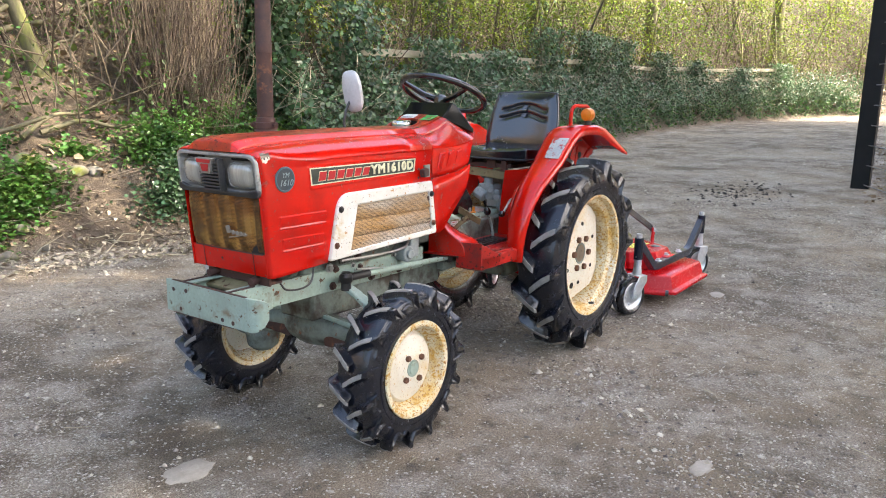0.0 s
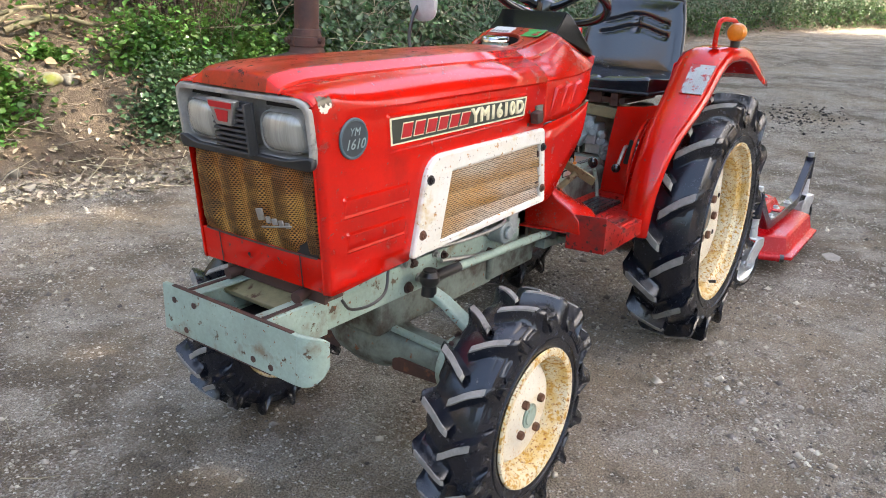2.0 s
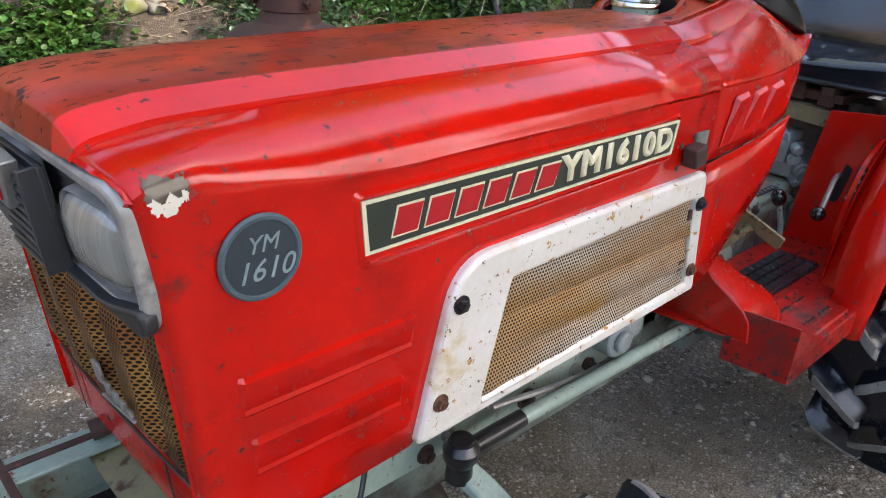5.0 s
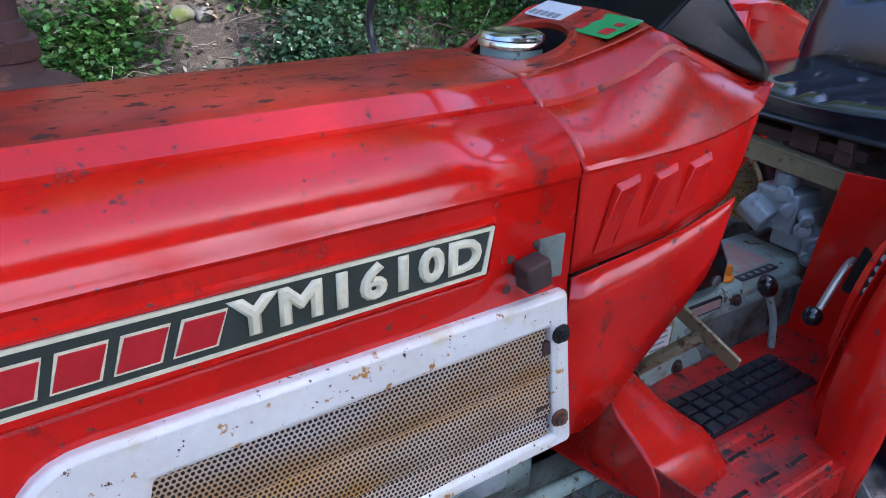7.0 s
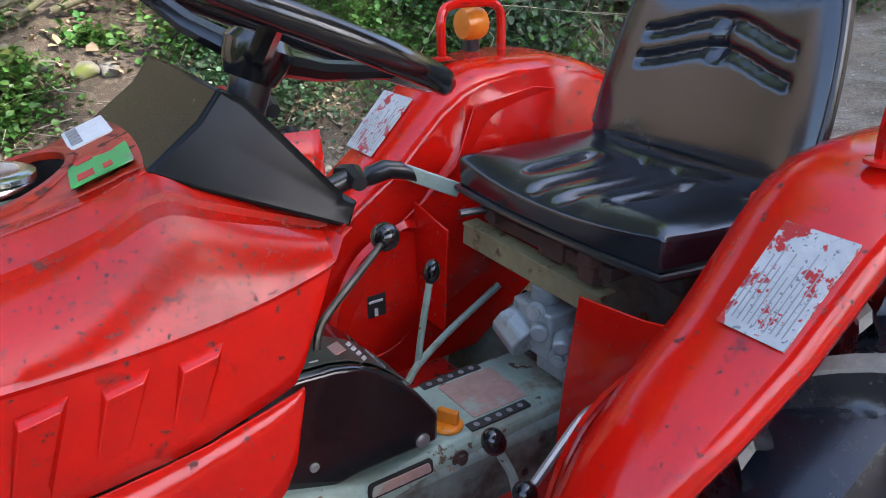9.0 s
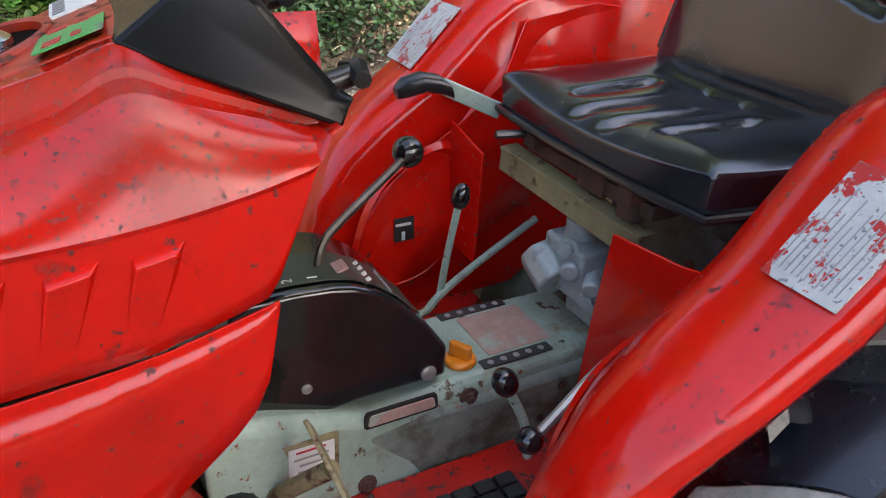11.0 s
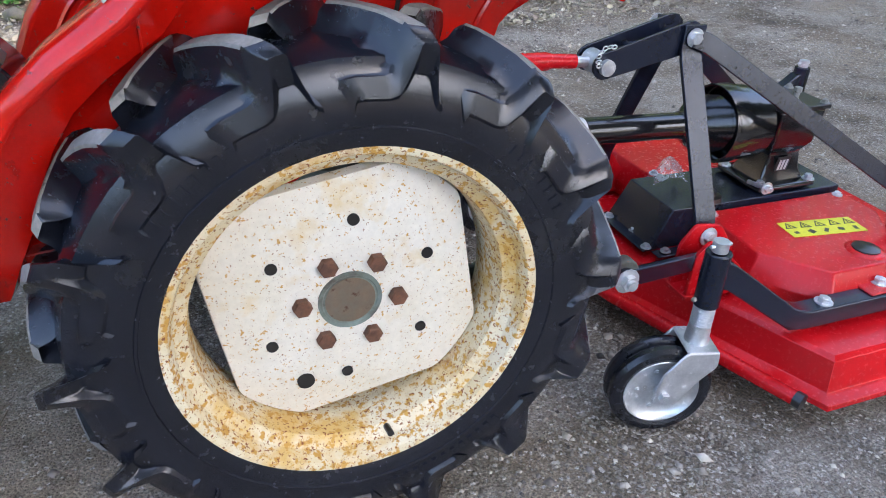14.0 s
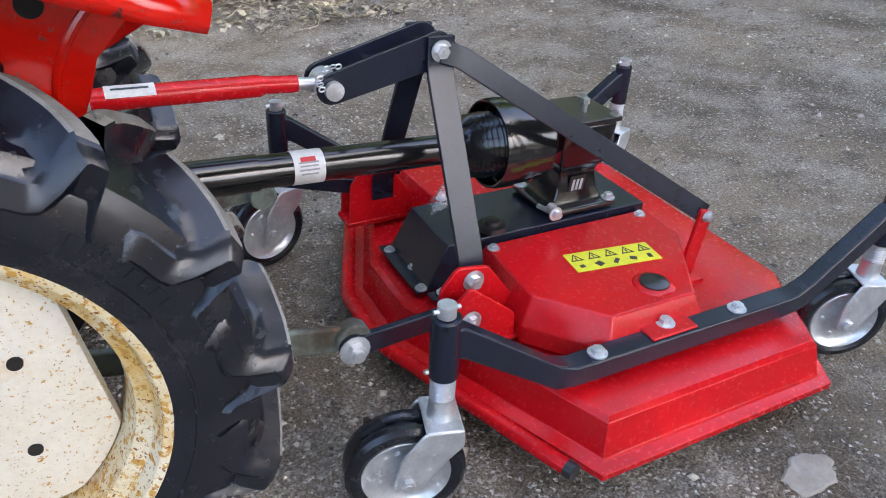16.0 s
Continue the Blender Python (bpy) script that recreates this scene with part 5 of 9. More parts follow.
lab = part("dial_strip", bm, INK, tunnel, "black strip with small white symbols")
for y0, st_ in ((0.059, lab2), (-0.0585, lab)):
    for k in range(5):
        bm = nb()
        lathe(bm, (0.282 + k * 0.019, y0, 0.656), (0, 0, 1), [(0, 0.0045), (0.0006, 0.0045)], 12)
        part("symbol", bm, GREY_INK, st_)
bm = nb()
rings(bm, [[(x, y, z) for x, z in [(0.576, 0.588), (0.640, 0.590), (0.636, 0.655), (0.574, 0.652)]] for y in (0.0895, 0.0945)])
lab = part("warning_label", bm, OCHRE, tunnel, "worn orange-framed warning label")
bm = nb()
rings(bm, [[(x, y, z) for x, z in [(0.581, 0.594), (0.635, 0.596), (0.632, 0.648), (0.580, 0.646)]] for y in (0.093, 0.0955)])
part("label_face", bm, PAPER, lab)
for k in range(5):
    bm = nb()
    box(bm, (0.607, 0.0957, 0.604 + k * 0.0095), (0.040 - 0.006 * (k % 3), 0.001, 0.0025))
    part("print", bm, RED_INK if k == 4 else GREY_INK, lab)
bm = nb()
lathe(bm, (0.392, 0.040, 0.655), (0, 0, 1), [(0, 0.021), (0.006, 0.021), (0.008, 0.018), (0.009, 0.002)], 24)
box(bm, (0.392, 0.040, 0.672), (0.010, 0.030, 0.020), rot(0, 0, 30))
part("oil_cap", bm, ORANGE, tractor, "orange plastic oil filler cap with a finger grip", bevel=0.002)
# black gear-lever cover
prof = [(0.428, 0.667), (0.427, 0.708), (0.455, 0.748), (0.487, 0.783), (0.512, 0.803), (0.540, 0.817), (0.565, 0.823), (0.605, 0.826), (0.652, 0.826), (0.672, 0.815), (0.694, 0.700), (0.640, 0.678), (0.600, 0.660), (0.541, 0.667)]
bm = nb()
rings(bm, [[(x, y, z) for x, z in prof] for y in (0.070, 0.062, -0.070, -0.076)])
cover = part("gear_cover", bm, BLACK_GLOSS, tractor, "black sheet cover over the gear levers", bevel=0.005)
for x, z, r in ((0.452, 0.678, 0.010), (0.60, 0.705, 0.006)):
    bm = nb()
    lathe(bm, (x, 0.0705, z), (0, 1, 0), [(0, r), (0.002, r), (0.004, r * 0.7), (0.004, 0.001)], 14)
    part("screw", bm, STEEL, cover)
# gear gate strip with its figures
gate = [(0.458, 0.752), (0.487, 0.783), (0.512, 0.803), (0.540, 0.817), (0.565, 0.823), (0.605, 0.826), (0.645, 0.826)]
bm = nb()
rings(bm, [[(x, 0.055, z + 0.002), (x, -0.010, z + 0.002), (x, -0.010, z + 0.0035), (x, 0.055, z + 0.0035)] for x, z in gate])
gs_ = part("gear_gate", bm, BADGE, cover, "dark gear gate plate")
for txt, x, z in (("3", 0.628, 0.8302), ("2", 0.602, 0.8300), ("1", 0.575, 0.8285)):
    lettering("figure", txt, 0.016, basis((x, 0.052, z - 0.0005), (-0.1, -1, 0), (1, -0.1, 0.02)), PAPER, gs_, 0.0005)
bm = nb()
box(bm, (0.548, 0.030, 0.8225), (0.024, 0.022, 0.002), rot(0, 14, 0))
part("red_mark", bm, PINK, gs_)
bm = nb()
for k in range(4):
    bm = nb()
    box(bm, (0.518, 0.048 - k * 0.013, 0.8100), (0.008, 0.006, 0.002), rot(0, 32, 0))
    part("white_mark", bm, PAPER, gs_)
    bm = nb()
    box(bm, (0.492, 0.048 - k * 0.013, 0.7912), (0.003, 0.010, 0.002), rot(0, 42, 0))
    part("white_mark", bm, GREY_INK, gs_)


def lever(pts, r, knob, kr, material=STEEL, label="steel lever with a black ball knob", kmat=None, stretch=1.0):
    bm = nb()
    tube(bm, curve(pts, 5), r, 8)
    lv = part("lever", bm, material, tractor, label)
    bm = nb()
    k = Vector(knob)
    d = (k - Vector(pts[-2])).normalized()
    lathe(bm, k - d * kr * stretch, d, [(kr * stretch * (1 - math.cos(a)), max(0.0008, kr * math.sin(a))) for a in [math.pi * i / 12 for i in range(13)]], 20)
    part("knob", bm, kmat or BLACK_GLOSS, lv)
    return lv


lever([(0.566, 0.022, 0.79), (0.564, 0.021, 0.825), (0.556, 0.016, 0.846), (0.535, 0.002, 0.858), (0.45, -0.050, 0.885), (0.422, -0.068, 0.894)], 0.0052, (0.412, -0.077, 0.898), 0.020, BRONZE, "dark steel gear lever with a black ball knob")
lever([(0.330, -0.135, 0.64), (0.322, -0.133, 0.70), (0.306, -0.131, 0.79)], 0.0055, (0.304, -0.131, 0.797), 0.0135, GREEN, "pale green lever with a black knob", None, 1.5)
bm = nb()
tube(bm, curve([(0.395, -0.08, 0.655), (0.37, -0.10, 0.642), (0.33, -0.13, 0.645), (0.25, -0.16, 0.665), (0.15, -0.16, 0.72)], 5), 0.006, 8)
part("linkage_rod", bm, GREEN, tractor)
lever([(0.335, 0.125, 0.545), (0.342, 0.120, 0.60), (0.366, 0.113, 0.655)], 0.0065, (0.370, 0.112, 0.666), 0.0165, GREEN, "pale green lever with a black knob", None, 1.25)
lever([(0.268, 0.185, 0.72), (0.30, 0.19, 0.715), (0.385, 0.208, 0.672)], 0.006, (0.399, 0.209, 0.667), 0.0155)
# park-brake style grip beside the seat
bm = nb()
bar(bm, (0.20, -0.205, 0.885), (0.285, -0.236, 0.925), 0.008, 0.024)
grip = part("side_lever", bm, GREEN, tractor, "flat green lever with a black rubber grip", bevel=0.002)
bm = nb()
lo = []
for p, w, h in (((0.272, -0.231, 0.918), 0.011, 0.013), ((0.285, -0.237, 0.926), 0.014, 0.016), ((0.31, -0.246, 0.930), 0.015, 0.016), ((0.335, -0.254, 0.922), 0.015, 0.015), ((0.347, -0.257, 0.914), 0.008, 0.009)):
    lo.append([Vector(p) + Vector((0.3 * math.sin(a) * h, w * math.cos(a), h * math.sin(a))) for a in [2 * math.pi * k / 12 for k in range(12)]])
rings(bm, lo)
part("grip", bm, BLACK, grip)
# clutch pedal
bm = nb()
tube(bm, curve([(0.66, 0.085, 0.575), (0.64, 0.12, 0.62), (0.607, 0.165, 0.675)], 5), 0.010, 10)
ped = part("pedal_arm", bm, OCHRE, tractor, "rusty ochre pedal arm")
bm = nb()
plate(bm, rounded([(-0.055, -0.017), (0.060, -0.017), (0.060, 0.017), (-0.055, 0.017)], 0.006), 0.005, basis((0.607, 0.172, 0.682), (-0.12, 0.90, -0.40), (0.35, 0.40, 0.85)))
part("pedal", bm, OCHRE, ped, bevel=0.001)
bm = nb()
lathe(bm, (0.70, 0.09, 0.585), (0, 1, 0), [(0, 0.035), (0.03, 0.035), (0.035, 0.02)], 16)
part("pedal_boot", bm, RUBBER, tractor)
# clutch housing behind the engine, below the cowl
bm = nb()
box(bm, (0.85, 0.0, 0.67), (0.18, 0.20, 0.36))
box(bm, (0.765, 0.0, 0.62), (0.05, 0.21, 0.26))
part("clutch_housing", bm, GREEN_DIRTY, tractor, "grimy green clutch housing below the cowl", bevel=0.012)
# hydraulic valve block
valve = nb()
box(valve, (0.185, 0.005, 0.735), (0.075, 0.085, 0.075))
box(valve, (0.175, 0.030, 0.705), (0.060, 0.060, 0.085))
vb = part("hydraulic_valve", valve, ALU, tractor, "grey cast hydraulic valve block", bevel=0.006, seg=3)
for a, b, rad, n in (((0.225, -0.045, 0.735), (0.225, 0.005, 0.71), 0.030, 8), ((0.19, 0.0, 0.77), (0.19, 0.0, 0.80), 0.022, 14), ((0.17, 0.05, 0.70), (0.20, 0.085, 0.685), 0.020, 14), ((0.17, 0.05, 0.67), (0.20, 0.08, 0.66), 0.016, 12), ((0.215, 0.02, 0.745), (0.235, 0.04, 0.745), 0.014, 12), ((0.205, 0.055, 0.740), (0.225, 0.075, 0.735), 0.013, 12)):
    bm = nb()
    cyl(bm, a, b, rad, n=n)
    part("valve_port", bm, ALU, vb, bevel=0.004, seg=2)
for p, d in (((0.233, -0.02, 0.725), (1, 0.4, 0)), ((0.218, 0.065, 0.715), (1, 0.6, 0)), ((0.224, 0.02, 0.77), (1, 0.4, 0.2)), ((0.20, 0.085, 0.685), (0.7, 0.7, -0.2)), ((0.2, 0.08, 0.66), (0.7, 0.7, -0.2)), ((0.19, 0.0, 0.80), (0, 0, 1))):
    bm = nb()
    hexbolt(bm, p, d, 0.010, 0.009)
    part("valve_bolt", bm, ALU, vb)

# ---------------------------------------------------------------- floor plates
for s in (1, -1):
    bm = nb()
    plate(bm, rounded([(0.20, s * 0.09), (0.84, s * 0.09), (0.80, s * 0.30), (0.785, s * 0.362), (0.515, s * 0.362), (0.49, s * 0.30), (0.20, s * 0.28)][::s], 0.004), 0.004, Matrix.Translation((0, 0, 0.541)))
    floor_p = part("floor_plate", bm, RED_WORN, tractor, "red steel floor plate, worn and dirty", bevel=0.001)
    bm = nb()
    box(bm, (0.655, s * 0.362, 0.521), (0.28, 0.004, 0.046))
    part("floor_skirt", bm, RED_WORN, floor_p, bevel=0.001)
    # raised front of the step
    bm = nb()
    lo = []
    for y, foot, line in ((0.102, 0.688, ((0.694, 0.565), (0.726, 0.632), (0.757, 0.698), (0.772, 0.735), (0.806, 0.74))),
                          (0.150, 0.684, ((0.689, 0.575), (0.712, 0.622), (0.745, 0.668), (0.772, 0.690), (0.806, 0.69))),
                          (0.200, 0.678, ((0.682, 0.580), (0.696, 0.610), (0.724, 0.632), (0.772, 0.640), (0.806, 0.64))),
                          (0.245, 0.670, ((0.673, 0.580), (0.684, 0.602), (0.710, 0.612), (0.772, 0.616), (0.806, 0.616))),
                          (0.264, 0.669, ((0.672, 0.572), (0.682, 0.592), (0.710, 0.602), (0.772, 0.605), (0.806, 0.605))),
                          (0.280, 0.668, ((0.671, 0.560), (0.680, 0.574), (0.710, 0.583), (0.772, 0.585), (0.806, 0.585))),
                          (0.287, 0.668, ((0.671, 0.548), (0.680, 0.549), (0.710, 0.550), (0.772, 0.550), (0.806, 0.550)))):
        lo.append([(foot, s * y, 0.5425)] + [(x, s * y, z) for x, z in line] + [(0.806, s * y, 0.5425)])
    rings(bm, lo)
    part("floor_hump", bm, RED_SPOTTED, floor_p, bevel=0.004, seg=2, angle=50)
    bm = nb()
    lo = [[(0.805, s * 0.245, 0.495), (0.800, s * 0.362, 0.500), (0.800, s * 0.362, 0.608), (0.805, s * 0.245, 0.600)], [(0.801, s * 0.245, 0.495), (0.796, s * 0.362, 0.500), (0.796, s * 0.362, 0.608), (0.801, s * 0.245, 0.600)]]
    rings(bm, lo)
    plate(bm, [(0.665, 0.545), (0.80, 0.605), (0.80, 0.50), (0.665, 0.50)], 0.004, Matrix.Translation((0, s * 0.362 - 0.002, 0)) @ SIDE)
    part("step_guard", bm, RED_WORN, floor_p, "worn red step guard plate", bevel=0.001)
    # rubber mat of square studs
    bm = nb()
    box(bm, (0.514, s * 0.186, 0.5465), (0.288, 0.090, 0.006))
    mat_ob = part("rubber_mat", bm, MAT_RUBBER, floor_p, "black rubber mat with square studs")
    for i in range(10):
        for j in range(4):
            bm = nb()
            c0 = Vector((0.3860 + i * 0.0286, s * (0.1530 + j * 0.0220), 0.549))
            lo = [[c0 + Vector((a * w, b * w * 0.76, h)) for a, b in ((-1, -1), (1, -1), (1, 1), (-1, 1))] for w, h in ((0.0126, 0), (0.0121, 0.006), (0.0104, 0.0075))]
            rings(bm, lo)
            part("stud", bm, MAT_RUBBER, mat_ob)
    # pressed slots in the step
    for j, y in enumerate((0.272, 0.322)):
        for i in range(3):
            bm = nb()
            xx = 0.565 + i * 0.066
            lathe_o = [(xx - 0.024, y - 0.006), (xx + 0.024, y - 0.006), (xx + 0.024, y + 0.006), (xx - 0.024, y + 0.006)]
            ro, ri = rounded(lathe_o, 0.006, 3), rounded([(xx + (a - xx) * 0.8, y + (b - y) * 0.55) for a, b in lathe_o], 0.004, 3)
            rings(bm, [[(a, s * b, h) for a, b in lp] for lp, h in ((ro, 0.5445), ([(xx + (a - xx) * 0.93, y + (b - y) * 0.8) for a, b in ro], 0.549), (ri, 0.549), (ri, 0.546))], True, False)
            part("step_slot", bm, RED_WORN, floor_p)
            bm = nb()
            plate(bm, ri if s > 0 else ri, 0.0012, Matrix.Diagonal((1, s, 1, 1)) @ Matrix.Translation((0, 0, 0.5452)))
            part("slot_hole", bm, DARK, floor_p)
    bm = nb()
    tube(bm, [(0.53, s * 0.248, 0.546), (0.78, s * 0.248, 0.546)], 0.006, 6)
    tube(bm, [(0.53, s * 0.346, 0.546), (0.79, s * 0.346, 0.546)], 0.006, 6)
    part("step_bead", bm, RED_WORN, floor_p)
    bm = nb()
    bar(bm, (0.80, s * 0.16, 0.49), (0.45, s * 0.16, 0.47), 0.03, 0.03)
    bar(bm, (0.70, s * 0.12, 0.48), (0.70, s * 0.36, 0.505), 0.03, 0.02)
    part("step_bracket", bm, GREEN_DIRTY, floor_p)

# ---------------------------------------------------------------- mudguards
ARC = [(0.520, 0.486), (0.516, 0.55), (0.506, 0.62), (0.490, 0.68), (0.462, 0.742), (0.418, 0.808), (0.360, 0.862), (0.281, 0.918), (0.195, 1.004), (0.150, 1.038), (0.100, 1.056), (0.030, 1.062), (-0.060, 1.062), (-0.130, 1.052), (-0.210, 1.022), (-0.290, 0.985), (-0.350, 0.957), (-0.405, 0.935)]
for s in (1, -1):
    bm = nb()
    lo = []
    n = len(ARC)
    for i, (x, z) in enumerate(ARC):
        a, b = Vector(ARC[max(i - 1, 0)]), Vector(ARC[min(i + 1, n - 1)])
        t = (b - a).normalized()
        nrm = Vector((t.y, -t.x))                 # towards the wheel
        if nrm.dot(Vector((0, 0.45)) - Vector((x, z))) < 0:
            nrm = -nrm
        yo = lerp(i, [(0, 0.376), (2, 0.384), (4, 0.398), (6, 0.425), (8, 0.440), (10, 0.448), (13, 0.452), (17, 0.456)])
        yi = lerp(i, [(0, 0.322), (2, 0.304), (5, 0.298), (7, 0.290), (9, 0.284), (17, 0.268)])
        crown = lerp(i, [(0, 0.006), (6, 0.010), (12, 0.012), (17, 0.010)])
        lip = lerp(i, [(0, 0.018), (4, 0.016), (8, 0.020), (12, 0.034), (14, 0.045), (17, 0.02)])
        wall = lerp(i, [(0, 0.02), (3, 0.12), (8, 0.20), (12, 0.24), (15, 0.18), (17, 0.03)])
        P = lambda y, d: (x + nrm.x * d, s * y, z + nrm.y * d)
        dr_ = lerp(i, [(0, 0.010), (6, 0.018), (9, 0.020), (12, 0.016), (17, 0.012)])
        ld = lerp(i, [(0, 0.04), (1, 0.065), (2, 0.088), (7, 0.095), (9, 0.070), (12, 0.036), (17, 0.022)])
        yk = lerp(i, [(0, 0.350), (5, 0.336), (9, 0.326), (17, 0.315)])
        lo.append([P(0.254, ld + wall), P(0.258, ld + wall * 0.6), P(0.264, ld + 0.016), P(0.270, ld + 0.004), P(yi - 0.006, ld - 0.004), P(yi - 0.002, dr_ + 0.008), P(yi, dr_), P(yi * 0.5 + yk * 0.5, dr_ * 0.4), P(yk, 0.002), P(yo - 0.014, 0.001), P(yo - 0.006, crown * 0.8), P(yo, crown + 0.006), P(yo + 0.002, crown + lip * 0.6), P(yo + 0.001, crown + lip)])
    rings(bm, lo, False, False)
    guard = part("mudguard", bm, RED, tractor, "red mudguard, scuffed, over the rear wheel", solid=0.004, angle=50)
    bm = nb()
    wallp = [(0.505, 0.545), (0.498, 0.62), (0.478, 0.69), (0.448, 0.755), (0.40, 0.82), (0.345, 0.865), (0.27, 0.91), (0.19, 0.97), (0.13, 1.0), (0.0, 1.02), (-0.12, 1.0), (-0.12, 0.72), (0.12, 0.545)]
    wallp = [(x * 0.875, 0.452 + (z - 0.452) * 0.875) if x > 0.15 else (x, z) for x, z in wallp]
    plate(bm, wallp, 0.003, side(s * 0.264 - 0.0015))
    part("guard_wall", bm, RED, guard, "red inner wall of the mudguard", bevel=0.001)
    for poly in ([(0.43, 0.60), (0.41, 0.72), (0.36, 0.80), (0.25, 0.84), (0.20, 0.76), (0.24, 0.64), (0.32, 0.585)],):
        bm = nb()
        po = rounded(poly, 0.05, 5)
        pi = [(0.325 + (a - 0.325) * 0.86, 0.71 + (b - 0.71) * 0.86) for a, b in po]
        y1 = s * 0.2625
        rings(bm, [[(a, y1, b) for a, b in po], [(0.5 * (a + c_), y1 - s * 0.011, 0.5 * (b + d_)) for (a, b), (c_, d_) in zip(po, pi)], [(a, y1 - s * 0.002, b) for a, b in pi]], True, False)
        part("pressed_ring", bm, RED, guard, angle=60)
    bm = nb()
    lathe(bm, (-0.231, s * 0.2705, 0.905), (0, s, 0), [(0, 0.016), (0.0045, 0.016)], 18)
    part("guard_hole", bm, DARK, guard)
    # separate pressed panel closing the tail of the guard
    bm = nb()
    tail = [(-0.150, 0.72), (-0.112, 0.78), (-0.122, 0.86), (-0.145, 0.925), (-0.195, 0.968), (-0.290, 0.978), (-0.400, 0.938), (-0.392, 0.920), (-0.335, 0.882), (-0.292, 0.835), (-0.277, 0.79), (-0.262, 0.755)]
    plate(bm, tail, 0.004, side(s * 0.270 - 0.002))
    tp = part("tail_panel", bm, RED, guard, "pressed red tail panel with a round hole", bevel=0.001)
    for pts in ([(-0.172, 0.775), (-0.180, 0.86), (-0.205, 0.950)], [(-0.236, 0.775), (-0.248, 0.83), (-0.285, 0.890), (-0.345, 0.935)]):
        bm = nb()
        tube(bm, curve([(x, s * 0.271, z) for x, z in pts], 5), 0.0065, 8)
        part("pressed_bead", bm, RED, tp)
    bm = nb()
    tube(bm, curve([(x + 0.004, s * 0.270, z + 0.002) for x, z in tail[1:6]], 4), 0.0035, 6)
    part("seam", bm, DARK, tp)
    # sticker on the sloping front of the guard
    q = [Vector((0.281, s * 0.346, 0.9195)), Vector((0.281, s * (0.418 if s > 0 else 0.432), 0.9195)), Vector((0.195, s * (0.424 if s > 0 else 0.440), 1.0055)), Vector((0.195, s * 0.348, 1.0055))]
    bm = nb()
    nn = Vector((0.7, 0, 0.7))
    rings(bm, [[p + nn * 0.0015 for p in q], [p + nn * 0.0045 for p in q]])
    stk = part("sticker", bm, STICKER, guard, "torn white instruction sticker with red showing through")
    bm = nb()
    for k in range(11):
        u0, u1 = 0.08, 0.55 + 0.33 * ((k * 7) % 5) / 5
        v = 0.06 + k * 0.082
        a = [q[0].lerp(q[3], u).lerp(q[1].lerp(q[2], u), w) for u, w in ((u0, v), (u1, v), (u1, v + 0.018), (u0, v + 0.018))]
        lb = nb()
        rings(lb, [[p + nn * 0.0040 for p in a], [p + nn * 0.0049 for p in a]])
        part("print_line", lb, GREY_INK, stk)
    # rail and flasher on top
    bm = nb()
    tube(bm, curve([(0.110, s * 0.385, 1.058), (0.112, s * 0.385, 1.10), (0.108, s * 0.388, 1.135), (0.085, s * 0.392, 1.150), (0.02, s * 0.400, 1.150), (-0.015, s * 0.404, 1.146), (-0.035, s * 0.406, 1.125), (-0.038, s * 0.406, 1.06)], 6), 0.0085, 10)
    lathe(bm, (0.110, s * 0.385, 1.060), (0, 0, 1), [(0, 0.018), (0.004, 0.018), (0.006, 0.010)], 16)
    part("guard_rail", bm, RED, guard, "red tubular hand rail")
    bm = nb()
    fc = Vector((0.018, s * 0.425, 1.078))
    cyl(bm, fc - Vector((0, 0, 0.014)), fc + Vector((0, 0, 0.012)), 0.016, n=14)
    fl = part("flasher_base", bm, BLACK, guard)
    bm = nb()
    fc.z += 0.033
    lathe(bm, fc + Vector((-0.026, 0, 0)), (1, 0, 0), [(0.0, 0.010), (0.004, 0.026), (0.014, 0.030), (0.022, 0.031), (0.030, 0.031), (0.038, 0.030), (0.048, 0.026), (0.052, 0.010)], 28)
    part("flasher", bm, ORANGE, guard, "round amber flasher")
    # inner front panel, with the slotted quadrant
    bm = nb()
    poly = [(s * 0.10, 0.545), (s * 0.295, 0.545), (s * 0.295, 0.875), (s * 0.232, 0.860), (s * 0.128, 0.848), (s * 0.112, 0.72), (s * 0.104, 0.62)]
    if s < 0:
        poly = [(-0.175, 0.655), (-0.262, 0.655), (-0.262, 0.86), (-0.165, 0.84)]
    plate(bm, poly if s > 0 else poly[::-1], 0.004, frontal(0.248))
    pnl = part("quadrant_panel", bm, RED, tractor, "red upright panel with a slotted quadrant", bevel=0.001)
    if s > 0:
        bm = nb()
        plate(bm, rounded([(0.172, 0.655), (0.192, 0.655), (0.206, 0.735), (0.190, 0.745)], 0.008), 0.002, frontal(0.2515))
        part("slot", bm, DARK, pnl)
        bm = nb()
        plate(bm, rounded([(0.203, 0.660), (0.222, 0.660), (0.236, 0.748), (0.216, 0.748)], 0.002), 0.002, frontal(0.2515))
        sc = part("scale_strip", bm, INK, pnl, "black scale strip with round symbols")
        for k in range(4):
            bm = nb()
            lathe(bm, (0.2535, 0.2135 + k * 0.0035, 0.672 + k * 0.021), (1, 0, 0), [(0, 0.0068), (0.0008, 0.0068)], 12)
            part("symbol", bm, PAPER, sc)
bm = nb()
box(bm, (0.332, -0.258, 0.693), (0.034, 0.003, 0.040))
lab = part("black_label", bm, INK, tractor, "small black label with an arrow")
bm = nb()
box(bm, (0.335, -0.2545, 0.683), (0.006, 0.002, 0.014))
part("print", bm, PAPER, lab)
bm = nb()
box(bm, (0.335, -0.2545, 0.703), (0.026, 0.002, 0.004))
part("print", bm, PAPER, lab)

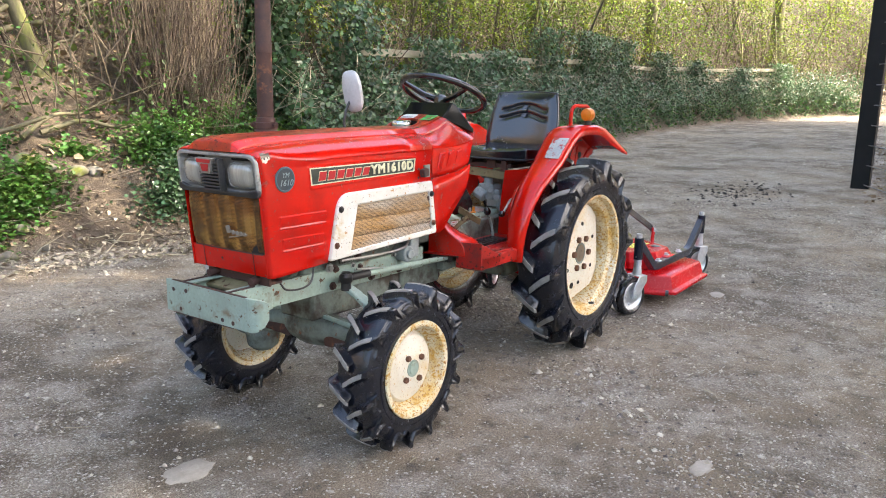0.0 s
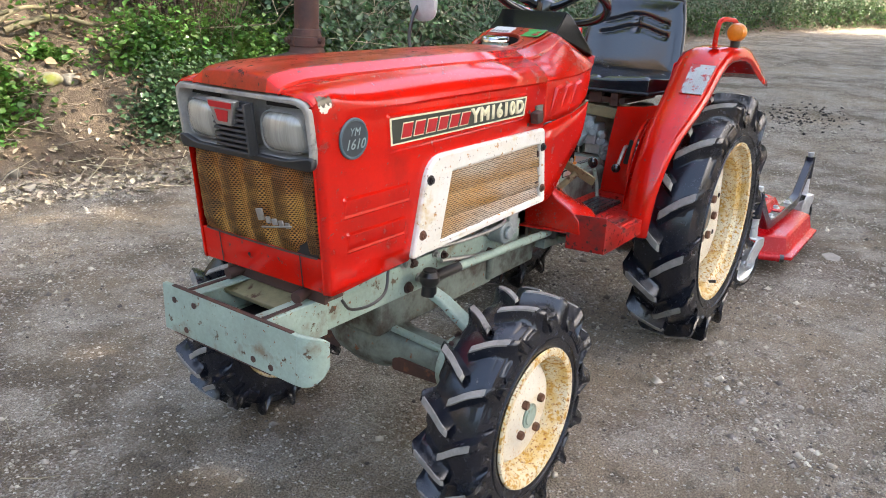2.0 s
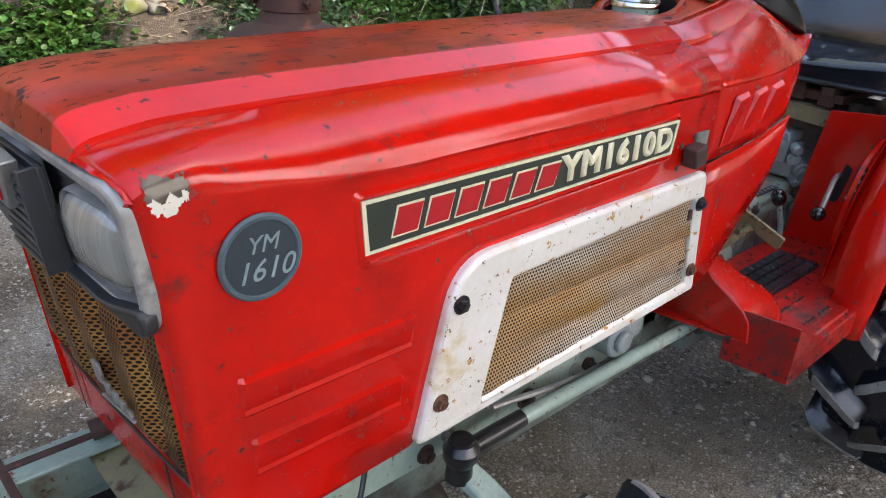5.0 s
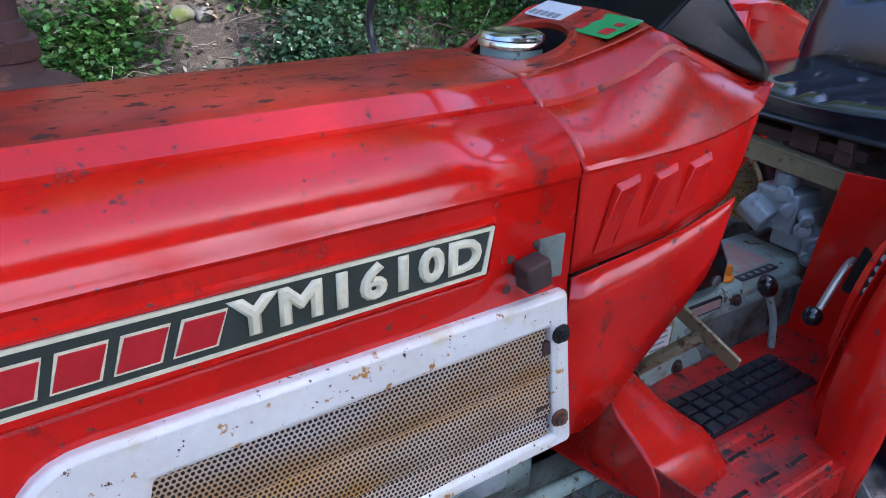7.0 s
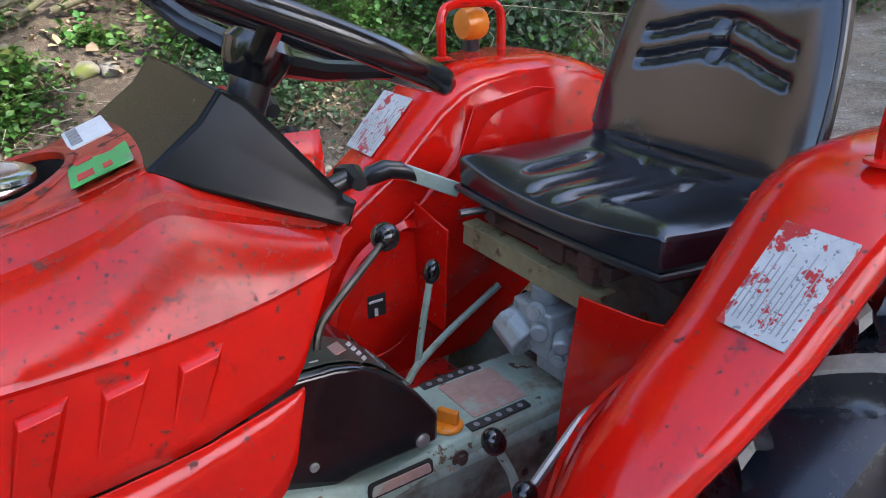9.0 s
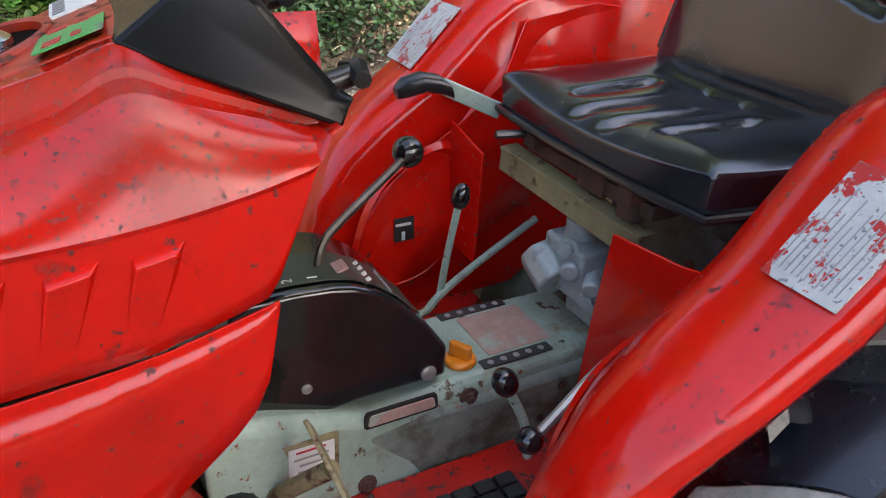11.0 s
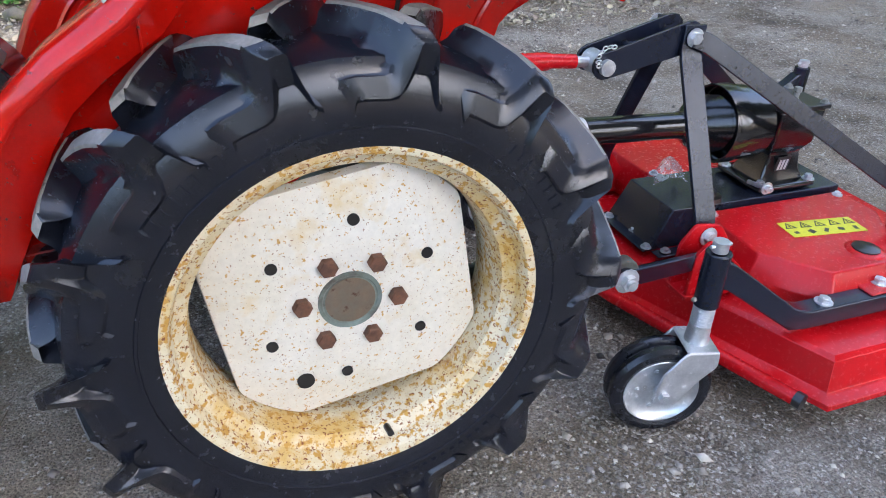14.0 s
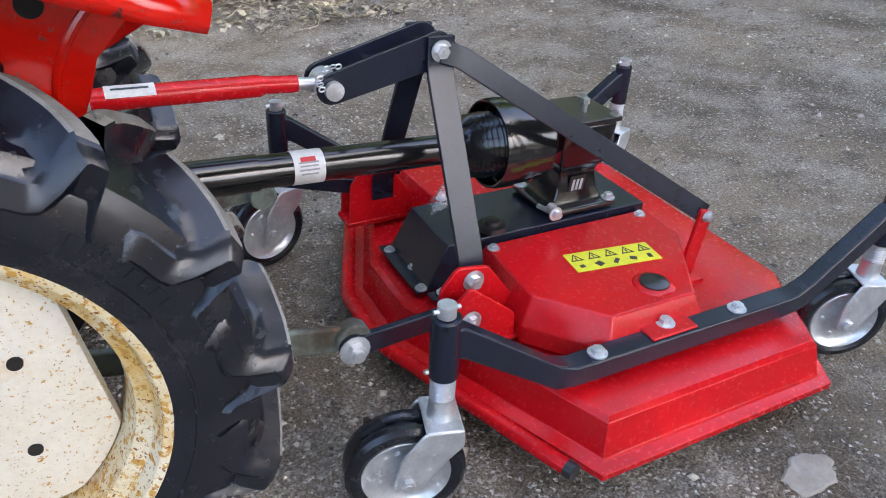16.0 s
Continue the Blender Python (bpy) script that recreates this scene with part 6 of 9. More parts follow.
# ---------------------------------------------------------------- seat
bm = nb()
bar(bm, (0.225, -0.155, 0.835), (0.205, 0.125, 0.815), 0.006, 0.036)
bar(bm, (0.215, -0.155, 0.851), (0.195, 0.125, 0.831), 0.030, 0.005)
part("seat_support", bm, OCHRE, tractor, "rusty ochre seat support angle", bevel=0.001)
bm = nb()
box(bm, (0.05, 0.0, 0.862), (0.30, 0.26, 0.020))
box(bm, (0.10, 0.10, 0.878), (0.24, 0.025, 0.020))
box(bm, (0.10, -0.10, 0.878), (0.24, 0.025, 0.020))
box(bm, (0.19, 0.02, 0.868), (0.03, 0.05, 0.04))
box(bm, (0.20, 0.095, 0.865), (0.02, 0.03, 0.045))
part("seat_slide", bm, RUSTY, tractor, "rusty seat slide", bevel=0.002)
bm = nb()
cyl(bm, (0.02, 0.11, 0.80), (0.02, -0.11, 0.80), 0.022, n=14)
box(bm, (0.05, 0.14, 0.83), (0.10, 0.06, 0.03))
box(bm, (-0.02, 0.0, 0.74), (0.14, 0.22, 0.16))
part("lift_housing", bm, GREEN_DIRTY, tractor, bevel=0.008)
bm = nb()
tube(bm, [(0.26, -0.12, 0.885), (0.22, -0.11, 0.885), (0.17, -0.10, 0.88)], 0.006, 8)
part("seat_catch", bm, BLACK, tractor)


def pillow(bm, u_pts, top, under, nu=14, nv=16):
    """A cushion over a grid: top(u, v) and under(u, v) with u, v in -1..1."""
    g = [[bm.verts.new(top(-1 + 2 * i / nu, -1 + 2 * j / nv)) for j in range(nv + 1)] for i in range(nu + 1)]
    h = [[bm.verts.new(under(-1 + 2 * i / nu, -1 + 2 * j / nv)) for j in range(nv + 1)] for i in range(nu + 1)]
    for i in range(nu):
        for j in range(nv):
            bm.faces.new((g[i][j], g[i + 1][j], g[i + 1][j + 1], g[i][j + 1]))
            bm.faces.new((h[i][j], h[i][j + 1], h[i + 1][j + 1], h[i + 1][j]))
    for i in range(nu):
        bm.faces.new((g[i][0], h[i][0], h[i + 1][0], g[i + 1][0]))
        bm.faces.new((g[i + 1][nv], h[i + 1][nv], h[i][nv], g[i][nv]))
    for j in range(nv):
        bm.faces.new((g[0][j], g[0][j + 1], h[0][j + 1], h[0][j]))
        bm.faces.new((g[nu][j + 1], g[nu][j], h[nu][j], h[nu][j + 1]))


def squircle(u, v, k=0.30):
    """Rounds the corners of the square -1..1."""
    return u * math.sqrt(1 - k * v * v / 2), v * math.sqrt(1 - k * u * u / 2)


def seat_top(u, v):
    a, b = squircle(u, v)
    e = (max(abs(u), abs(v))) ** 8
    x = 0.055 + 0.170 * a
    y = 0.012 + 0.222 * b
    z = 0.948 + 0.016 * v * v - 0.020 * e - 0.004 * math.cos(u * 2)
    if -0.55 < u < 0.95:
        for g in (-0.42, -0.14, 0.14, 0.42):
            ln = 0.75 if abs(g) < 0.3 else 0.5
            z -= 0.015 * math.exp(-((v - g * (1 - 0.10 * u)) / 0.040) ** 2) * max(0.0, 1 - ((u - 0.25) / ln) ** 4)
        z -= 0.008 * math.exp(-((u + 0.42) / 0.08) ** 2) * max(0, 1 - (v / 0.6) ** 4)
    return (x, y, z + 0.010 * (u > 0.6) * (1 - e) * 0)


bm = nb()
pillow(bm, None, seat_top, lambda u, v: (0.055 + 0.166 * squircle(u, v)[0], 0.012 + 0.218 * squircle(u, v)[1], 0.888), 44, 60)
seat = part("seat_cushion", bm, VINYL, tractor, "black vinyl seat cushion with pressed flutes", bevel=0.012, angle=60)
bm = nb()
pts = []
for k in range(41):
    a = 2 * math.pi * k / 40
    u, v = math.cos(a), math.sin(a)
    m_ = max(abs(u), abs(v))
    q = squircle(u / m_, v / m_)
    pts.append((0.055 + 0.171 * q[0], 0.012 + 0.223 * q[1], 0.896))
tube(bm, pts, 0.0055, 8)
part("piping", bm, BLACK, seat)


def back_pt(u, v, d):
    """u up, v across, d forward."""
    a, b = squircle(u, v, 0.22)
    up = 0.150 * (a + 1)
    lean = -0.115 - 0.26 * up
    return (lean + d + 0.030 * v * v, 0.010 + b * (0.212 - 0.018 * (a + 1)), 0.925 + up * 0.96)


def back_front(u, v):
    e = max(abs(u), abs(v)) ** 8
    d = 0.042 - 0.022 * e
    for uu, g in ((0.50, 1), (0.20, 1)):
        bend = uu + 0.10 * math.cos(v * 4.2) - 0.05
        d -= 0.012 * math.exp(-((u - bend) / 0.05) ** 2) * (1 if abs(v) < 0.72 else 0)
    d -= 0.012 * math.exp(-(v / 0.05) ** 2) * (1 if 0.12 < u < 0.55 else 0)
    return back_pt(u, v, d)


bm = nb()
pillow(bm, None, back_front, lambda u, v: back_pt(u, v, -0.008), 40, 44)
backrest = part("seat_backrest", bm, VINYL, tractor, "black vinyl backrest with pressed folds", bevel=0.007, angle=60)
bm = nb()
tube(bm, [back_pt(max(-1, min(1, uu)), vv, 0.016) for uu, vv in [(-0.8 + 0.1 * k, 1.0) for k in range(19)] + [(1.0, 1 - 0.1 * k) for k in range(21)] + [(1.0 - 0.1 * k, -1.0) for k in range(19)]], 0.0055, 8)
part("piping", bm, BLACK, backrest)
# key tag hanging behind the cowl
bm = nb()
box(bm, (0.545, -0.125, 0.975), (0.004, 0.022, 0.042), rot(0, 0, 20))
tag = part("key_tag", bm, BLACK, tractor, "small black key tag hanging from the dash", bevel=0.002)
bm = nb()
box(bm, (0.5475, -0.125, 0.975), (0.003, 0.014, 0.032), rot(0, 0, 20))
part("tag_label", bm, PAPER, tag)
# lower links at the back
for s in (1, -1):
    bm = nb()
    bar(bm, (-0.16, s * 0.21, 0.34), (-0.60, s * 0.30, 0.325), 0.014, 0.05)
    lathe(bm, (-0.605, s * 0.285, 0.325), (0, 1, 0), [(0, 0.032), (0.03, 0.032)], 18)
    part("lower_link", bm, GREEN_DIRTY, tractor, "grey-green lower link arm", bevel=0.004)
    bm = nb()
    tube(bm, [(-0.10, s * 0.19, 0.80), (-0.22, s * 0.215, 0.70), (-0.36, s * 0.245, 0.345)], [0.014, 0.016, 0.012], 10)
    bar(bm, (0.0, s * 0.16, 0.80), (-0.20, s * 0.20, 0.74), 0.02, 0.04)
    part("lift_rod", bm, GREEN_DIRTY, tractor)
bm = nb()
box(bm, (-0.19, 0, 0.56), (0.10, 0.16, 0.26))
box(bm, (-0.25, 0, 0.665), (0.06, 0.07, 0.06))
part("top_link_bracket", bm, GREEN_DIRTY, tractor, bevel=0.006)


# ---------------------------------------------------------------- mower behind the tractor
mower = thing("finishing_mower", (-1.25, -0.04, 0), "new red finishing mower with black frame behind the tractor", "mower")
YC = -0.045


def inset(poly, d):
    """The polygon moved inwards by d (poly counter-clockwise or clockwise, convex)."""
    c = sum((Vector(p) for p in poly), Vector((0, 0))) / len(poly)
    out = []
    n = len(poly)
    for i in range(n):
        p, a, b = Vector(poly[i]), Vector(poly[i - 1]), Vector(poly[(i + 1) % n])
        e1, e2 = (p - a).normalized(), (b - p).normalized()
        n1, n2 = Vector((-e1.y, e1.x)), Vector((-e2.y, e2.x))
        if n1.dot(c - p) < 0:
            n1 = -n1
        if n2.dot(c - p) < 0:
            n2 = -n2
        bis = (n1 + n2).normalized()
        q = p + bis * d / max(0.3, bis.dot(n1))
        out.append((q.x, q.y))
    return out


DECK = [(-0.775, -0.15), (-0.775, 0.06), (-0.985, 0.575), (-1.60, 0.572), (-1.76, 0.30), (-1.76, -0.39), (-1.60, -0.662), (-0.985, -0.665)]
bm = nb()
rings(bm, [[(x, y, z) for x, y in inset(DECK, d)] for d, z in ((0.0, 0.068), (0.0, 0.082), (0.022, 0.086), (0.028, 0.090), (0.045, 0.160), (0.055, 0.168), (0.30, 0.190))], True, False)
vs = [bm.verts.new((x, y, 0.190)) for x, y in inset(DECK, 0.30)]
bm.faces.new(vs)
deck = part("deck", bm, RED_NEW, mower, "bright red pressed-steel mower deck with dusty edge", bevel=0.003, solid=0.003)
bm = nb()
tube(bm, [(-0.935, 0.530, 0.082), (-0.768, 0.075, 0.082), (-0.760, 0.04, 0.082), (-0.760, -0.13, 0.082), (-0.768, -0.165, 0.082), (-0.955, -0.63, 0.082)], 0.017, 12)
part("front_tube", bm, RED_NEW, deck, "red bumper tube round the front of the deck")
bm = nb()
cyl(bm, (-0.935, 0.530, 0.082), (-0.941, 0.547, 0.082), 0.0185, n=14)
part("tube_plug", bm, BLACK, deck)
# belt covers, one each side of the middle
for s in (1, -1):
    Y = lambda y: (y if s > 0 else 2 * YC - y)
    poly = [(-1.01, 0.062), (-1.00, 0.270), (-1.105, 0.392), (-1.318, 0.392), (-1.455, 0.190), (-1.455, 0.062)]
    low = [(-0.985, 0.062), (-0.975, 0.285), (-1.090, 0.425), (-1.335, 0.425), (-1.485, 0.195), (-1.485, 0.062)]
    bm = nb()
    rings(bm, [[(x, Y(y), 0.182) for x, y in low], [(x + 0.004, Y(y), 0.225) for x, y in low], [(x, Y(y), 0.283) for x, y in poly]])
    cov = part("belt_cover", bm, RED_NEW, mower, "red sheet-metal belt cover", bevel=0.004)
    for x, y in ((-1.02, 0.082), (-1.43, 0.082)):
        bolt(cov, (x, Y(y), 0.283), (0, 0, 1), 0.009, 0.007)
    bm = nb()
    lathe(bm, (-1.258, Y(0.335), 0.282), (0, 0, 1), [(0, 0.046), (0.004, 0.042), (0.006, 0.034)], 28)
    part("spindle_boss", bm, RED_NEW, cov)
    bm = nb()
    lathe(bm, (-1.258, Y(0.335), 0.286), (0, 0, 1), [(0, 0.032), (0.005, 0.031), (0.009, 0.022), (0.010, 0.002)], 24)
    part("rubber_plug", bm, BLACK, cov)
    # yellow pictogram sticker
    if s < 0:
        continue
    bm = nb()
    m = basis((-1.245, Y(0.215), 0.2835), (-0.98, 0.12 * s, 0), (-0.12, -s, 0)) if s > 0 else basis((-1.245, Y(0.215), 0.2835), (0.98, 0.12, 0), (-0.12, 1, 0))
    plate(bm, rounded([(-0.105, -0.036), (0.105, -0.036), (0.105, 0.036), (-0.105, 0.036)], 0.003), 0.0012, m)
    stk = part("warning_sticker", bm, YELLOW, cov, "yellow warning sticker with a row of black triangles")
    for k in range(5):
        bm = nb()
        cx = -0.084 + k * 0.042
        o = [(cx - 0.016, 0.004), (cx + 0.016, 0.004), (cx, 0.031)]
        i_ = [(cx - 0.011, 0.0072), (cx + 0.011, 0.0072), (cx, 0.0255)]
        rings(bm, [[m @ Vector((x, y, h)) for x, y in lp] for lp, h in ((o, 0.001), (o, 0.0018), (i_, 0.0018), (i_, 0.001))], True, False)
        box(bm, m @ Vector((cx, 0.014, 0.0015)), (0.003, 0.009, 0.0006))
        part("triangle", bm, INK, stk)
        bm = nb()
        box(bm, m @ Vector((cx, -0.017, 0.0015)), (0.012 + 0.004 * (k % 3), 0.010 + 0.006 * (k % 2), 0.0006), rot(0, 0, 20 * k))
        part("pictogram", bm, INK, stk)
# centre channel in black
bm = nb()
rings(bm, [[(-0.872, YC - 0.105, 0.188), (-0.872, YC + 0.098, 0.188), (-1.47, YC + 0.098, 0.188), (-1.47, YC - 0.105, 0.188)], [(-0.925, YC - 0.100, 0.292), (-0.925, YC + 0.092, 0.292), (-1.47, YC + 0.092, 0.292), (-1.47, YC - 0.100, 0.292)]])
box(bm, (-0.862, YC - 0.005, 0.192), (0.030, 0.215, 0.006))
plate(bm, [(-0.87, 0.06), (-1.45, 0.06), (-1.45, 0.095), (-0.87, 0.095)], 0.004, Matrix.Translation((0, 0, 0.188)))
chan = part("centre_channel", bm, BLACK_SATIN, mower, "black steel centre channel on the deck", bevel=0.004)
for x, y in ((-0.864, 0.045), (-0.864, -0.13), (-0.90, 0.078), (-0.885, -0.04)):
    bolt(chan, (x, y, 0.195), (0, 0, 1), 0.009, 0.007)
bm = nb()
lathe(bm, (-1.05, 0.02, 0.295), (0, 0, 1), [(0, 0.034), (0.012, 0.032), (0.014, 0.020), (0.022, 0.018), (0.024, 0.002)], 24)
part("spring_cap", bm, BLACK, chan)
# gearbox
bm = nb()
box(bm, (-1.29, YC, 0.305), (0.19, 0.17, 0.016))
lo = [[(-1.29 + a * w, YC + b * d, z) for a, b in ((-1, -1), (1, -1), (1, 1), (-1, 1))] for w, d, z in ((0.075, 0.062, 0.31), (0.060, 0.050, 0.34), (0.050, 0.046, 0.39), (0.066, 0.064, 0.42), (0.072, 0.070, 0.50), (0.072, 0.070, 0.512))]
rings(bm, lo)
cyl(bm, (-1.24, YC, 0.478), (-1.17, YC, 0.480), 0.055, n=24)
gbx = part("mower_gearbox", bm, BLACK_GLOSS, mower, "glossy black cast gearbox", bevel=0.006)
bm = nb()
box(bm, (-1.29, YC, 0.519), (0.158, 0.152, 0.012))
part("gearbox_lid", bm, BLACK, gbx, bevel=0.002)
for a, b in ((-1, -1), (1, -1), (1, 1), (-1, 1)):
    bolt(gbx, (-1.29 + a * 0.066, YC + b * 0.063, 0.525), (0, 0, 1), 0.008, 0.007, STEEL)
    bolt(gbx, (-1.29 + a * 0.082, YC + b * 0.070, 0.313), (0, 0, 1), 0.011, 0.011)
bm = nb()
cyl(bm, (-1.30, YC + 0.02, 0.525), (-1.30, YC + 0.02, 0.545), 0.007, n=10)
lathe(bm, (-1.30, YC + 0.02, 0.545), (0, 0, 1), [(0, 0.011), (0.012, 0.010), (0.013, 0.002)], 6)
part("breather", bm, STEEL, gbx)
bm = nb()
box(bm, (-1.285, YC + 0.0515, 0.358), (0.042, 0.003, 0.044), rot(-8, 0, 0))
gl = part("gearbox_label", bm, INK, gbx, "small black label with white bars")
bm = nb()
for k in range(3):
    box(bm, (-1.296 + k * 0.011, YC + 0.0535, 0.357), (0.006, 0.002, 0.030), rot(-8, 0, 0))
part("bars", bm, PAPER, gl)
bm = nb()
tube(bm, [(-1.175, YC + 0.06, 0.325), (-1.19, YC + 0.13, 0.330)], 0.006, 10)
hexbolt(bm, (-1.185, YC + 0.115, 0.330), (0, 1, 0), 0.011, 0.010)
part("tension_bolt", bm, ZINC, gbx)
# shaft guard cone and drive shaft
ax = Vector((-1, 0, -0.045)).normalized()
c0 = Vector((-0.965, YC + 0.015, 0.485))
bm = nb()
prof = [(-0.02, 0.034), (0.0, 0.036), (0.012, 0.052), (0.022, 0.060)]
for k in range(6):
    prof += [(0.026 + k * 0.013, 0.063 + k * 0.0012), (0.033 + k * 0.013, 0.069 + k * 0.0012)]
prof += [(0.108, 0.070)]
lathe(bm, c0, ax, prof, 36)
part("shaft_bellows", bm, BLACK_GLOSS, mower, "ribbed black plastic shaft cone")
bm = nb()
lathe(bm, c0 + ax * 0.082, ax, [(0.0, 0.092), (0.0, 0.096), (0.010, 0.098), (0.042, 0.098), (0.044, 0.095), (0.085, 0.093), (0.087, 0.090), (0.125, 0.088), (0.125, 0.02)], 40, False)
part("shaft_guard", bm, BLACK_GLOSS, mower, "glossy black plastic guard cup", solid=0.003)
bm = nb()
s0 = Vector((-0.36, YC + 0.030, 0.515))
lathe(bm, s0, c0 - s0, [(0.0, 0.036), (0.18, 0.036), (0.182, 0.0325), ((c0 - s0).length, 0.0325)], 28)
shaft = part("drive_shaft", bm, BLACK_GLOSS, mower, "black tubular drive shaft cover")
dsh = (c0 - s0).normalized()
bm = nb()
lathe(bm, s0 + dsh * 0.245, dsh, [(0.0, 0.0333), (0.062, 0.0333)], 28, False)
lab = part("shaft_label", bm, PAPER, shaft, "white warning label wrapped round the shaft")
sd = Vector((0.05, 0.72, 0.69)).normalized()
for k, (w, h) in enumerate(((0.030, 0.010), (0.040, 0.003), (0.036, 0.003), (0.040, 0.003), (0.034, 0.003))):
    bm = nb()
    a = 0.55 - k * 0.26
    nrm = (Vector((0, math.cos(a) * 0.75, math.sin(a) * 0.75 + 0.35))).normalized()
    p = s0 + dsh * 0.276 + nrm * 0.0336
    box(bm, p, (w, h, 0.0012), basis((0, 0, 0), dsh, nrm.cross(dsh)).to_3x3())
    part("print", bm, RED_INK if k == 0 else GREY_INK, lab)
# top link
bm = nb()
tube(bm, [(-0.24, -0.035, 0.676), (-0.30, -0.035, 0.675), (-0.56, -0.035, 0.668), (-0.575, -0.035, 0.668), (-0.632, -0.035, 0.664)], [0.016, 0.020, 0.020, 0.016, 0.016], 18)
tl = part("top_link", bm, RED_NEW, mower, "bright red tubular top link")
bm = nb()
tube(bm, [(-0.63, -0.035, 0.664), (-0.675, -0.035, 0.660)], [0.012, 0.012], 14)
lathe(bm, (-0.688, -0.060, 0.659), (0, 1, 0), [(0, 0.026), (0.05, 0.026)], 22)
part("link_end", bm, ZINC, tl, "zinc-plated link end")
bm = nb()
arc = [radians(20 + 12 * k) for k in range(8)]
rings(bm, [[(x, -0.035 + r * math.cos(a), z + r * math.sin(a)) for a in arc] for x, z, r in ((-0.305, 0.6748, 0.0203), (-0.305, 0.6748, 0.0212), (-0.385, 0.6728, 0.0212), (-0.385, 0.6728, 0.0203))], False, False)
link_label = part("link_label", bm, PAPER, tl, "white label with a blue line of print")
bm = nb()
rings(bm, [[(x, -0.035 + r * math.cos(a), z + r * math.sin(a)) for a in arc[3:5]] for x, z, r in ((-0.315, 0.6746, 0.0216), (-0.375, 0.6730, 0.0216))], False, False)
part("print", bm, BADGE_BLUE, link_label)
# hitch arm, a channel from the link pin to the apex
A, Bp = Vector((-0.688, 0, 0.659)), Vector((-0.902, 0, 0.713))
for y in (0.0, -0.072):
    bm = nb()
    d = (Bp - A).normalized()
    up = Vector((-d.z, 0, d.x)) * -1
    poly = []
    for k in range(9):
        a = math.pi / 2 + math.pi * k / 8
        q = A + d * 0.030 * math.cos(a) + up * 0.030 * math.sin(a)
        poly.append((q.x, q.z))
    for k in range(9):
        a = -math.pi / 2 + math.pi * k / 8
        q = Bp + d * 0.034 * math.cos(a) + up * 0.036 * math.sin(a)
        poly.append((q.x, q.z))
    plate(bm, poly, 0.008, side(y - 0.004))
    part("hitch_plate", bm, BLACK_SATIN, mower, bevel=0.0015)
for q in (A.lerp(Bp, 0.42), A.lerp(Bp, 0.9)):
    bm = nb()
    cyl(bm, (q.x, 0.0, q.z + 0.006), (q.x, -0.072, q.z + 0.006), 0.009, n=12)
    part("spacer", bm, BLACK_SATIN, mower)
bm = nb()
cyl(bm, (A.x, 0.018, A.z), (A.x, -0.095, A.z), 0.0125, n=16)
lathe(bm, (A.x, 0.006, A.z), (0, 1, 0), [(0, 0.018), (0.012, 0.018), (0.013, 0.012)], 18)
pin = part("hitch_pin", bm, ZINC, mower, "zinc hitch pin with a chain clip")
for k in range(7):
    bm = nb()
    a = -0.6 + k * 0.42
    p = Vector((A.x + 0.002 + 0.030 * math.cos(a) * 0.9, 0.016 + 0.002 * (k % 2), A.z + 0.022 + 0.026 * math.sin(a)))
    lo = []
    for i in range(10):
        b = 2 * math.pi * i / 10
        cc = p + Vector((math.cos(b) * 0.006, 0.004 * math.sin(b) * (1 if k % 2 else 0.2), math.sin(b) * 0.0045))
        lo.append(cc)
    tube(bm, lo + [lo[0]], 0.0016, 6)
    part("chain_ring", bm, ZINC, pin)
for y, d in ((0.012, 1), (-0.084, -1)):
    bolt(mower, (Bp.x, y * 1.5, Bp.z + 0.002), (0, d, 0), 0.014, 0.010)


def strap(name, pts, w, t, nrm_hint, label=""):
    """A flat bar bent through the points; w across, t thick."""
    pts = [Vector(p) for p in pts]
    lo = []
    for i, p in enumerate(pts):
        d = (pts[min(i + 1, len(pts) - 1)] - pts[max(i - 1, 0)]).normalized()
        nr = Vector(nrm_hint)
        nr = (nr - d * nr.dot(d)).normalized()
        c = d.cross(nr)
        lo.append([p + c * w / 2 + nr * t / 2, p - c * w / 2 + nr * t / 2, p - c * w / 2 - nr * t / 2, p + c * w / 2 - nr * t / 2])
    bm = nb()
    rings(bm, lo)
    return part(name, bm, BLACK_SATIN, mower, label, bevel=0.0015)


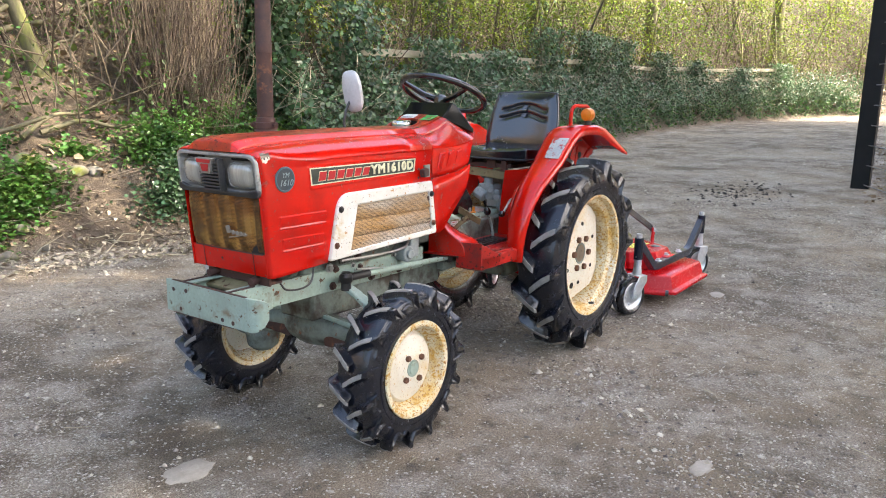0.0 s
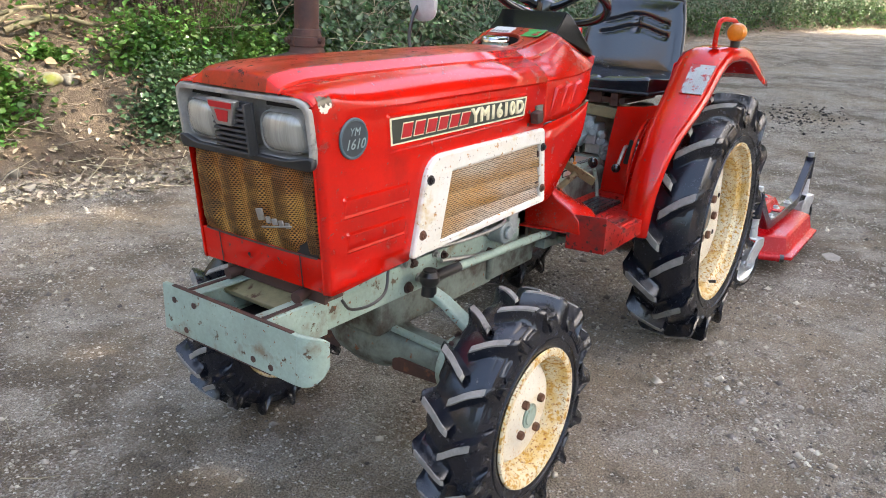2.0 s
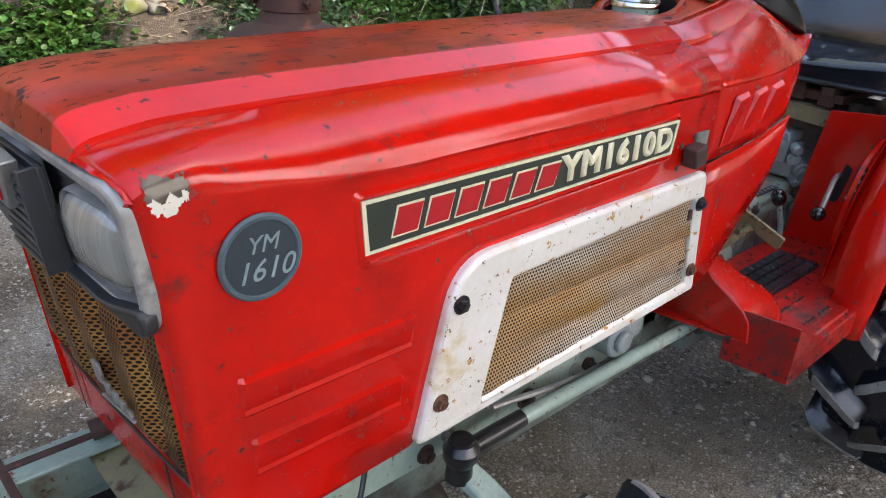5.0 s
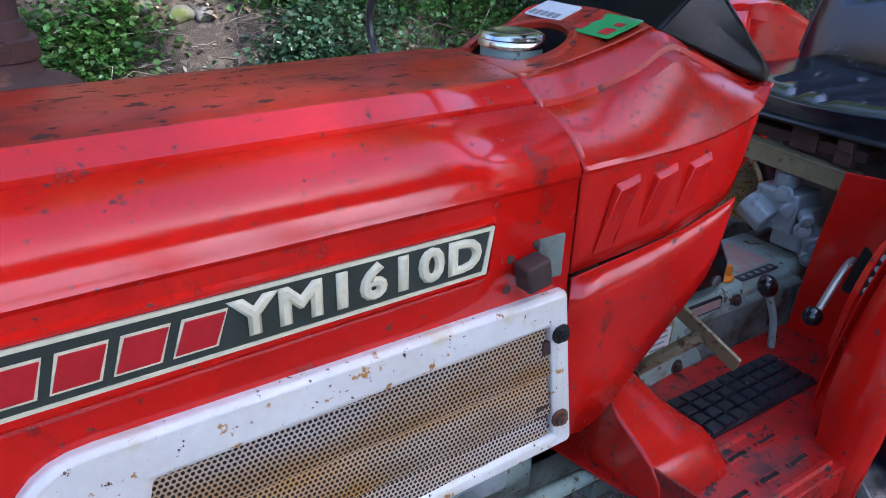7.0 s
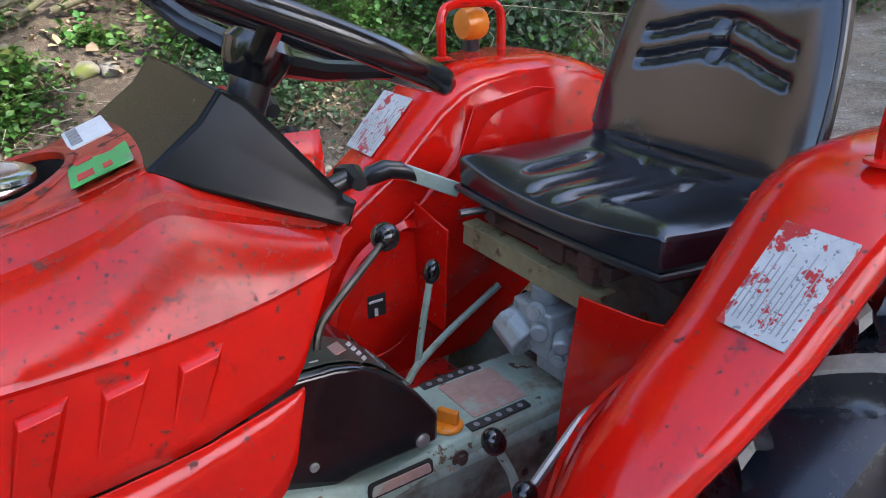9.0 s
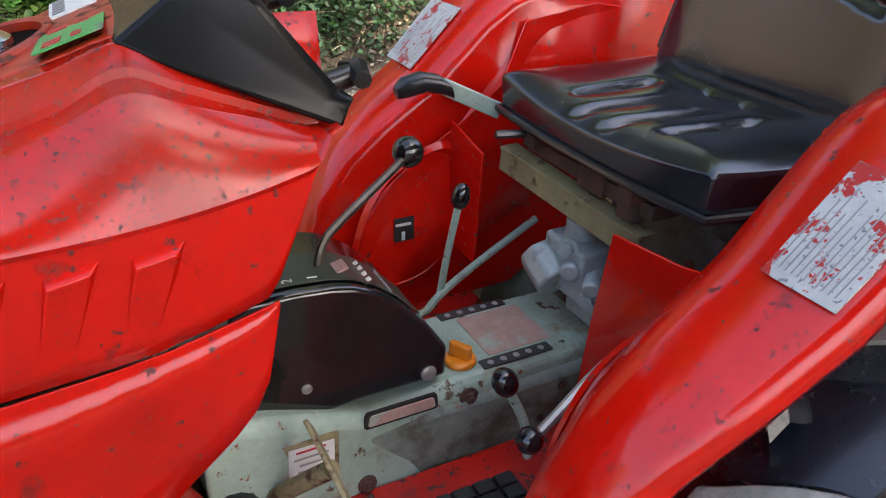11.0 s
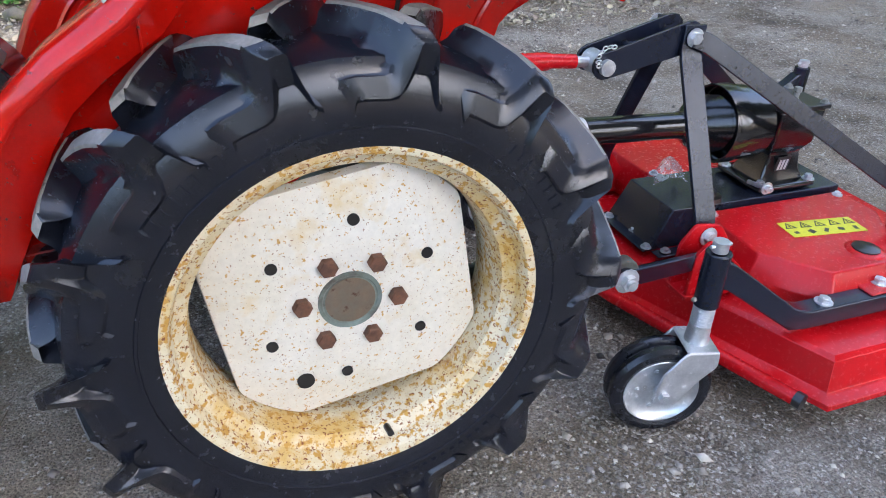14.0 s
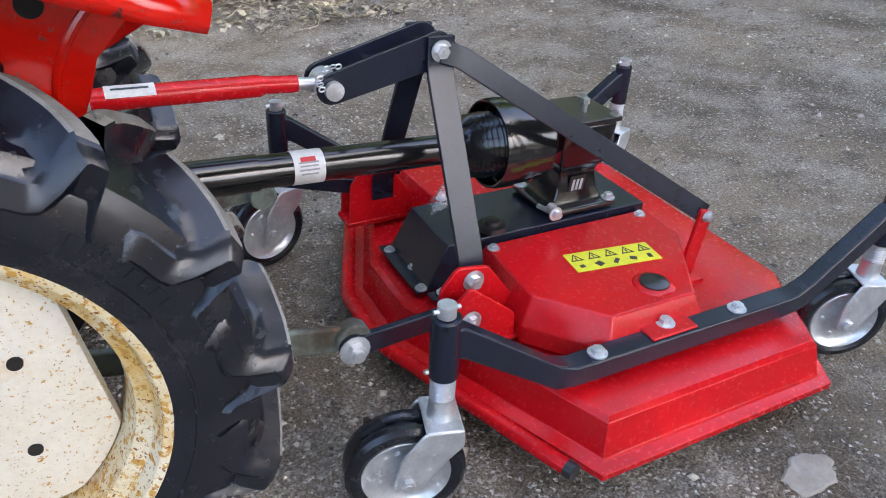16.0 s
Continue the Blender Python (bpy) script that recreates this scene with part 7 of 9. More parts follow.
for s in (1, -1):
    Y = lambda y: (y if s > 0 else 2 * YC + 0.01 - y)
    strap("frame_leg", [(-0.904, Y(0.010), 0.742), (-0.903, Y(0.010), 0.688), (-0.902, Y(0.020), 0.664), (-0.905, Y(0.175), 0.345), (-0.903, Y(0.185), 0.318), (-0.903, Y(0.186), 0.262)], 0.056, 0.010, (0, s, 0.3))
    strap("rear_stay", [(-0.905, Y(0.018), 0.714), (-0.945, Y(0.022), 0.698), (-1.44, Y(0.226), 0.376), (-1.478, Y(0.230), 0.352)], 0.044, 0.008, (0, s, 0.2))
    # red lugs on the deck
    bm = nb()
    plate(bm, rounded([(-0.82, 0.19), (-0.97, 0.19), (-1.02, 0.215), (-0.93, 0.335), (-0.86, 0.345), (-0.825, 0.30)], 0.012), 0.010, side(Y(0.205) - 0.005))
    plate(bm, rounded([(-0.82, 0.19), (-0.97, 0.19), (-0.965, 0.25), (-0.86, 0.335), (-0.825, 0.30)], 0.012), 0.010, side(Y(0.262) - 0.005))
    box(bm, (-0.90, Y(0.235), 0.192), (0.17, 0.075, 0.012))
    lugp = part("hitch_lug", bm, RED_NEW, mower, "red hitch lugs welded to the deck", bevel=0.002)
    bolt(lugp, (-0.895, Y(0.213), 0.312), (0, s, 0), 0.015, 0.012)
    bolt(lugp, (-0.862, Y(0.270), 0.262), (0, s, 0), 0.014, 0.012)
    bm = nb()
    plate(bm, rounded([(-1.43, 0.18), (-1.47, 0.18), (-1.492, 0.36), (-1.455, 0.372)], 0.008), 0.010, side(Y(0.238) - 0.005))
    box(bm, (-1.445, Y(0.225), 0.192), (0.085, 0.085, 0.012))
    post = part("stay_post", bm, RED_NEW, mower, "red stay post", bevel=0.002)
    bolt(post, (-1.473, Y(0.244), 0.352), (0, s, 0), 0.009, 0.008)
    # lower hitch arm
    bm = nb()
    bar(bm, (-0.90, Y(0.235), 0.268), (-0.60, Y(0.318), 0.318), 0.016, 0.040)
    lathe(bm, (-0.60, Y(0.318) - 0.008, 0.318), (0, 1, 0), [(0, 0.024), (0.016, 0.024)], 18)
    part("lower_arm", bm, BLACK_SATIN, mower, "black lower hitch arm", bevel=0.003)
    bm = nb()
    cyl(bm, (-0.60, Y(0.285), 0.318), (-0.60, Y(0.352), 0.318), 0.011, n=14)
    hexbolt(bm, (-0.60, Y(0.328), 0.318), (0, s, 0), 0.018, 0.014)
    part("arm_pin", bm, ZINC, mower)
    # caster beam
    y0 = Y(0.435)
    bm = nb()
    lo = []
    for x, z, w, h in ((-0.715, 0.385, 0.038, 0.062), (-0.745, 0.375, 0.038, 0.062), (-0.945, 0.232, 0.040, 0.056), (-0.985, 0.222, 0.044, 0.046), (-1.02, 0.222, 0.046, 0.046), (-1.53, 0.222, 0.046, 0.046), (-1.57, 0.224, 0.044, 0.046), (-1.61, 0.236, 0.040, 0.056), (-1.80, 0.375, 0.038, 0.062), (-1.83, 0.385, 0.038, 0.062)):
        lo.append([(x, y0 + w / 2, z - h / 2), (x, y0 + w / 2, z + h / 2), (x, y0 - w / 2, z + h / 2), (x, y0 - w / 2, z - h / 2)])
    rings(bm, lo)
    beam = part("caster_beam", bm, BLACK_SATIN, mower, "black square-tube caster beam along the deck", bevel=0.004)
    for x in (-1.045, -1.405):
        bolt(beam, (x, y0, 0.245), (0, 0, 1), 0.013, 0.010)
    bm = nb()
    box(bm, (-1.225, Y(0.418), 0.2475), (0.115, 0.070, 0.006))
    box(bm, (-1.225, Y(0.40), 0.205), (0.115, 0.050, 0.085))
    part("beam_bracket", bm, RED_NEW, deck, bevel=0.003)
    bolt(beam, (-1.225, Y(0.418), 0.250), (0, 0, 1), 0.013, 0.010)
    for cx, wx, turn in ((-0.715, 0.062, -16 * s), (-1.83, 0.035, -24 * s)):
        bm = nb()
        cyl(bm, (cx, y0, 0.308), (cx, y0, 0.428), 0.0255, n=20)
        part("swivel_tube", bm, BLACK_SATIN, beam, bevel=0.002)
        bm = nb()
        lathe(bm, (cx, y0, 0.215), (0, 0, 1), [(0, 0.026), (0.047, 0.022)] + [(0.047 + 0.00325 * k, 0.0225 if k % 2 else 0.0185) for k in range(15)], 18)
        part("swivel_spring", bm, ZINC, beam, "zinc spring and collar")
        bm = nb()
        cyl(bm, (cx, y0, 0.43), (cx, y0, 0.452), 0.016, n=16)
        cyl(bm, (cx - 0.024, y0, 0.442), (cx + 0.024, y0, 0.442), 0.004, n=8)
        part("swivel_pin", bm, ZINC, beam, "zinc swivel pin")
        bm = nb()
        hw = Vector((cx + wx, y0, 0.108))
        rm = Matrix.Translation((cx, y0, 0)) @ Matrix.Rotation(radians(turn), 4, "Z") @ Matrix.Translation((-cx, -y0, 0))
        prof = [(cx - 0.034, 0.220), (cx + 0.034, 0.220), (cx + wx * 0.6 + 0.036, 0.165), (cx + wx + 0.026, 0.092), (cx + wx - 0.024, 0.086), (cx + wx * 0.5 - 0.036, 0.150), (cx - 0.036, 0.185)]
        for sy in (1, -1):
            plate(bm, rounded(prof, 0.008, 2), 0.006, side(y0 + sy * 0.044 - 0.003))
        box(bm, (cx + 0.000, y0, 0.2185), (0.066, 0.094, 0.006))
        bm.transform(rm)
        fork = part("caster_fork", bm, ZINC, mower, "galvanised caster fork", bevel=0.003)
        bm = nb()
        lathe(bm, hw, (0, 1, 0), [(-0.030, 0.080), (-0.034, 0.088), (-0.032, 0.100), (-0.024, 0.108), (-0.014, 0.109), (-0.008, 0.106), (-0.004, 0.097), (0.004, 0.097), (0.008, 0.106), (0.014, 0.109), (0.024, 0.108), (0.032, 0.100), (0.034, 0.088), (0.030, 0.080)], 40, False)
        bm.transform(rm)
        cw = part("caster_wheel", bm, RUBBER, mower, "black ribbed rubber caster wheel with a zinc rim", angle=30)
        bm = nb()
        for sy in (1, -1):
            lathe(bm, hw, (0, sy, 0), [(0.0, 0.080), (0.029, 0.082), (0.031, 0.078), (0.024, 0.072), (0.016, 0.056), (0.016, 0.042), (0.022, 0.026), (0.024, 0.016), (0.036, 0.015), (0.037, 0.002)], 32)
        bm.transform(rm)
        rim = part("caster_rim", bm, ZINC, cw)
        for sy in (1, -1):
            for k in range(5):
                a = 2 * math.pi * k / 5
                bm = nb()
                hexbolt(bm, hw + Vector((0.047 * math.cos(a), sy * 0.015, 0.047 * math.sin(a))), (0, sy, 0), 0.006, 0.005, False)
                bm.transform(rm)
                part("rim_bolt", bm, ZINC, rim)
            bm = nb()
            hexbolt(bm, hw + Vector((0, sy * 0.043, 0)), (0, sy, 0), 0.013, 0.012)
            bm.transform(rm)
            part("axle_bolt", bm, ZINC, rim)
        rv = nb()
        hexbolt(rv, (cx + 0.027, y0, 0.325), (1, 0, 0), 0.005, 0.006, False)
        part("grease_nipple", rv, STEEL, beam)
# crumpled clear bag tied to the channel
bm = nb()
rb = random.Random(7)
g = [[bm.verts.new((-1.04 + 0.020 * i + rb.uniform(-0.006, 0.006), YC - 0.06 + 0.012 * j + rb.uniform(-0.006, 0.006), 0.298 + 0.075 * math.exp(-((i - 2.5) / 2.2) ** 2 - ((j - 2) / 2.0) ** 2) + rb.uniform(0, 0.012))) for j in range(5)] for i in range(6)]
for i in range(5):
    for j in range(4):
        bm.faces.new((g[i][j], g[i + 1][j], g[i + 1][j + 1], g[i][j + 1]))
part("plastic_bag", bm, FILM, mower, "crumpled clear plastic bag", angle=15)


# ---------------------------------------------------------------- ground: track, bank and hillside in one sheet
EDGE_L = [(14, -4.1), (3, -3.6), (0.8, -3.45), (-0.4, -3.2), (-5, -3.6), (-14.3, -4.8), (-20, -4.5), (-24, -3.2), (-27, -1), (-32, 6), (-42, 20)]
EDGE_R = [(14, 5.2), (2, 3.9), (-3, 2.3), (-6, 1.25), (-9, 0.75), (-14, 0.45), (-19, 1.0), (-22, 3.0), (-27, 10), (-36, 22)]


def signed(px, py, line, sign):
    """Distance of points from a line, positive on its outer side."""
    best = np.full(px.shape, 1e9)
    out = np.zeros(px.shape)
    for (ax_, ay), (bx, by) in zip(line, line[1:]):
        dx, dy = bx - ax_, by - ay
        t = np.clip(((px - ax_) * dx + (py - ay) * dy) / (dx * dx + dy * dy), 0, 1)
        d = np.hypot(px - ax_ - t * dx, py - ay - t * dy)
        cr = dx * (py - ay) - dy * (px - ax_)
        near = d < best
        best = np.where(near, d, best)
        out = np.where(near, np.where(cr * sign > 0, d, -d), out)
    return out


def wob(px, py, s, seed=0.0):
    """Cheap smooth unevenness, about -1 to 1."""
    return (np.sin(px * s * 1.7 + 1.3 + seed) * np.cos(py * s * 1.3 - 0.7 + seed) + 0.6 * np.sin(px * s * 3.1 - py * s * 2.3 + seed * 2) + 0.4 * np.cos(px * s * 5.9 + py * s * 6.7 + 0.4)) / 2


def ground_z(px, py):
    px, py = np.asarray(px, float), np.asarray(py, float)
    base = 0.033 * np.clip(-2 - px, 0, 45)
    dl = signed(px, py, EDGE_L, 1)
    dr = signed(px, py, EDGE_R, -1)
    near = np.interp(dl, [0, 0.08, 0.25, 0.45, 1.2, 3, 8, 25, 60], [0, 0.03, 0.24, 0.52, 0.86, 2.3, 5.6, 15, 30])
    far = np.interp(dl, [0, 0.2, 0.6, 1.2, 2.5, 5, 12, 25, 60], [0, 0.10, 0.42, 0.62, 0.9, 2.6, 7.0, 15, 30])
    w = np.clip((px + 3.0) / 2.0, 0, 1)
    bank = near * w + far * (1 - w)
    bank = bank + np.where(dl > 0.1, 0.10 * np.clip(dl, 0, 1) * wob(px, py, 1.9), 0)
    right = np.interp(dr, [0, 0.4, 2, 6, 20, 60], [0, 0.06, 0.15, 0.5, 2.5, 9])
    rut = 0.006 * wob(px, py, 0.9, 2.0)
    off = np.clip(np.hypot(px + 0.2, py) - 2.2, 0, 1)
    return base + bank + right + rut * off


def sheet(name, xs, ys, material):
    X, Y = np.meshgrid(xs, ys, indexing="ij")
    Z = ground_z(X, Y)
    nx, ny = X.shape
    me = bpy.data.meshes.new(name)
    v = np.stack([X, Y, Z], -1).reshape(-1, 3)
    i = np.arange((nx - 1) * (ny - 1))
    a = (i // (ny - 1)) * ny + i % (ny - 1)
    f = np.stack([a, a + ny, a + ny + 1, a + 1], -1)
    mesh_from(me, v, f)
    at = me.attributes.new("soil", "FLOAT", "POINT")
    dl, dr = signed(X, Y, EDGE_L, 1), signed(X, Y, EDGE_R, -1)
    soil = np.clip(np.maximum(dl + 0.12 * wob(X, Y, 2.5), dr + 0.25 * wob(X, Y, 1.5)) / 0.25 + 0.5, 0, 1)
    at.data.foreach_set("value", soil.reshape(-1).astype(np.float32))
    me.materials.append(material)
    me.polygons.foreach_set("use_smooth", [True] * len(me.polygons))
    return new(name, me)


def mesh_from(me, v, f):
    """Fills a mesh from arrays of places and of equal-sided faces."""
    k = f.shape[1]
    me.vertices.add(len(v))
    me.vertices.foreach_set("co", np.ascontiguousarray(v, np.float32).reshape(-1))
    me.loops.add(f.size)
    me.loops.foreach_set("vertex_index", np.ascontiguousarray(f, np.int32).reshape(-1))
    me.polygons.add(len(f))
    me.polygons.foreach_set("loop_start", np.arange(0, f.size, k, dtype=np.int32))
    me.update(calc_edges=True)


def ground_material():
    m = bpy.data.materials.new("track_and_soil")
    m.use_nodes = True
    nt, N = m.node_tree, m.node_tree.nodes
    L = nt.links.new
    p = N["Principled BSDF"]
    tc = N.new("ShaderNodeTexCoord")

    def nz(s, d=6.0, r=0.65):
        n = N.new("ShaderNodeTexNoise")
        n.inputs["Scale"].default_value, n.inputs["Detail"].default_value, n.inputs["Roughness"].default_value = s, d, r
        L(tc.outputs["Object"], n.inputs["Vector"])
        return n.outputs["Fac"]

    def rng(src, a, b, lo=0.0, hi=1.0):
        n = N.new("ShaderNodeMapRange")
        for k, v in zip(("From Min", "From Max", "To Min", "To Max"), (a, b, lo, hi)):
            n.inputs[k].default_value = v
        L(src, n.inputs["Value"])
        return n.outputs[0]

    def mix(fac, a, b):
        n = N.new("ShaderNodeMix")
        n.data_type = "RGBA"
        L(fac, n.inputs[0])
        for sock, v in ((n.inputs[6], a), (n.inputs[7], b)):
            if isinstance(v, tuple):
                sock.default_value = (*v, 1)
            else:
                L(v, sock)
        return n.outputs[2]
    v1 = N.new("ShaderNodeTexVoronoi")
    v1.inputs["Scale"].default_value = 150
    L(tc.outputs["Object"], v1.inputs["Vector"])
    v2 = N.new("ShaderNodeTexVoronoi")
    v2.inputs["Scale"].default_value = 135
    L(tc.outputs["Object"], v2.inputs["Vector"])
    sep = N.new("ShaderNodeSeparateColor")
    L(v1.outputs["Color"], sep.inputs[0])
    sep2 = N.new("ShaderNodeSeparateColor")
    L(v2.outputs["Color"], sep2.inputs[0])
    broad = rng(nz(0.7), 0.40, 0.58)
    col = mix(broad, (0.335, 0.268, 0.190), (0.135, 0.103, 0.069))
    col = mix(rng(nz(2.6), 0.45, 0.70), col, (0.40, 0.350, 0.290))
    col = mix(rng(nz(11.0, 7.0, 0.75), 0.52, 0.66, 0.0, 0.75), col, (0.085, 0.070, 0.054))
    # small stones: some cells pale, fewer of them where the mud is smooth
    patch = rng(nz(1.3), 0.40, 0.60)
    pick = N.new("ShaderNodeMath")
    pick.operation = "MULTIPLY"
    L(rng(sep.outputs[0], 0.66, 0.72), pick.inputs[0])
    L(patch, pick.inputs[1])
    col = mix(rng(pick.outputs[0], 0.0, 1.0, 0.0, 0.42), col, (0.58, 0.54, 0.48))
    col = mix(rng(sep2.outputs[1], 0.945, 0.95, 0.0, 0.8), col, (0.62, 0.58, 0.52))
    grit = rng(nz(170, 5.0, 0.9), 0.38, 0.62, 0.25, 1.65)
    gm = N.new("ShaderNodeMix")
    gm.data_type, gm.blend_type = "RGBA", "MULTIPLY"
    gm.inputs[0].default_value = 1.0
    L(col, gm.inputs[6])
    L(grit, gm.inputs[7])
    col = gm.outputs[2]
    earth = mix(rng(nz(3.0), 0.35, 0.65), (0.135, 0.100, 0.068), (0.080, 0.058, 0.040))
    earth = mix(rng(nz(24), 0.50, 0.70), earth, (0.24, 0.185, 0.12))
    at = N.new("ShaderNodeAttribute")
    at.attribute_name = "soil"
    col = mix(at.outputs["Fac"], col, earth)
    L(col, p.inputs["Base Color"])
    p.inputs["Roughness"].default_value = 0.82
    hgt = N.new("ShaderNodeMath")
    hgt.operation = "MULTIPLY_ADD"
    L(v1.outputs["Distance"], hgt.inputs[0])
    hgt.inputs[1].default_value = -0.6
    L(nz(60, 5.0, 0.75), hgt.inputs[2])
    b = N.new("ShaderNodeBump")
    b.inputs["Strength"].default_value, b.inputs["Distance"].default_value = 1.0, 0.020
    L(hgt.outputs[0], b.inputs["Height"])
    L(b.outputs[0], p.inputs["Normal"])
    return m


xs = np.concatenate([np.linspace(-220, -45, 14)[:-1], np.linspace(-45, -8, 110)[:-1], np.linspace(-8, 6, 150)[:-1], np.linspace(6, 60, 20)])
ys = np.concatenate([np.linspace(-160, -20, 12)[:-1], np.linspace(-20, -7, 36)[:-1], np.linspace(-7, 3, 150)[:-1], np.linspace(3, 20, 34)[:-1], np.linspace(20, 160, 12)])
tagged(sheet("ground", xs, ys, ground_material()), "grey stony dirt track below a steep earth bank", "ground", "", "structure")

rg = np.random.default_rng(11)


def frames(n, up, rg, out=0.0):
    """n random leaf frames; up, out: how far the normals lean to the sky and towards the track (0 to 1)."""
    nr = rg.normal(size=(n, 3))
    nr[:, 2] = np.abs(nr[:, 2]) + up * 2.0
    nr[:, 1] += out * 2.0
    nr /= np.linalg.norm(nr, axis=1)[:, None]
    t = rg.normal(size=(n, 3))
    t -= nr * np.sum(t * nr, 1)[:, None]
    t /= np.linalg.norm(t, axis=1)[:, None]
    return nr, t, np.cross(nr, t)


def leaves(name, pos, size, material, label, category, up=0.4, broad=0.42, droop=0.12, kind="stuff", out=0.0):
    """Many folded leaves of six triangles' outline in one mesh."""
    n = len(pos)
    nr, t, b = frames(n, up, rg, out)
    s = np.broadcast_to(np.asarray(size, float), (n,))[:, None]
    v = np.stack([pos, pos + t * s * 0.35 + b * s * broad + nr * s * droop * 0.6, pos + t * s * 0.75 + b * s * broad * 0.6 + nr * s * droop * 0.2, pos + t * s - nr * s * droop, pos + t * s * 0.75 - b * s * broad * 0.6 + nr * s * droop * 0.2, pos + t * s * 0.35 - b * s * broad + nr * s * droop * 0.6], 1).reshape(-1, 3)
    i = np.arange(n)[:, None] * 6
    f = np.concatenate([i + np.array([0, 1, 2, 3]), i + np.array([0, 3, 4, 5])], 0)
    me = bpy.data.meshes.new(name)
    mesh_from(me, v, f)
    me.materials.append(material)
    return tagged(new(name, me), label, category, "", kind)


def twigs(name, a, b, r, material, label, category, bend=0.15, kind="stuff"):
    """Three-sided tapering twigs from a to b, bent in the middle."""
    n = len(a)
    L_ = np.linalg.norm(b - a, axis=1)[:, None]
    m = (a + b) / 2 + rg.normal(size=(n, 3)) * L_ * bend
    d = (b - a) / np.maximum(L_, 1e-6)
    s = np.cross(d, rg.normal(size=(n, 3)))
    s /= np.maximum(np.linalg.norm(s, axis=1)[:, None], 1e-6)
    u = np.cross(d, s)
    r = np.broadcast_to(np.asarray(r, float), (n,))[:, None]
    vs = []
    for c, k in ((a, 1.0), (m, 0.75), (b, 0.30)):
        for ang in (0, 2.094, 4.189):
            vs.append(c + (s * math.cos(ang) + u * math.sin(ang)) * r * k)
    v = np.stack(vs, 1).reshape(-1, 3)
    i = np.arange(n)[:, None] * 9
    f = np.concatenate([i + np.array([j, (j + 1) % 3, 3 + (j + 1) % 3, 3 + j]) + 3 * k * 1 for k in (0, 1) for j in range(3)], 0)
    me = bpy.data.meshes.new(name)
    mesh_from(me, v, f)
    me.materials.append(material)
    me.polygons.foreach_set("use_smooth", [True] * len(me.polygons))
    return tagged(new(name, me), label, category, "", kind)


def leaf_mat(name, c1, c2, scale=1.2, rough=0.45):
    m = mat(name, c1, c2, rough, 0, scale, 40, 0.0, 0, (), 0.2, island=0.45)
    p = m.node_tree.nodes["Principled BSDF"]
    tr = m.node_tree.nodes.new("ShaderNodeBsdfTranslucent")
    mx = m.node_tree.nodes.new("ShaderNodeMixShader")
    mx.inputs[0].default_value = 0.35
    m.node_tree.links.new(p.inputs["Base Color"].links[0].from_socket, tr.inputs["Color"])
    m.node_tree.links.new(p.outputs[0], mx.inputs[1])
    m.node_tree.links.new(tr.outputs[0], mx.inputs[2])
    m.node_tree.links.new(mx.outputs[0], m.node_tree.nodes["Material Output"].inputs["Surface"])
    return m


IVY = leaf_mat("ivy_leaf", (0.046, 0.105, 0.050), (0.090, 0.160, 0.070), 1.5, 0.30)
FRESH = leaf_mat("fresh_green_leaf", (0.058, 0.155, 0.030), (0.115, 0.235, 0.045), 2.5, 0.42)
SPRING = leaf_mat("yellow_green_leaf", (0.300, 0.370, 0.030), (0.120, 0.210, 0.026), 0.9, 0.5)
OLIVE = leaf_mat("olive_leaf", (0.130, 0.165, 0.040), (0.080, 0.115, 0.034), 0.8, 0.6)
DEAD = mat("dead_leaf", (0.36, 0.27, 0.16), (0.22, 0.145, 0.085), 0.8, 0, 2, 60, 0, 0, (), 0.3, island=0.5)
STRAW = mat("pale_straw", (0.44, 0.385, 0.29), (0.30, 0.25, 0.165), 0.8, 0, 2, 60, 0, 0, (), 0.3, island=0.4)
TWIG = mat("brown_twig", (0.105, 0.074, 0.050), (0.17, 0.13, 0.09), 0.8, 0, 3, 60, 0, 0, (), 0.3, island=0.5)
BARK = mat("mossy_bark", (0.16, 0.135, 0.085), (0.11, 0.10, 0.055), 0.85, 0, 6, 50, 0.6, 0, [((0.16, 0.17, 0.05), 5, 0.52, 0.12, 0.9)], 0.4, (1, 1, 0.35), depth=0.01)
WOOD = mat("weathered_fence_wood", (0.36, 0.33, 0.24), (0.27, 0.25, 0.18), 0.8, 0, 5, 70, 0.3, 0, [((0.16, 0.18, 0.08), 6, 0.58, 0.12, 0.9)], 0.3, (0.2, 1, 1))
STONE = mat("pale_track_stone", (0.54, 0.49, 0.42), (0.24, 0.205, 0.16), 0.8, 0, 30, 120, 0.3, 0, (), 0.3, island=0.75)
MOSSY = mat("mossy_rock", (0.22, 0.20, 0.16), (0.15, 0.13, 0.10), 0.85, 0, 6, 60, 0.5, 0, [((0.15, 0.17, 0.03), 4, 0.50, 0.12, 0.9)], 0.4, depth=0.01)
SHED = mat("dark_painted_steel", (0.009, 0.010, 0.011), (0.015, 0.015, 0.016), 0.6, 0, 3, 60, 0.1, spec=0.2)
WIRE = mat("galvanised_wire", (0.30, 0.31, 0.31), (0.22, 0.22, 0.22), 0.5, 0.6)


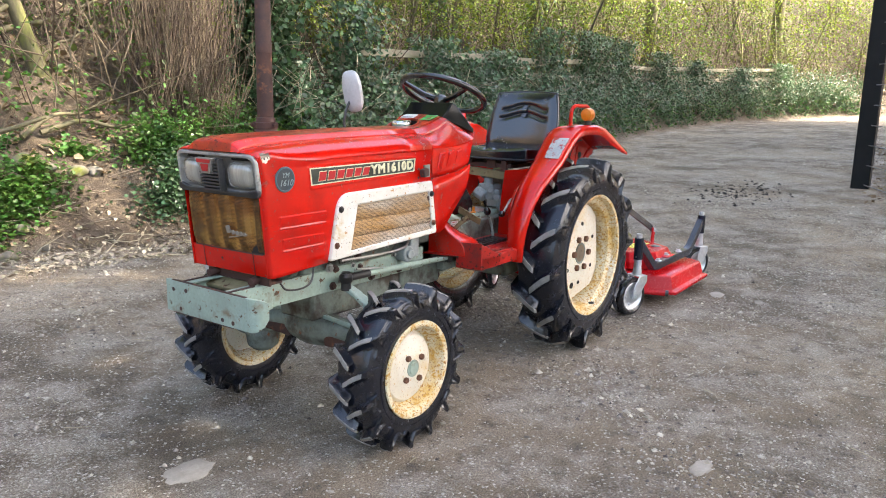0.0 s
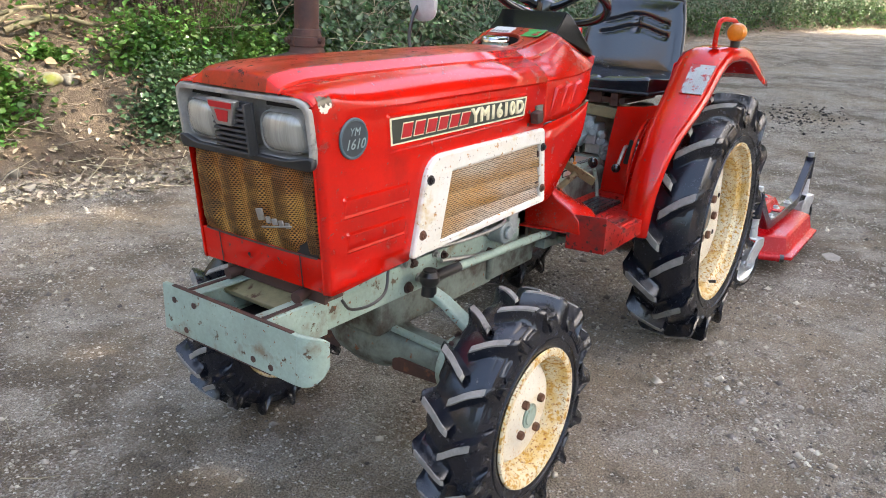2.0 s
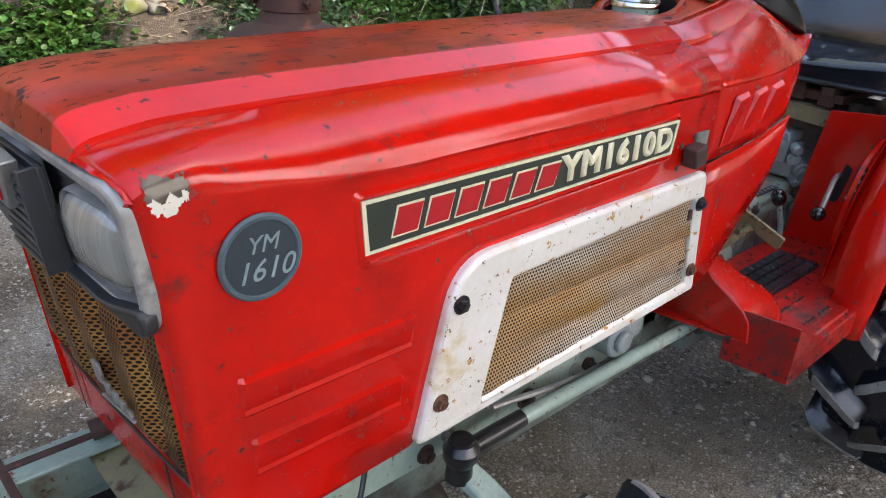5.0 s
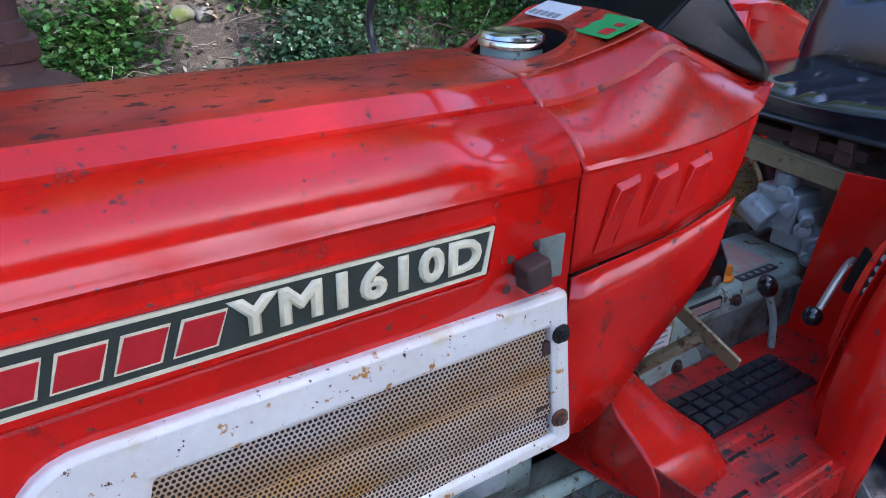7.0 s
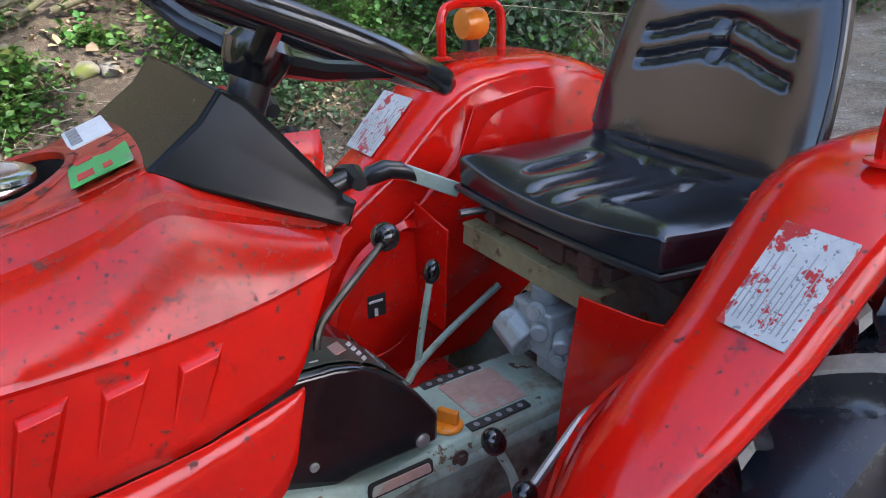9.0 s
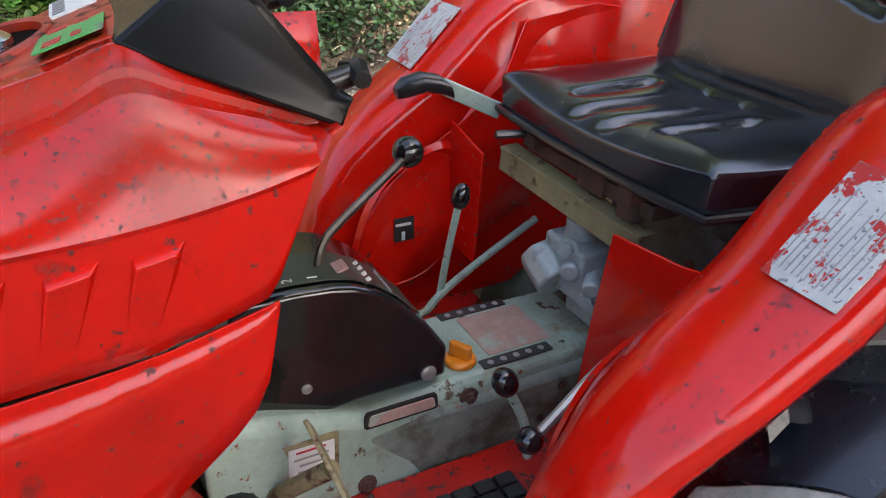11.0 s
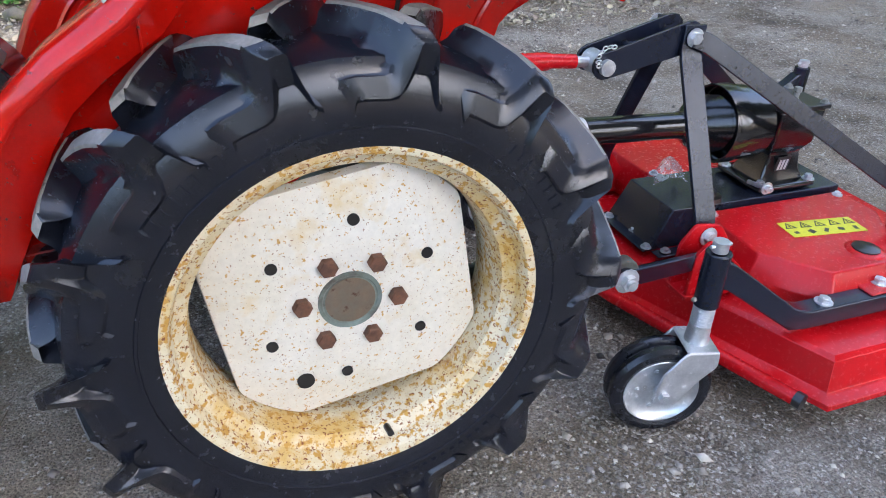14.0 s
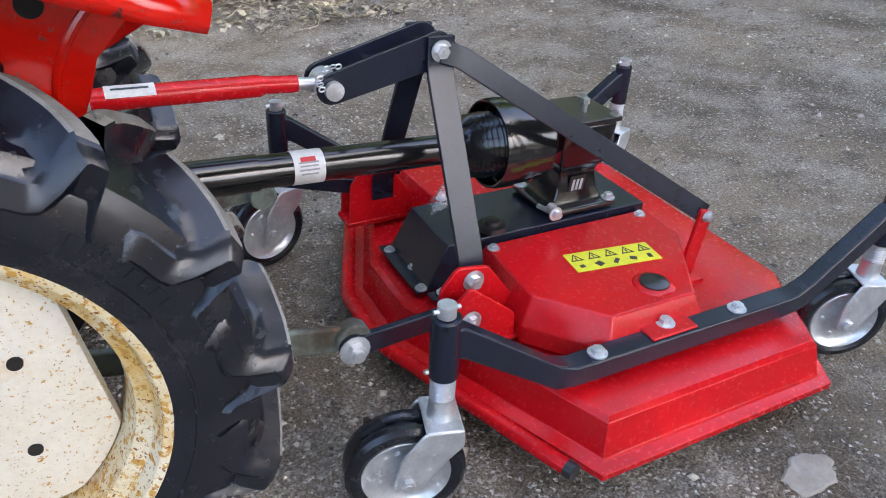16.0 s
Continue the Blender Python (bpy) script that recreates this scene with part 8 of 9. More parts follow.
def along(line, n, d0, d1, x0, x1, sign=1):
    """n random spots beside an edge line, between the distances d0 and d1 and the places x0 and x1."""
    segs = []
    for (ax_, ay), (bx, by) in zip(line, line[1:]):
        segs.append((ax_, ay, bx, by, math.hypot(bx - ax_, by - ay)))
    out = []
    tot = sum(s[4] for s in segs)
    u = rg.uniform(0, tot, n * 3)
    d = rg.uniform(d0, d1, n * 3)
    for ui, di in zip(u, d):
        for ax_, ay, bx, by, ln in segs:
            if ui <= ln:
                t = ui / ln
                tx, ty = (bx - ax_) / ln, (by - ay) / ln
                x, y = ax_ + (bx - ax_) * t - ty * di * sign, ay + (by - ay) * t + tx * di * sign
                if x0 < x < x1:
                    out.append((x, y))
                break
            ui -= ln
    return np.array(out[:n])


def on_ground(xy, lift=0.0):
    return np.column_stack([xy, ground_z(xy[:, 0], xy[:, 1]) + lift])


# ---------------------------------------------------------------- stones, straw and dead leaves on the track
def stones(name, xy, size, label):
    n = len(xy)
    base = np.array([(1, 0, 0), (-1, 0, 0), (0, 1, 0), (0, -1, 0), (0, 0, 0.75), (0, 0, -0.5)], float)
    tri = np.array([(0, 2, 4), (2, 1, 4), (1, 3, 4), (3, 0, 4), (2, 0, 5), (1, 2, 5), (3, 1, 5), (0, 3, 5)])
    p = on_ground(xy)
    v = base[None] * rg.uniform(0.55, 1.25, (n, 6, 1)) * np.asarray(size)[:, None, None]
    a = rg.uniform(0, 6.28, n)
    ca, sa = np.cos(a)[:, None], np.sin(a)[:, None]
    v = np.stack([v[..., 0] * ca - v[..., 1] * sa, v[..., 0] * sa + v[..., 1] * ca, v[..., 2]], -1) + p[:, None]
    f = (tri[None] + 6 * np.arange(n)[:, None, None]).reshape(-1, 3)
    me = bpy.data.meshes.new(name)
    mesh_from(me, v.reshape(-1, 3), f)
    me.materials.append(STONE)
    return tagged(new(name, me), label, "stones", "", "stuff")


xy = np.column_stack([rg.uniform(-6, 4.2, 240000), rg.uniform(-3.5, 3.2, 240000)])
keep = (wob(xy[:, 0], xy[:, 1], 0.8, 1.0) + 0.6 * wob(xy[:, 0], xy[:, 1], 2.3, 4.0) + rg.normal(0, 0.32, len(xy))) > 0.34
xy = xy[keep]
stones("gravel", xy, 0.0024 + 0.0066 * rg.random(len(xy)) ** 2.2 + 0.015 * rg.random(len(xy)) ** 40, "pale small stones scattered over the dirt track")
xy = np.column_stack([rg.uniform(-6, 4.2, 5200), rg.uniform(-3.4, 3.2, 5200)])
stones("pebbles", xy, 0.004 + 0.011 * rg.random(len(xy)) ** 3, "larger loose pebbles lying on the track")
xy = np.column_stack([rg.uniform(-16, -6, 9000), rg.uniform(-4.8, 2.5, 9000)])
stones("far_gravel", xy, 0.004 + 0.012 * rg.random(len(xy)) ** 4, "small stones on the track further back")
xy = along(EDGE_L, 12000, -0.55, 0.3, -6, 6)
leaves("bank_litter", on_ground(xy, 0.012), rg.uniform(0.02, 0.06, len(xy)), STRAW, "pale dry leaves and straw along the foot of the bank", "leaf litter", 0.6, 0.3)
xy = along(EDGE_L, 1800, -0.5, 0.5, -5, 5)
a = on_ground(xy, 0.015)
d = rg.normal(size=(len(a), 3)) * [1, 1, 0.15]
twigs("bank_twigs", a, a + d / np.linalg.norm(d, axis=1)[:, None] * rg.uniform(0.08, 0.4, (len(a), 1)), rg.uniform(0.002, 0.005, len(a)), STRAW, "pale dry twigs lying at the foot of the bank", "twigs")
xy = np.column_stack([rg.uniform(-5, 4, 420), rg.uniform(-3, 2.6, 420)])
a = on_ground(xy, 0.004)
d = rg.normal(size=(len(a), 3)) * [1, 1, 0.02]
twigs("track_twigs", a, a + d / np.linalg.norm(d, axis=1)[:, None] * rg.uniform(0.03, 0.14, (len(a), 1)), rg.uniform(0.0012, 0.0028, len(a)), STRAW, "short dry stalks lying on the track", "twigs", 0.08)
xy = along(EDGE_R, 2600, -0.35, 2.2, -14, 2, -1)
leaves("verge_litter", on_ground(xy, 0.015), rg.uniform(0.03, 0.075, len(xy)), DEAD, "brown dead leaves on the far verge", "leaf litter", 0.6, 0.35)
# dark clods on the track behind
xy = np.column_stack([rg.normal(-6.0, 0.45, 160), rg.normal(-0.45, 0.25, 160)])
p = stones("dirt_clods", xy, rg.uniform(0.01, 0.03, len(xy)), "small heap of dark clods on the track")
p.data.materials.clear()
p.data.materials.append(DARK)
# pale flat patches worn into the track
PATCH = mat("pale_dried_patch", (0.40, 0.36, 0.31), (0.27, 0.235, 0.19), 0.7, 0, 8, 120, 0.2, 0, (), 0.3)
for x, y, r in ((1.955, 0.03, 0.10), (-1.43, 0.69, 0.075), (-1.40, 0.95, 0.05), (-1.6, 1.9, 0.16), (-2.4, 2.0, 0.14), (-0.9, 1.75, 0.13), (-3.6, 1.75, 0.18), (0.92, 1.32, 0.06), (-4.6, 1.5, 0.2)):
    bm = nb()
    k = 44
    rr = [r * (1 + 0.13 * math.sin(2 * a + x * 9) + 0.08 * math.sin(5 * a + y * 5) + 0.04 * math.sin(11 * a + x)) for a in [2 * math.pi * i / k for i in range(k)]]
    z0 = float(ground_z(x, y))
    vs = [(x + q * math.cos(2 * math.pi * i / k), y + 0.6 * q * math.sin(2 * math.pi * i / k)) for i, q in enumerate(rr)]
    rings(bm, [[(a, b, float(ground_z(a, b)) - 0.002) for a, b in vs], [(x + (a - x) * 0.85, y + (b - y) * 0.85, z0 + 0.004) for a, b in vs]])
    tagged(part("dried_patch", bm, PATCH), "pale dried puddle patch on the track", "puddle patch", "dried patches", "stuff")

# ---------------------------------------------------------------- fence with two rails along the bank
def at_d(x, d):
    """The point at distance d outside the left edge, near x."""
    for (ax_, ay), (bx, by) in zip(EDGE_L, EDGE_L[1:]):
        if bx <= x <= ax_:
            t = (ax_ - x) / (ax_ - bx)
            ln = math.hypot(bx - ax_, by - ay)
            return Vector((x - (by - ay) / ln * d, ay + (by - ay) * t + (bx - ax_) / ln * d))
    return Vector((x, -4))


fence = thing("fence", (*at_d(-12, 1.0), 0.9), "weathered post and rail fence half buried in ivy", "fence")
stops_ = [-3.6, -5.6, -7.7, -9.9, -12.2, -14.6, -17.0, -19.4, -21.8, -24.0]
tops = []
for x in stops_:
    q = at_d(x, 1.0)
    z0 = float(ground_z(q.x, q.y))
    zt = 1.62 + 0.033 * max(0, -2 - x) + 0.05 * math.sin(x * 3)
    tops.append((q, zt))
    bm = nb()
    box(bm, (q.x, q.y, (z0 + zt) / 2 - 0.05), (0.11, 0.09, zt - z0 + 0.2), rot(2 * math.sin(x), 2 * math.cos(x * 2), 10))
    part("post", bm, WOOD, fence, bevel=0.008)
for i, ((p, zp), (q, zq)) in enumerate(zip(tops, tops[1:])):
    for dz in (0.02, 0.33):
        bm = nb()
        sag = 0.03 * math.sin(i * 2.3 + dz * 9)
        bar(bm, (p.x + 0.05, p.y + 0.055, zp - dz), (q.x - 0.05, q.y + 0.055, zq - dz + sag), 0.035, 0.095)
        part("rail", bm, WOOD, fence, bevel=0.006)

# ---------------------------------------------------------------- ivy, brambles and hillside growth
def thicket(line, n, d0, d1, x0, x1, h0, h1, clump=0.0, power=1.0):
    xy = along(line, n, d0, d1, x0, x1)
    p = on_ground(xy)
    p[:, 2] += h0 + (h1 - h0) * rg.random(len(p)) ** power
    if clump:
        g = wob(p[:, 0] * 1.0, p[:, 2] * 1.6 + p[:, 1], 1.3, 3.0) + rg.normal(0, 0.3, len(p))
        p = p[g > clump - 0.5]
    return p


hp = thicket(EDGE_L, 95000, 0.10, 1.25, -27, -2.2, 0.0, 1.0, 0.35)
hp[:, 2] = np.where(rg.random(len(hp)) < 0.5, hp[:, 2], hp[:, 2] * 0.85)
leaves("ivy_hedge", hp, rg.uniform(0.035, 0.075, len(hp)), IVY, "dark ivy smothering the fence and bank", "ivy", 0.2, 0.45, out=0.5)
posts = []
for x in stops_ + [-6.6, -13.4]:
    q = at_d(x, 0.82)
    m = 2200
    z0 = float(ground_z(q.x, q.y))
    zz = rg.random(m)
    posts.append(np.column_stack([rg.normal(q.x, 0.20 + 0.08 * zz, m), rg.normal(q.y, 0.16, m), z0 + zz * (1.45 + 0.35 * math.sin(x * 5))]))
posts = np.concatenate(posts)
leaves("ivy_posts", posts, rg.uniform(0.04, 0.08, len(posts)), IVY, "ivy clumps grown over the fence posts", "ivy", 0.15, 0.45, out=0.5)
hp = thicket(EDGE_L, 9000, 0.02, 0.9, -27, -2.2, 0.0, 0.55, 0.4)
leaves("hedge_weeds", hp, rg.uniform(0.05, 0.10, len(hp)), FRESH, "fresh green weeds at the hedge foot", "weeds", 0.3, 0.3)
hp = thicket(EDGE_L, 230000, 1.2, 10.0, -36, -1.5, 0.1, 3.2, 0.55, 0.8)
hp = hp[wob(hp[:, 0], hp[:, 1] + hp[:, 2], 0.45, 5.0) + rg.normal(0, 0.25, len(hp)) > -0.30]
leaves("hillside_spring_leaves", hp, rg.uniform(0.045, 0.10, len(hp)), SPRING, "yellow-green spring leaves on the hillside", "bushes", 0.3, 0.35)
hp = thicket(EDGE_L, 55000, 1.0, 9.0, -34, 6, 0.0, 2.6, 0.4, 1.1)
leaves("hillside_olive_leaves", hp, rg.uniform(0.045, 0.09, len(hp)), OLIVE, "olive brambles on the hillside", "bushes", 0.2, 0.38)
hp = thicket(EDGE_L, 14000, 0.5, 9.0, -30, 8, 0.0, 0.05)
leaves("hillside_dead_leaves", hp, rg.uniform(0.05, 0.10, len(hp)), DEAD, "brown dead leaves on the slope", "leaf litter", 0.7, 0.4)
a = thicket(EDGE_L, 8500, 0.9, 8.0, -34, 2, 0.0, 0.6)
d = rg.normal(size=(len(a), 3)) * [0.45, 0.45, 0.3] + [0, 0, 0.9]
twigs("hillside_brush", a, a + d * rg.uniform(0.5, 2.0, (len(a), 1)), rg.uniform(0.003, 0.009, len(a)), TWIG, "bare brown brushwood on the hillside", "brushwood", 0.10)
a = thicket(EDGE_L, 3000, 0.2, 1.4, -26, -2, 0.0, 0.9)
d = rg.normal(size=(len(a), 3)) * [1, 0.7, 0.6]
twigs("hedge_stems", a, a + d * rg.uniform(0.2, 0.6, (len(a), 1)), rg.uniform(0.003, 0.006, len(a)), STRAW, "pale tangled bramble stems in the hedge", "brambles", 0.2)
a = thicket(EDGE_L, 260, 1.6, 9.0, -34, -2, 0.0, 0.1)
d = rg.normal(size=(len(a), 3)) * [0.18, 0.18, 0.05] + [0, 0, 1]
twigs("saplings", a, a + d * rg.uniform(1.8, 4.5, (len(a), 1)), rg.uniform(0.018, 0.05, len(a)), BARK, "slim bare saplings standing on the hillside", "saplings", 0.04)
hp = thicket(EDGE_L, 26000, 1.0, 7.0, -34, -2, 0.0, 2.2, 0.6)
leaves("hillside_fresh_leaves", hp, rg.uniform(0.035, 0.075, len(hp)), FRESH, "fresh green undergrowth on the hillside", "bushes", 0.3, 0.36)
hp = thicket(EDGE_L, 42000, 1.1, 4.0, -12, -2.4, 0.5, 2.9, 0.5)
leaves("scrub_spring_leaves", hp, rg.uniform(0.035, 0.07, len(hp)), SPRING, "yellow-green young leaves in the scrub above the fence", "bushes", 0.4, 0.36, out=0.3)
# litter on the near bank
xy = along(EDGE_L, 9000, 0.0, 2.6, -2.5, 5)
leaves("bank_dead_leaves", on_ground(xy, 0.01), rg.uniform(0.02, 0.055, len(xy)), DEAD, "brown dead leaves lying over the earth bank", "leaf litter", 0.6, 0.35)
xy = along(EDGE_L, 1600, 0.0, 2.4, -2.5, 4)
a = on_ground(xy, 0.02)
d = rg.normal(size=(len(a), 3)) * [1, 0.7, 0.35]
twigs("bank_brush", a, a + d * rg.uniform(0.1, 0.45, (len(a), 1)), rg.uniform(0.0025, 0.007, len(a)), TWIG, "thin brown twigs strewn over the bank", "twigs", 0.15)
# dense brown shrub beside the slope
n = 850
base = np.column_stack([rg.normal(-1.25, 0.20, n), rg.normal(-4.45, 0.20, n)])
a = on_ground(base)
d = rg.normal(size=(n, 3)) * [0.15, 0.15, 0.1] + [0.03, 0.05, 1.0]
twigs("bare_shrub", a, a + d * rg.uniform(0.5, 2.3, (n, 1)), rg.uniform(0.002, 0.006, n), TWIG, "dense bare brown shrub on the bank", "shrub", 0.06, "stuff")
# green clumps on the near bank
for k, (x, y, n, sx, sz) in enumerate(((0.66, -3.78, 1900, 0.17, 0.16), (0.95, -3.68, 700, 0.14, 0.12), (-0.66, -3.85, 2200, 0.22, 0.34), (-1.35, -3.95, 2400, 0.34, 0.45), (0.02, -4.10, 420, 0.07, 0.10), (0.62, -4.3, 300, 0.10, 0.10), (-2.0, -3.75, 2000, 0.40, 0.40))):
    px = rg.normal(x, sx, n)
    py = rg.normal(y, sx * 0.45, n)
    p = on_ground(np.column_stack([px, py]))
    p[:, 2] += np.abs(rg.normal(0, sz * 0.5, n))
    leaves("green_weeds", p, rg.uniform(0.025, 0.058, n), FRESH, "bright green weeds growing on the bank", "weeds", 0.45, 0.40)
for x, y, n, sx, sz in ((-0.45, -3.48, 1500, 0.14, 0.24), (-0.85, -3.58, 1800, 0.25, 0.28)):
    p = on_ground(np.column_stack([rg.normal(x, sx, n), rg.normal(y, sx * 0.4, n)]))
    p[:, 2] += np.abs(rg.normal(0, sz * 0.5, n))
    leaves("ivy_patch", p, rg.uniform(0.025, 0.045, n), IVY, "small-leaved ivy trailing down the bank", "ivy", 0.4, 0.45)
hp = thicket(EDGE_L, 60000, 0.75, 6.0, -2.0, 5.0, 0.0, 0.7, 0.55)
leaves("bank_brambles", hp, rg.uniform(0.03, 0.06, len(hp)), FRESH, "green brambles scattered over the wooded bank", "brambles", 0.3, 0.38)
# grass tufts
a = thicket(EDGE_L, 2200, 0.0, 0.9, -8, -1.2, 0.0, 0.02)
d = rg.normal(size=(len(a), 3)) * [0.35, 0.35, 0.1] + [0, 0, 1]
twigs("grass", a, a + d * rg.uniform(0.12, 0.35, (len(a), 1)), 0.003, FRESH, "long green grass at the hedge foot", "grass", 0.12)


# ---------------------------------------------------------------- trees
def tree(x, y, h, r, lean, label, crown=None, ivy=0, seed=1, thick=0.10):
    rr = random.Random(seed)
    z0 = float(ground_z(x, y)) - 0.1
    t = thing("tree", (x, y, z0), label, "tree")
    bm = nb()
    pts, rad = [], []
    for k in range(9):
        u = k / 8
        pts.append((x + lean[0] * u + 0.05 * r * 10 * math.sin(u * 5 + seed), y + lean[1] * u, z0 + h * u))
        rad.append(r * (1.25 - 0.85 * u) * (1.25 if k == 0 else 1))
    tube(bm, pts, rad, 12)
    trunk = part("trunk", bm, BARK, t, "", angle=70)
    ends = []
    for k in range(7):
        u = rr.uniform(0.35, 0.95)
        p = Vector(pts[0]).lerp(Vector(pts[-1]), u)
        a = rr.uniform(0, 6.28)
        L2 = h * rr.uniform(0.15, 0.32)
        e = p + Vector((math.cos(a) * L2, math.sin(a) * L2, L2 * rr.uniform(0.3, 0.9)))
        bm = nb()
        tube(bm, curve([p, p.lerp(e, 0.5) + Vector((0, 0, 0.05 * h * rr.uniform(-0.5, 0.5))), e], 4), [r * 0.45 * (1 - 0.085 * i) for i in range(9)], 8)
        part("limb", bm, BARK, t, "", angle=70)
        ends.append(e)
    if ivy:
        n = ivy
        u = rg.random(n)
        a = rg.uniform(0, 6.28, n)
        q = r * 1.2 + np.abs(rg.normal(0, thick, n)) * (0.65 + 0.5 * np.sin(u * 9 + seed) ** 2)
        P0, P1 = np.array(pts[0]), np.array(pts[-1])
        p = P0 + (P1 - P0) * u[:, None] * 0.8 + np.column_stack([np.cos(a) * q, np.sin(a) * q, np.zeros(n)])
        o = leaves("ivy", p, rg.uniform(0.05, 0.085, n), IVY, "", "", 0.1, 0.45, kind="")
        o.parent, o.matrix_parent_inverse = t, t.matrix_basis.inverted()
        for key in list(o.keys()):
            del o[key]
    if crown:
        n, R, size, m, cz, *even = crown
        rt = np.random.default_rng(seed)
        cl = [Vector(e) for e in ends] + [Vector((x + lean[0] + rr.uniform(-R, R) * 0.9, y + lean[1] + rr.uniform(-R, R) * 0.9, z0 + cz + rr.uniform(-0.5, 0.5) * R)) for _ in range(26)]
        per = n // len(cl)
        p = np.concatenate([np.array(c) + rt.normal(size=(per, 3)) * [R * 0.33, R * 0.33, R * 0.24] for c in cl])
        if even:      # an open, evenly leaved crown, through which a soft part of the sun comes
            p = rt.normal(size=(n, 3))
            p *= (rt.random((n, 1)) ** (1 / 3)) / np.linalg.norm(p, axis=1)[:, None]
            p = p * [R * 1.5, R * 1.15, R * 0.5] + [x + lean[0], y + lean[1], z0 + cz]
        o = leaves("crown", p, rg.uniform(size * 0.7, size * 1.3, len(p)), m, "", "", 0.3, 0.4, kind="")
        o.parent, o.matrix_parent_inverse = t, t.matrix_basis.inverted()
        for key in list(o.keys()):
            del o[key]
    return t


tree(-2.35, -4.5, 4.2, 0.13, (-0.15, -0.1), "ivy-clad tree trunk rising from the bank", (900, 1.3, 0.10, OLIVE, 4.2), 8500, 3, 0.18)
tree(-0.18, -5.0, 3.2, 0.058, (0.85, 0.0), "thin leaning mossy tree on the bank", None, 0, 5)
tree(-4.3, -5.6, 4.5, 0.06, (0.2, -0.4), "slim bare tree among the brambles", (800, 1.3, 0.10, SPRING, 4.0), 500, 8)
tree(-8.5, -6.6, 5.5, 0.10, (0.3, -0.2), "ivy-covered tree above the fence", (1500, 1.6, 0.11, SPRING, 4.5), 1500, 9)
tree(-13.5, -7.6, 6.5, 0.14, (-0.3, 0.3), "ivy-covered tree above the fence", (1800, 2.0, 0.12, SPRING, 5.0), 1500, 10)
tree(-21.0, -7.4, 7.0, 0.18, (0.2, 0.2), "tall tree trunk on the wooded slope", (1800, 2.2, 0.13, SPRING, 5.5), 400, 12)
tree(-27.5, -5.0, 7.5, 0.20, (0.2, 0.1), "tall tree trunk on the wooded slope", (2200, 2.4, 0.14, SPRING, 5.5), 300, 13)
# the wood goes on up the slope behind the bank
for k, (x, y, h, R) in enumerate(((-12.5, -11.0, 11.5, 3.2), (-8.0, -10.2, 12.5, 3.4), (-4.0, -11.2, 12.0, 3.2), (0.2, -10.4, 12.5, 3.4), (4.2, -10.8, 11.5, 3.2), (8.4, -10.2, 12.0, 3.2))):
    tree(x, y, h, 0.17, (0.2, 0.3), "tall tree in spring leaf on the wooded slope", (3600, R, 0.30, SPRING if k % 2 else OLIVE, h * 0.68), 0, 80 + k)
# tall unseen trees added on the other side of the track to shade the tractor
for k, (x, y, h, R) in enumerate(((-4.2, 8.0, 10.0, 3.3), (-0.3, 8.2, 10.2, 3.3), (-7.8, 8.4, 10.6, 3.2), (3.2, 8.0, 9.6, 2.8), (-6.6, 9.4, 18.0, 2.8), (-2.4, 9.6, 18.0, 2.7))):
    tree(x, y, h, 0.18, (0.3, -0.4), "unseen tall tree in thin young leaf, added for shade", (int((1800 if h < 12 else 600) * R * R), R, 0.125, OLIVE, h * 0.80, True), 0, 60 + k)
for k, (x, y, h, R, n) in enumerate(((-11.8, 6.0, 9.0, 2.8, 4500), (-15.5, 6.5, 9.5, 2.8, 4500), (-11.0, 7.4, 12.5, 3.4, 6000), (-15.5, 8.2, 12.5, 3.4, 6000), (-19.5, 8.0, 12.5, 3.4, 6000), (-24.5, 8.5, 12.5, 3.4, 6000), (-14.5, 8.0, 17.0, 3.8, 7000), (-18.8, 8.4, 17.0, 3.8, 7000), (-23.0, 8.0, 17.0, 3.8, 7000), (-22.0, 9.0, 10.0, 3.0, 2500))):
    tree(x, y, h, 0.20, (0.3, -0.4), "unseen tall leafy tree added to shade the track", (n, R, 0.30, OLIVE, h * 0.78), 0, 30 + k)
# dense unseen wood added to close the place beyond those trees and the track
for x0, x1, y0, y1, n in ((-9.0, 16.0, 11.0, 14.0, 9000), (12.5, 15.5, -6.0, 11.0, 6500)):
    wp = np.column_stack([rg.uniform(x0, x1, n), rg.uniform(y0, y1, n), rg.random(n) ** 1.2 * 3.4])
    wp[:, 2] *= 0.75 + 0.25 * np.sin(wp[:, 0] * 1.3 + wp[:, 1] * 1.7)
    # its leaves cut the low sky light and darken reflections
    leaves("young_wood", wp, rg.uniform(0.25, 0.45, n), OLIVE, "dense unseen olive wood added beyond the track", "wood", 0.2, 0.45)
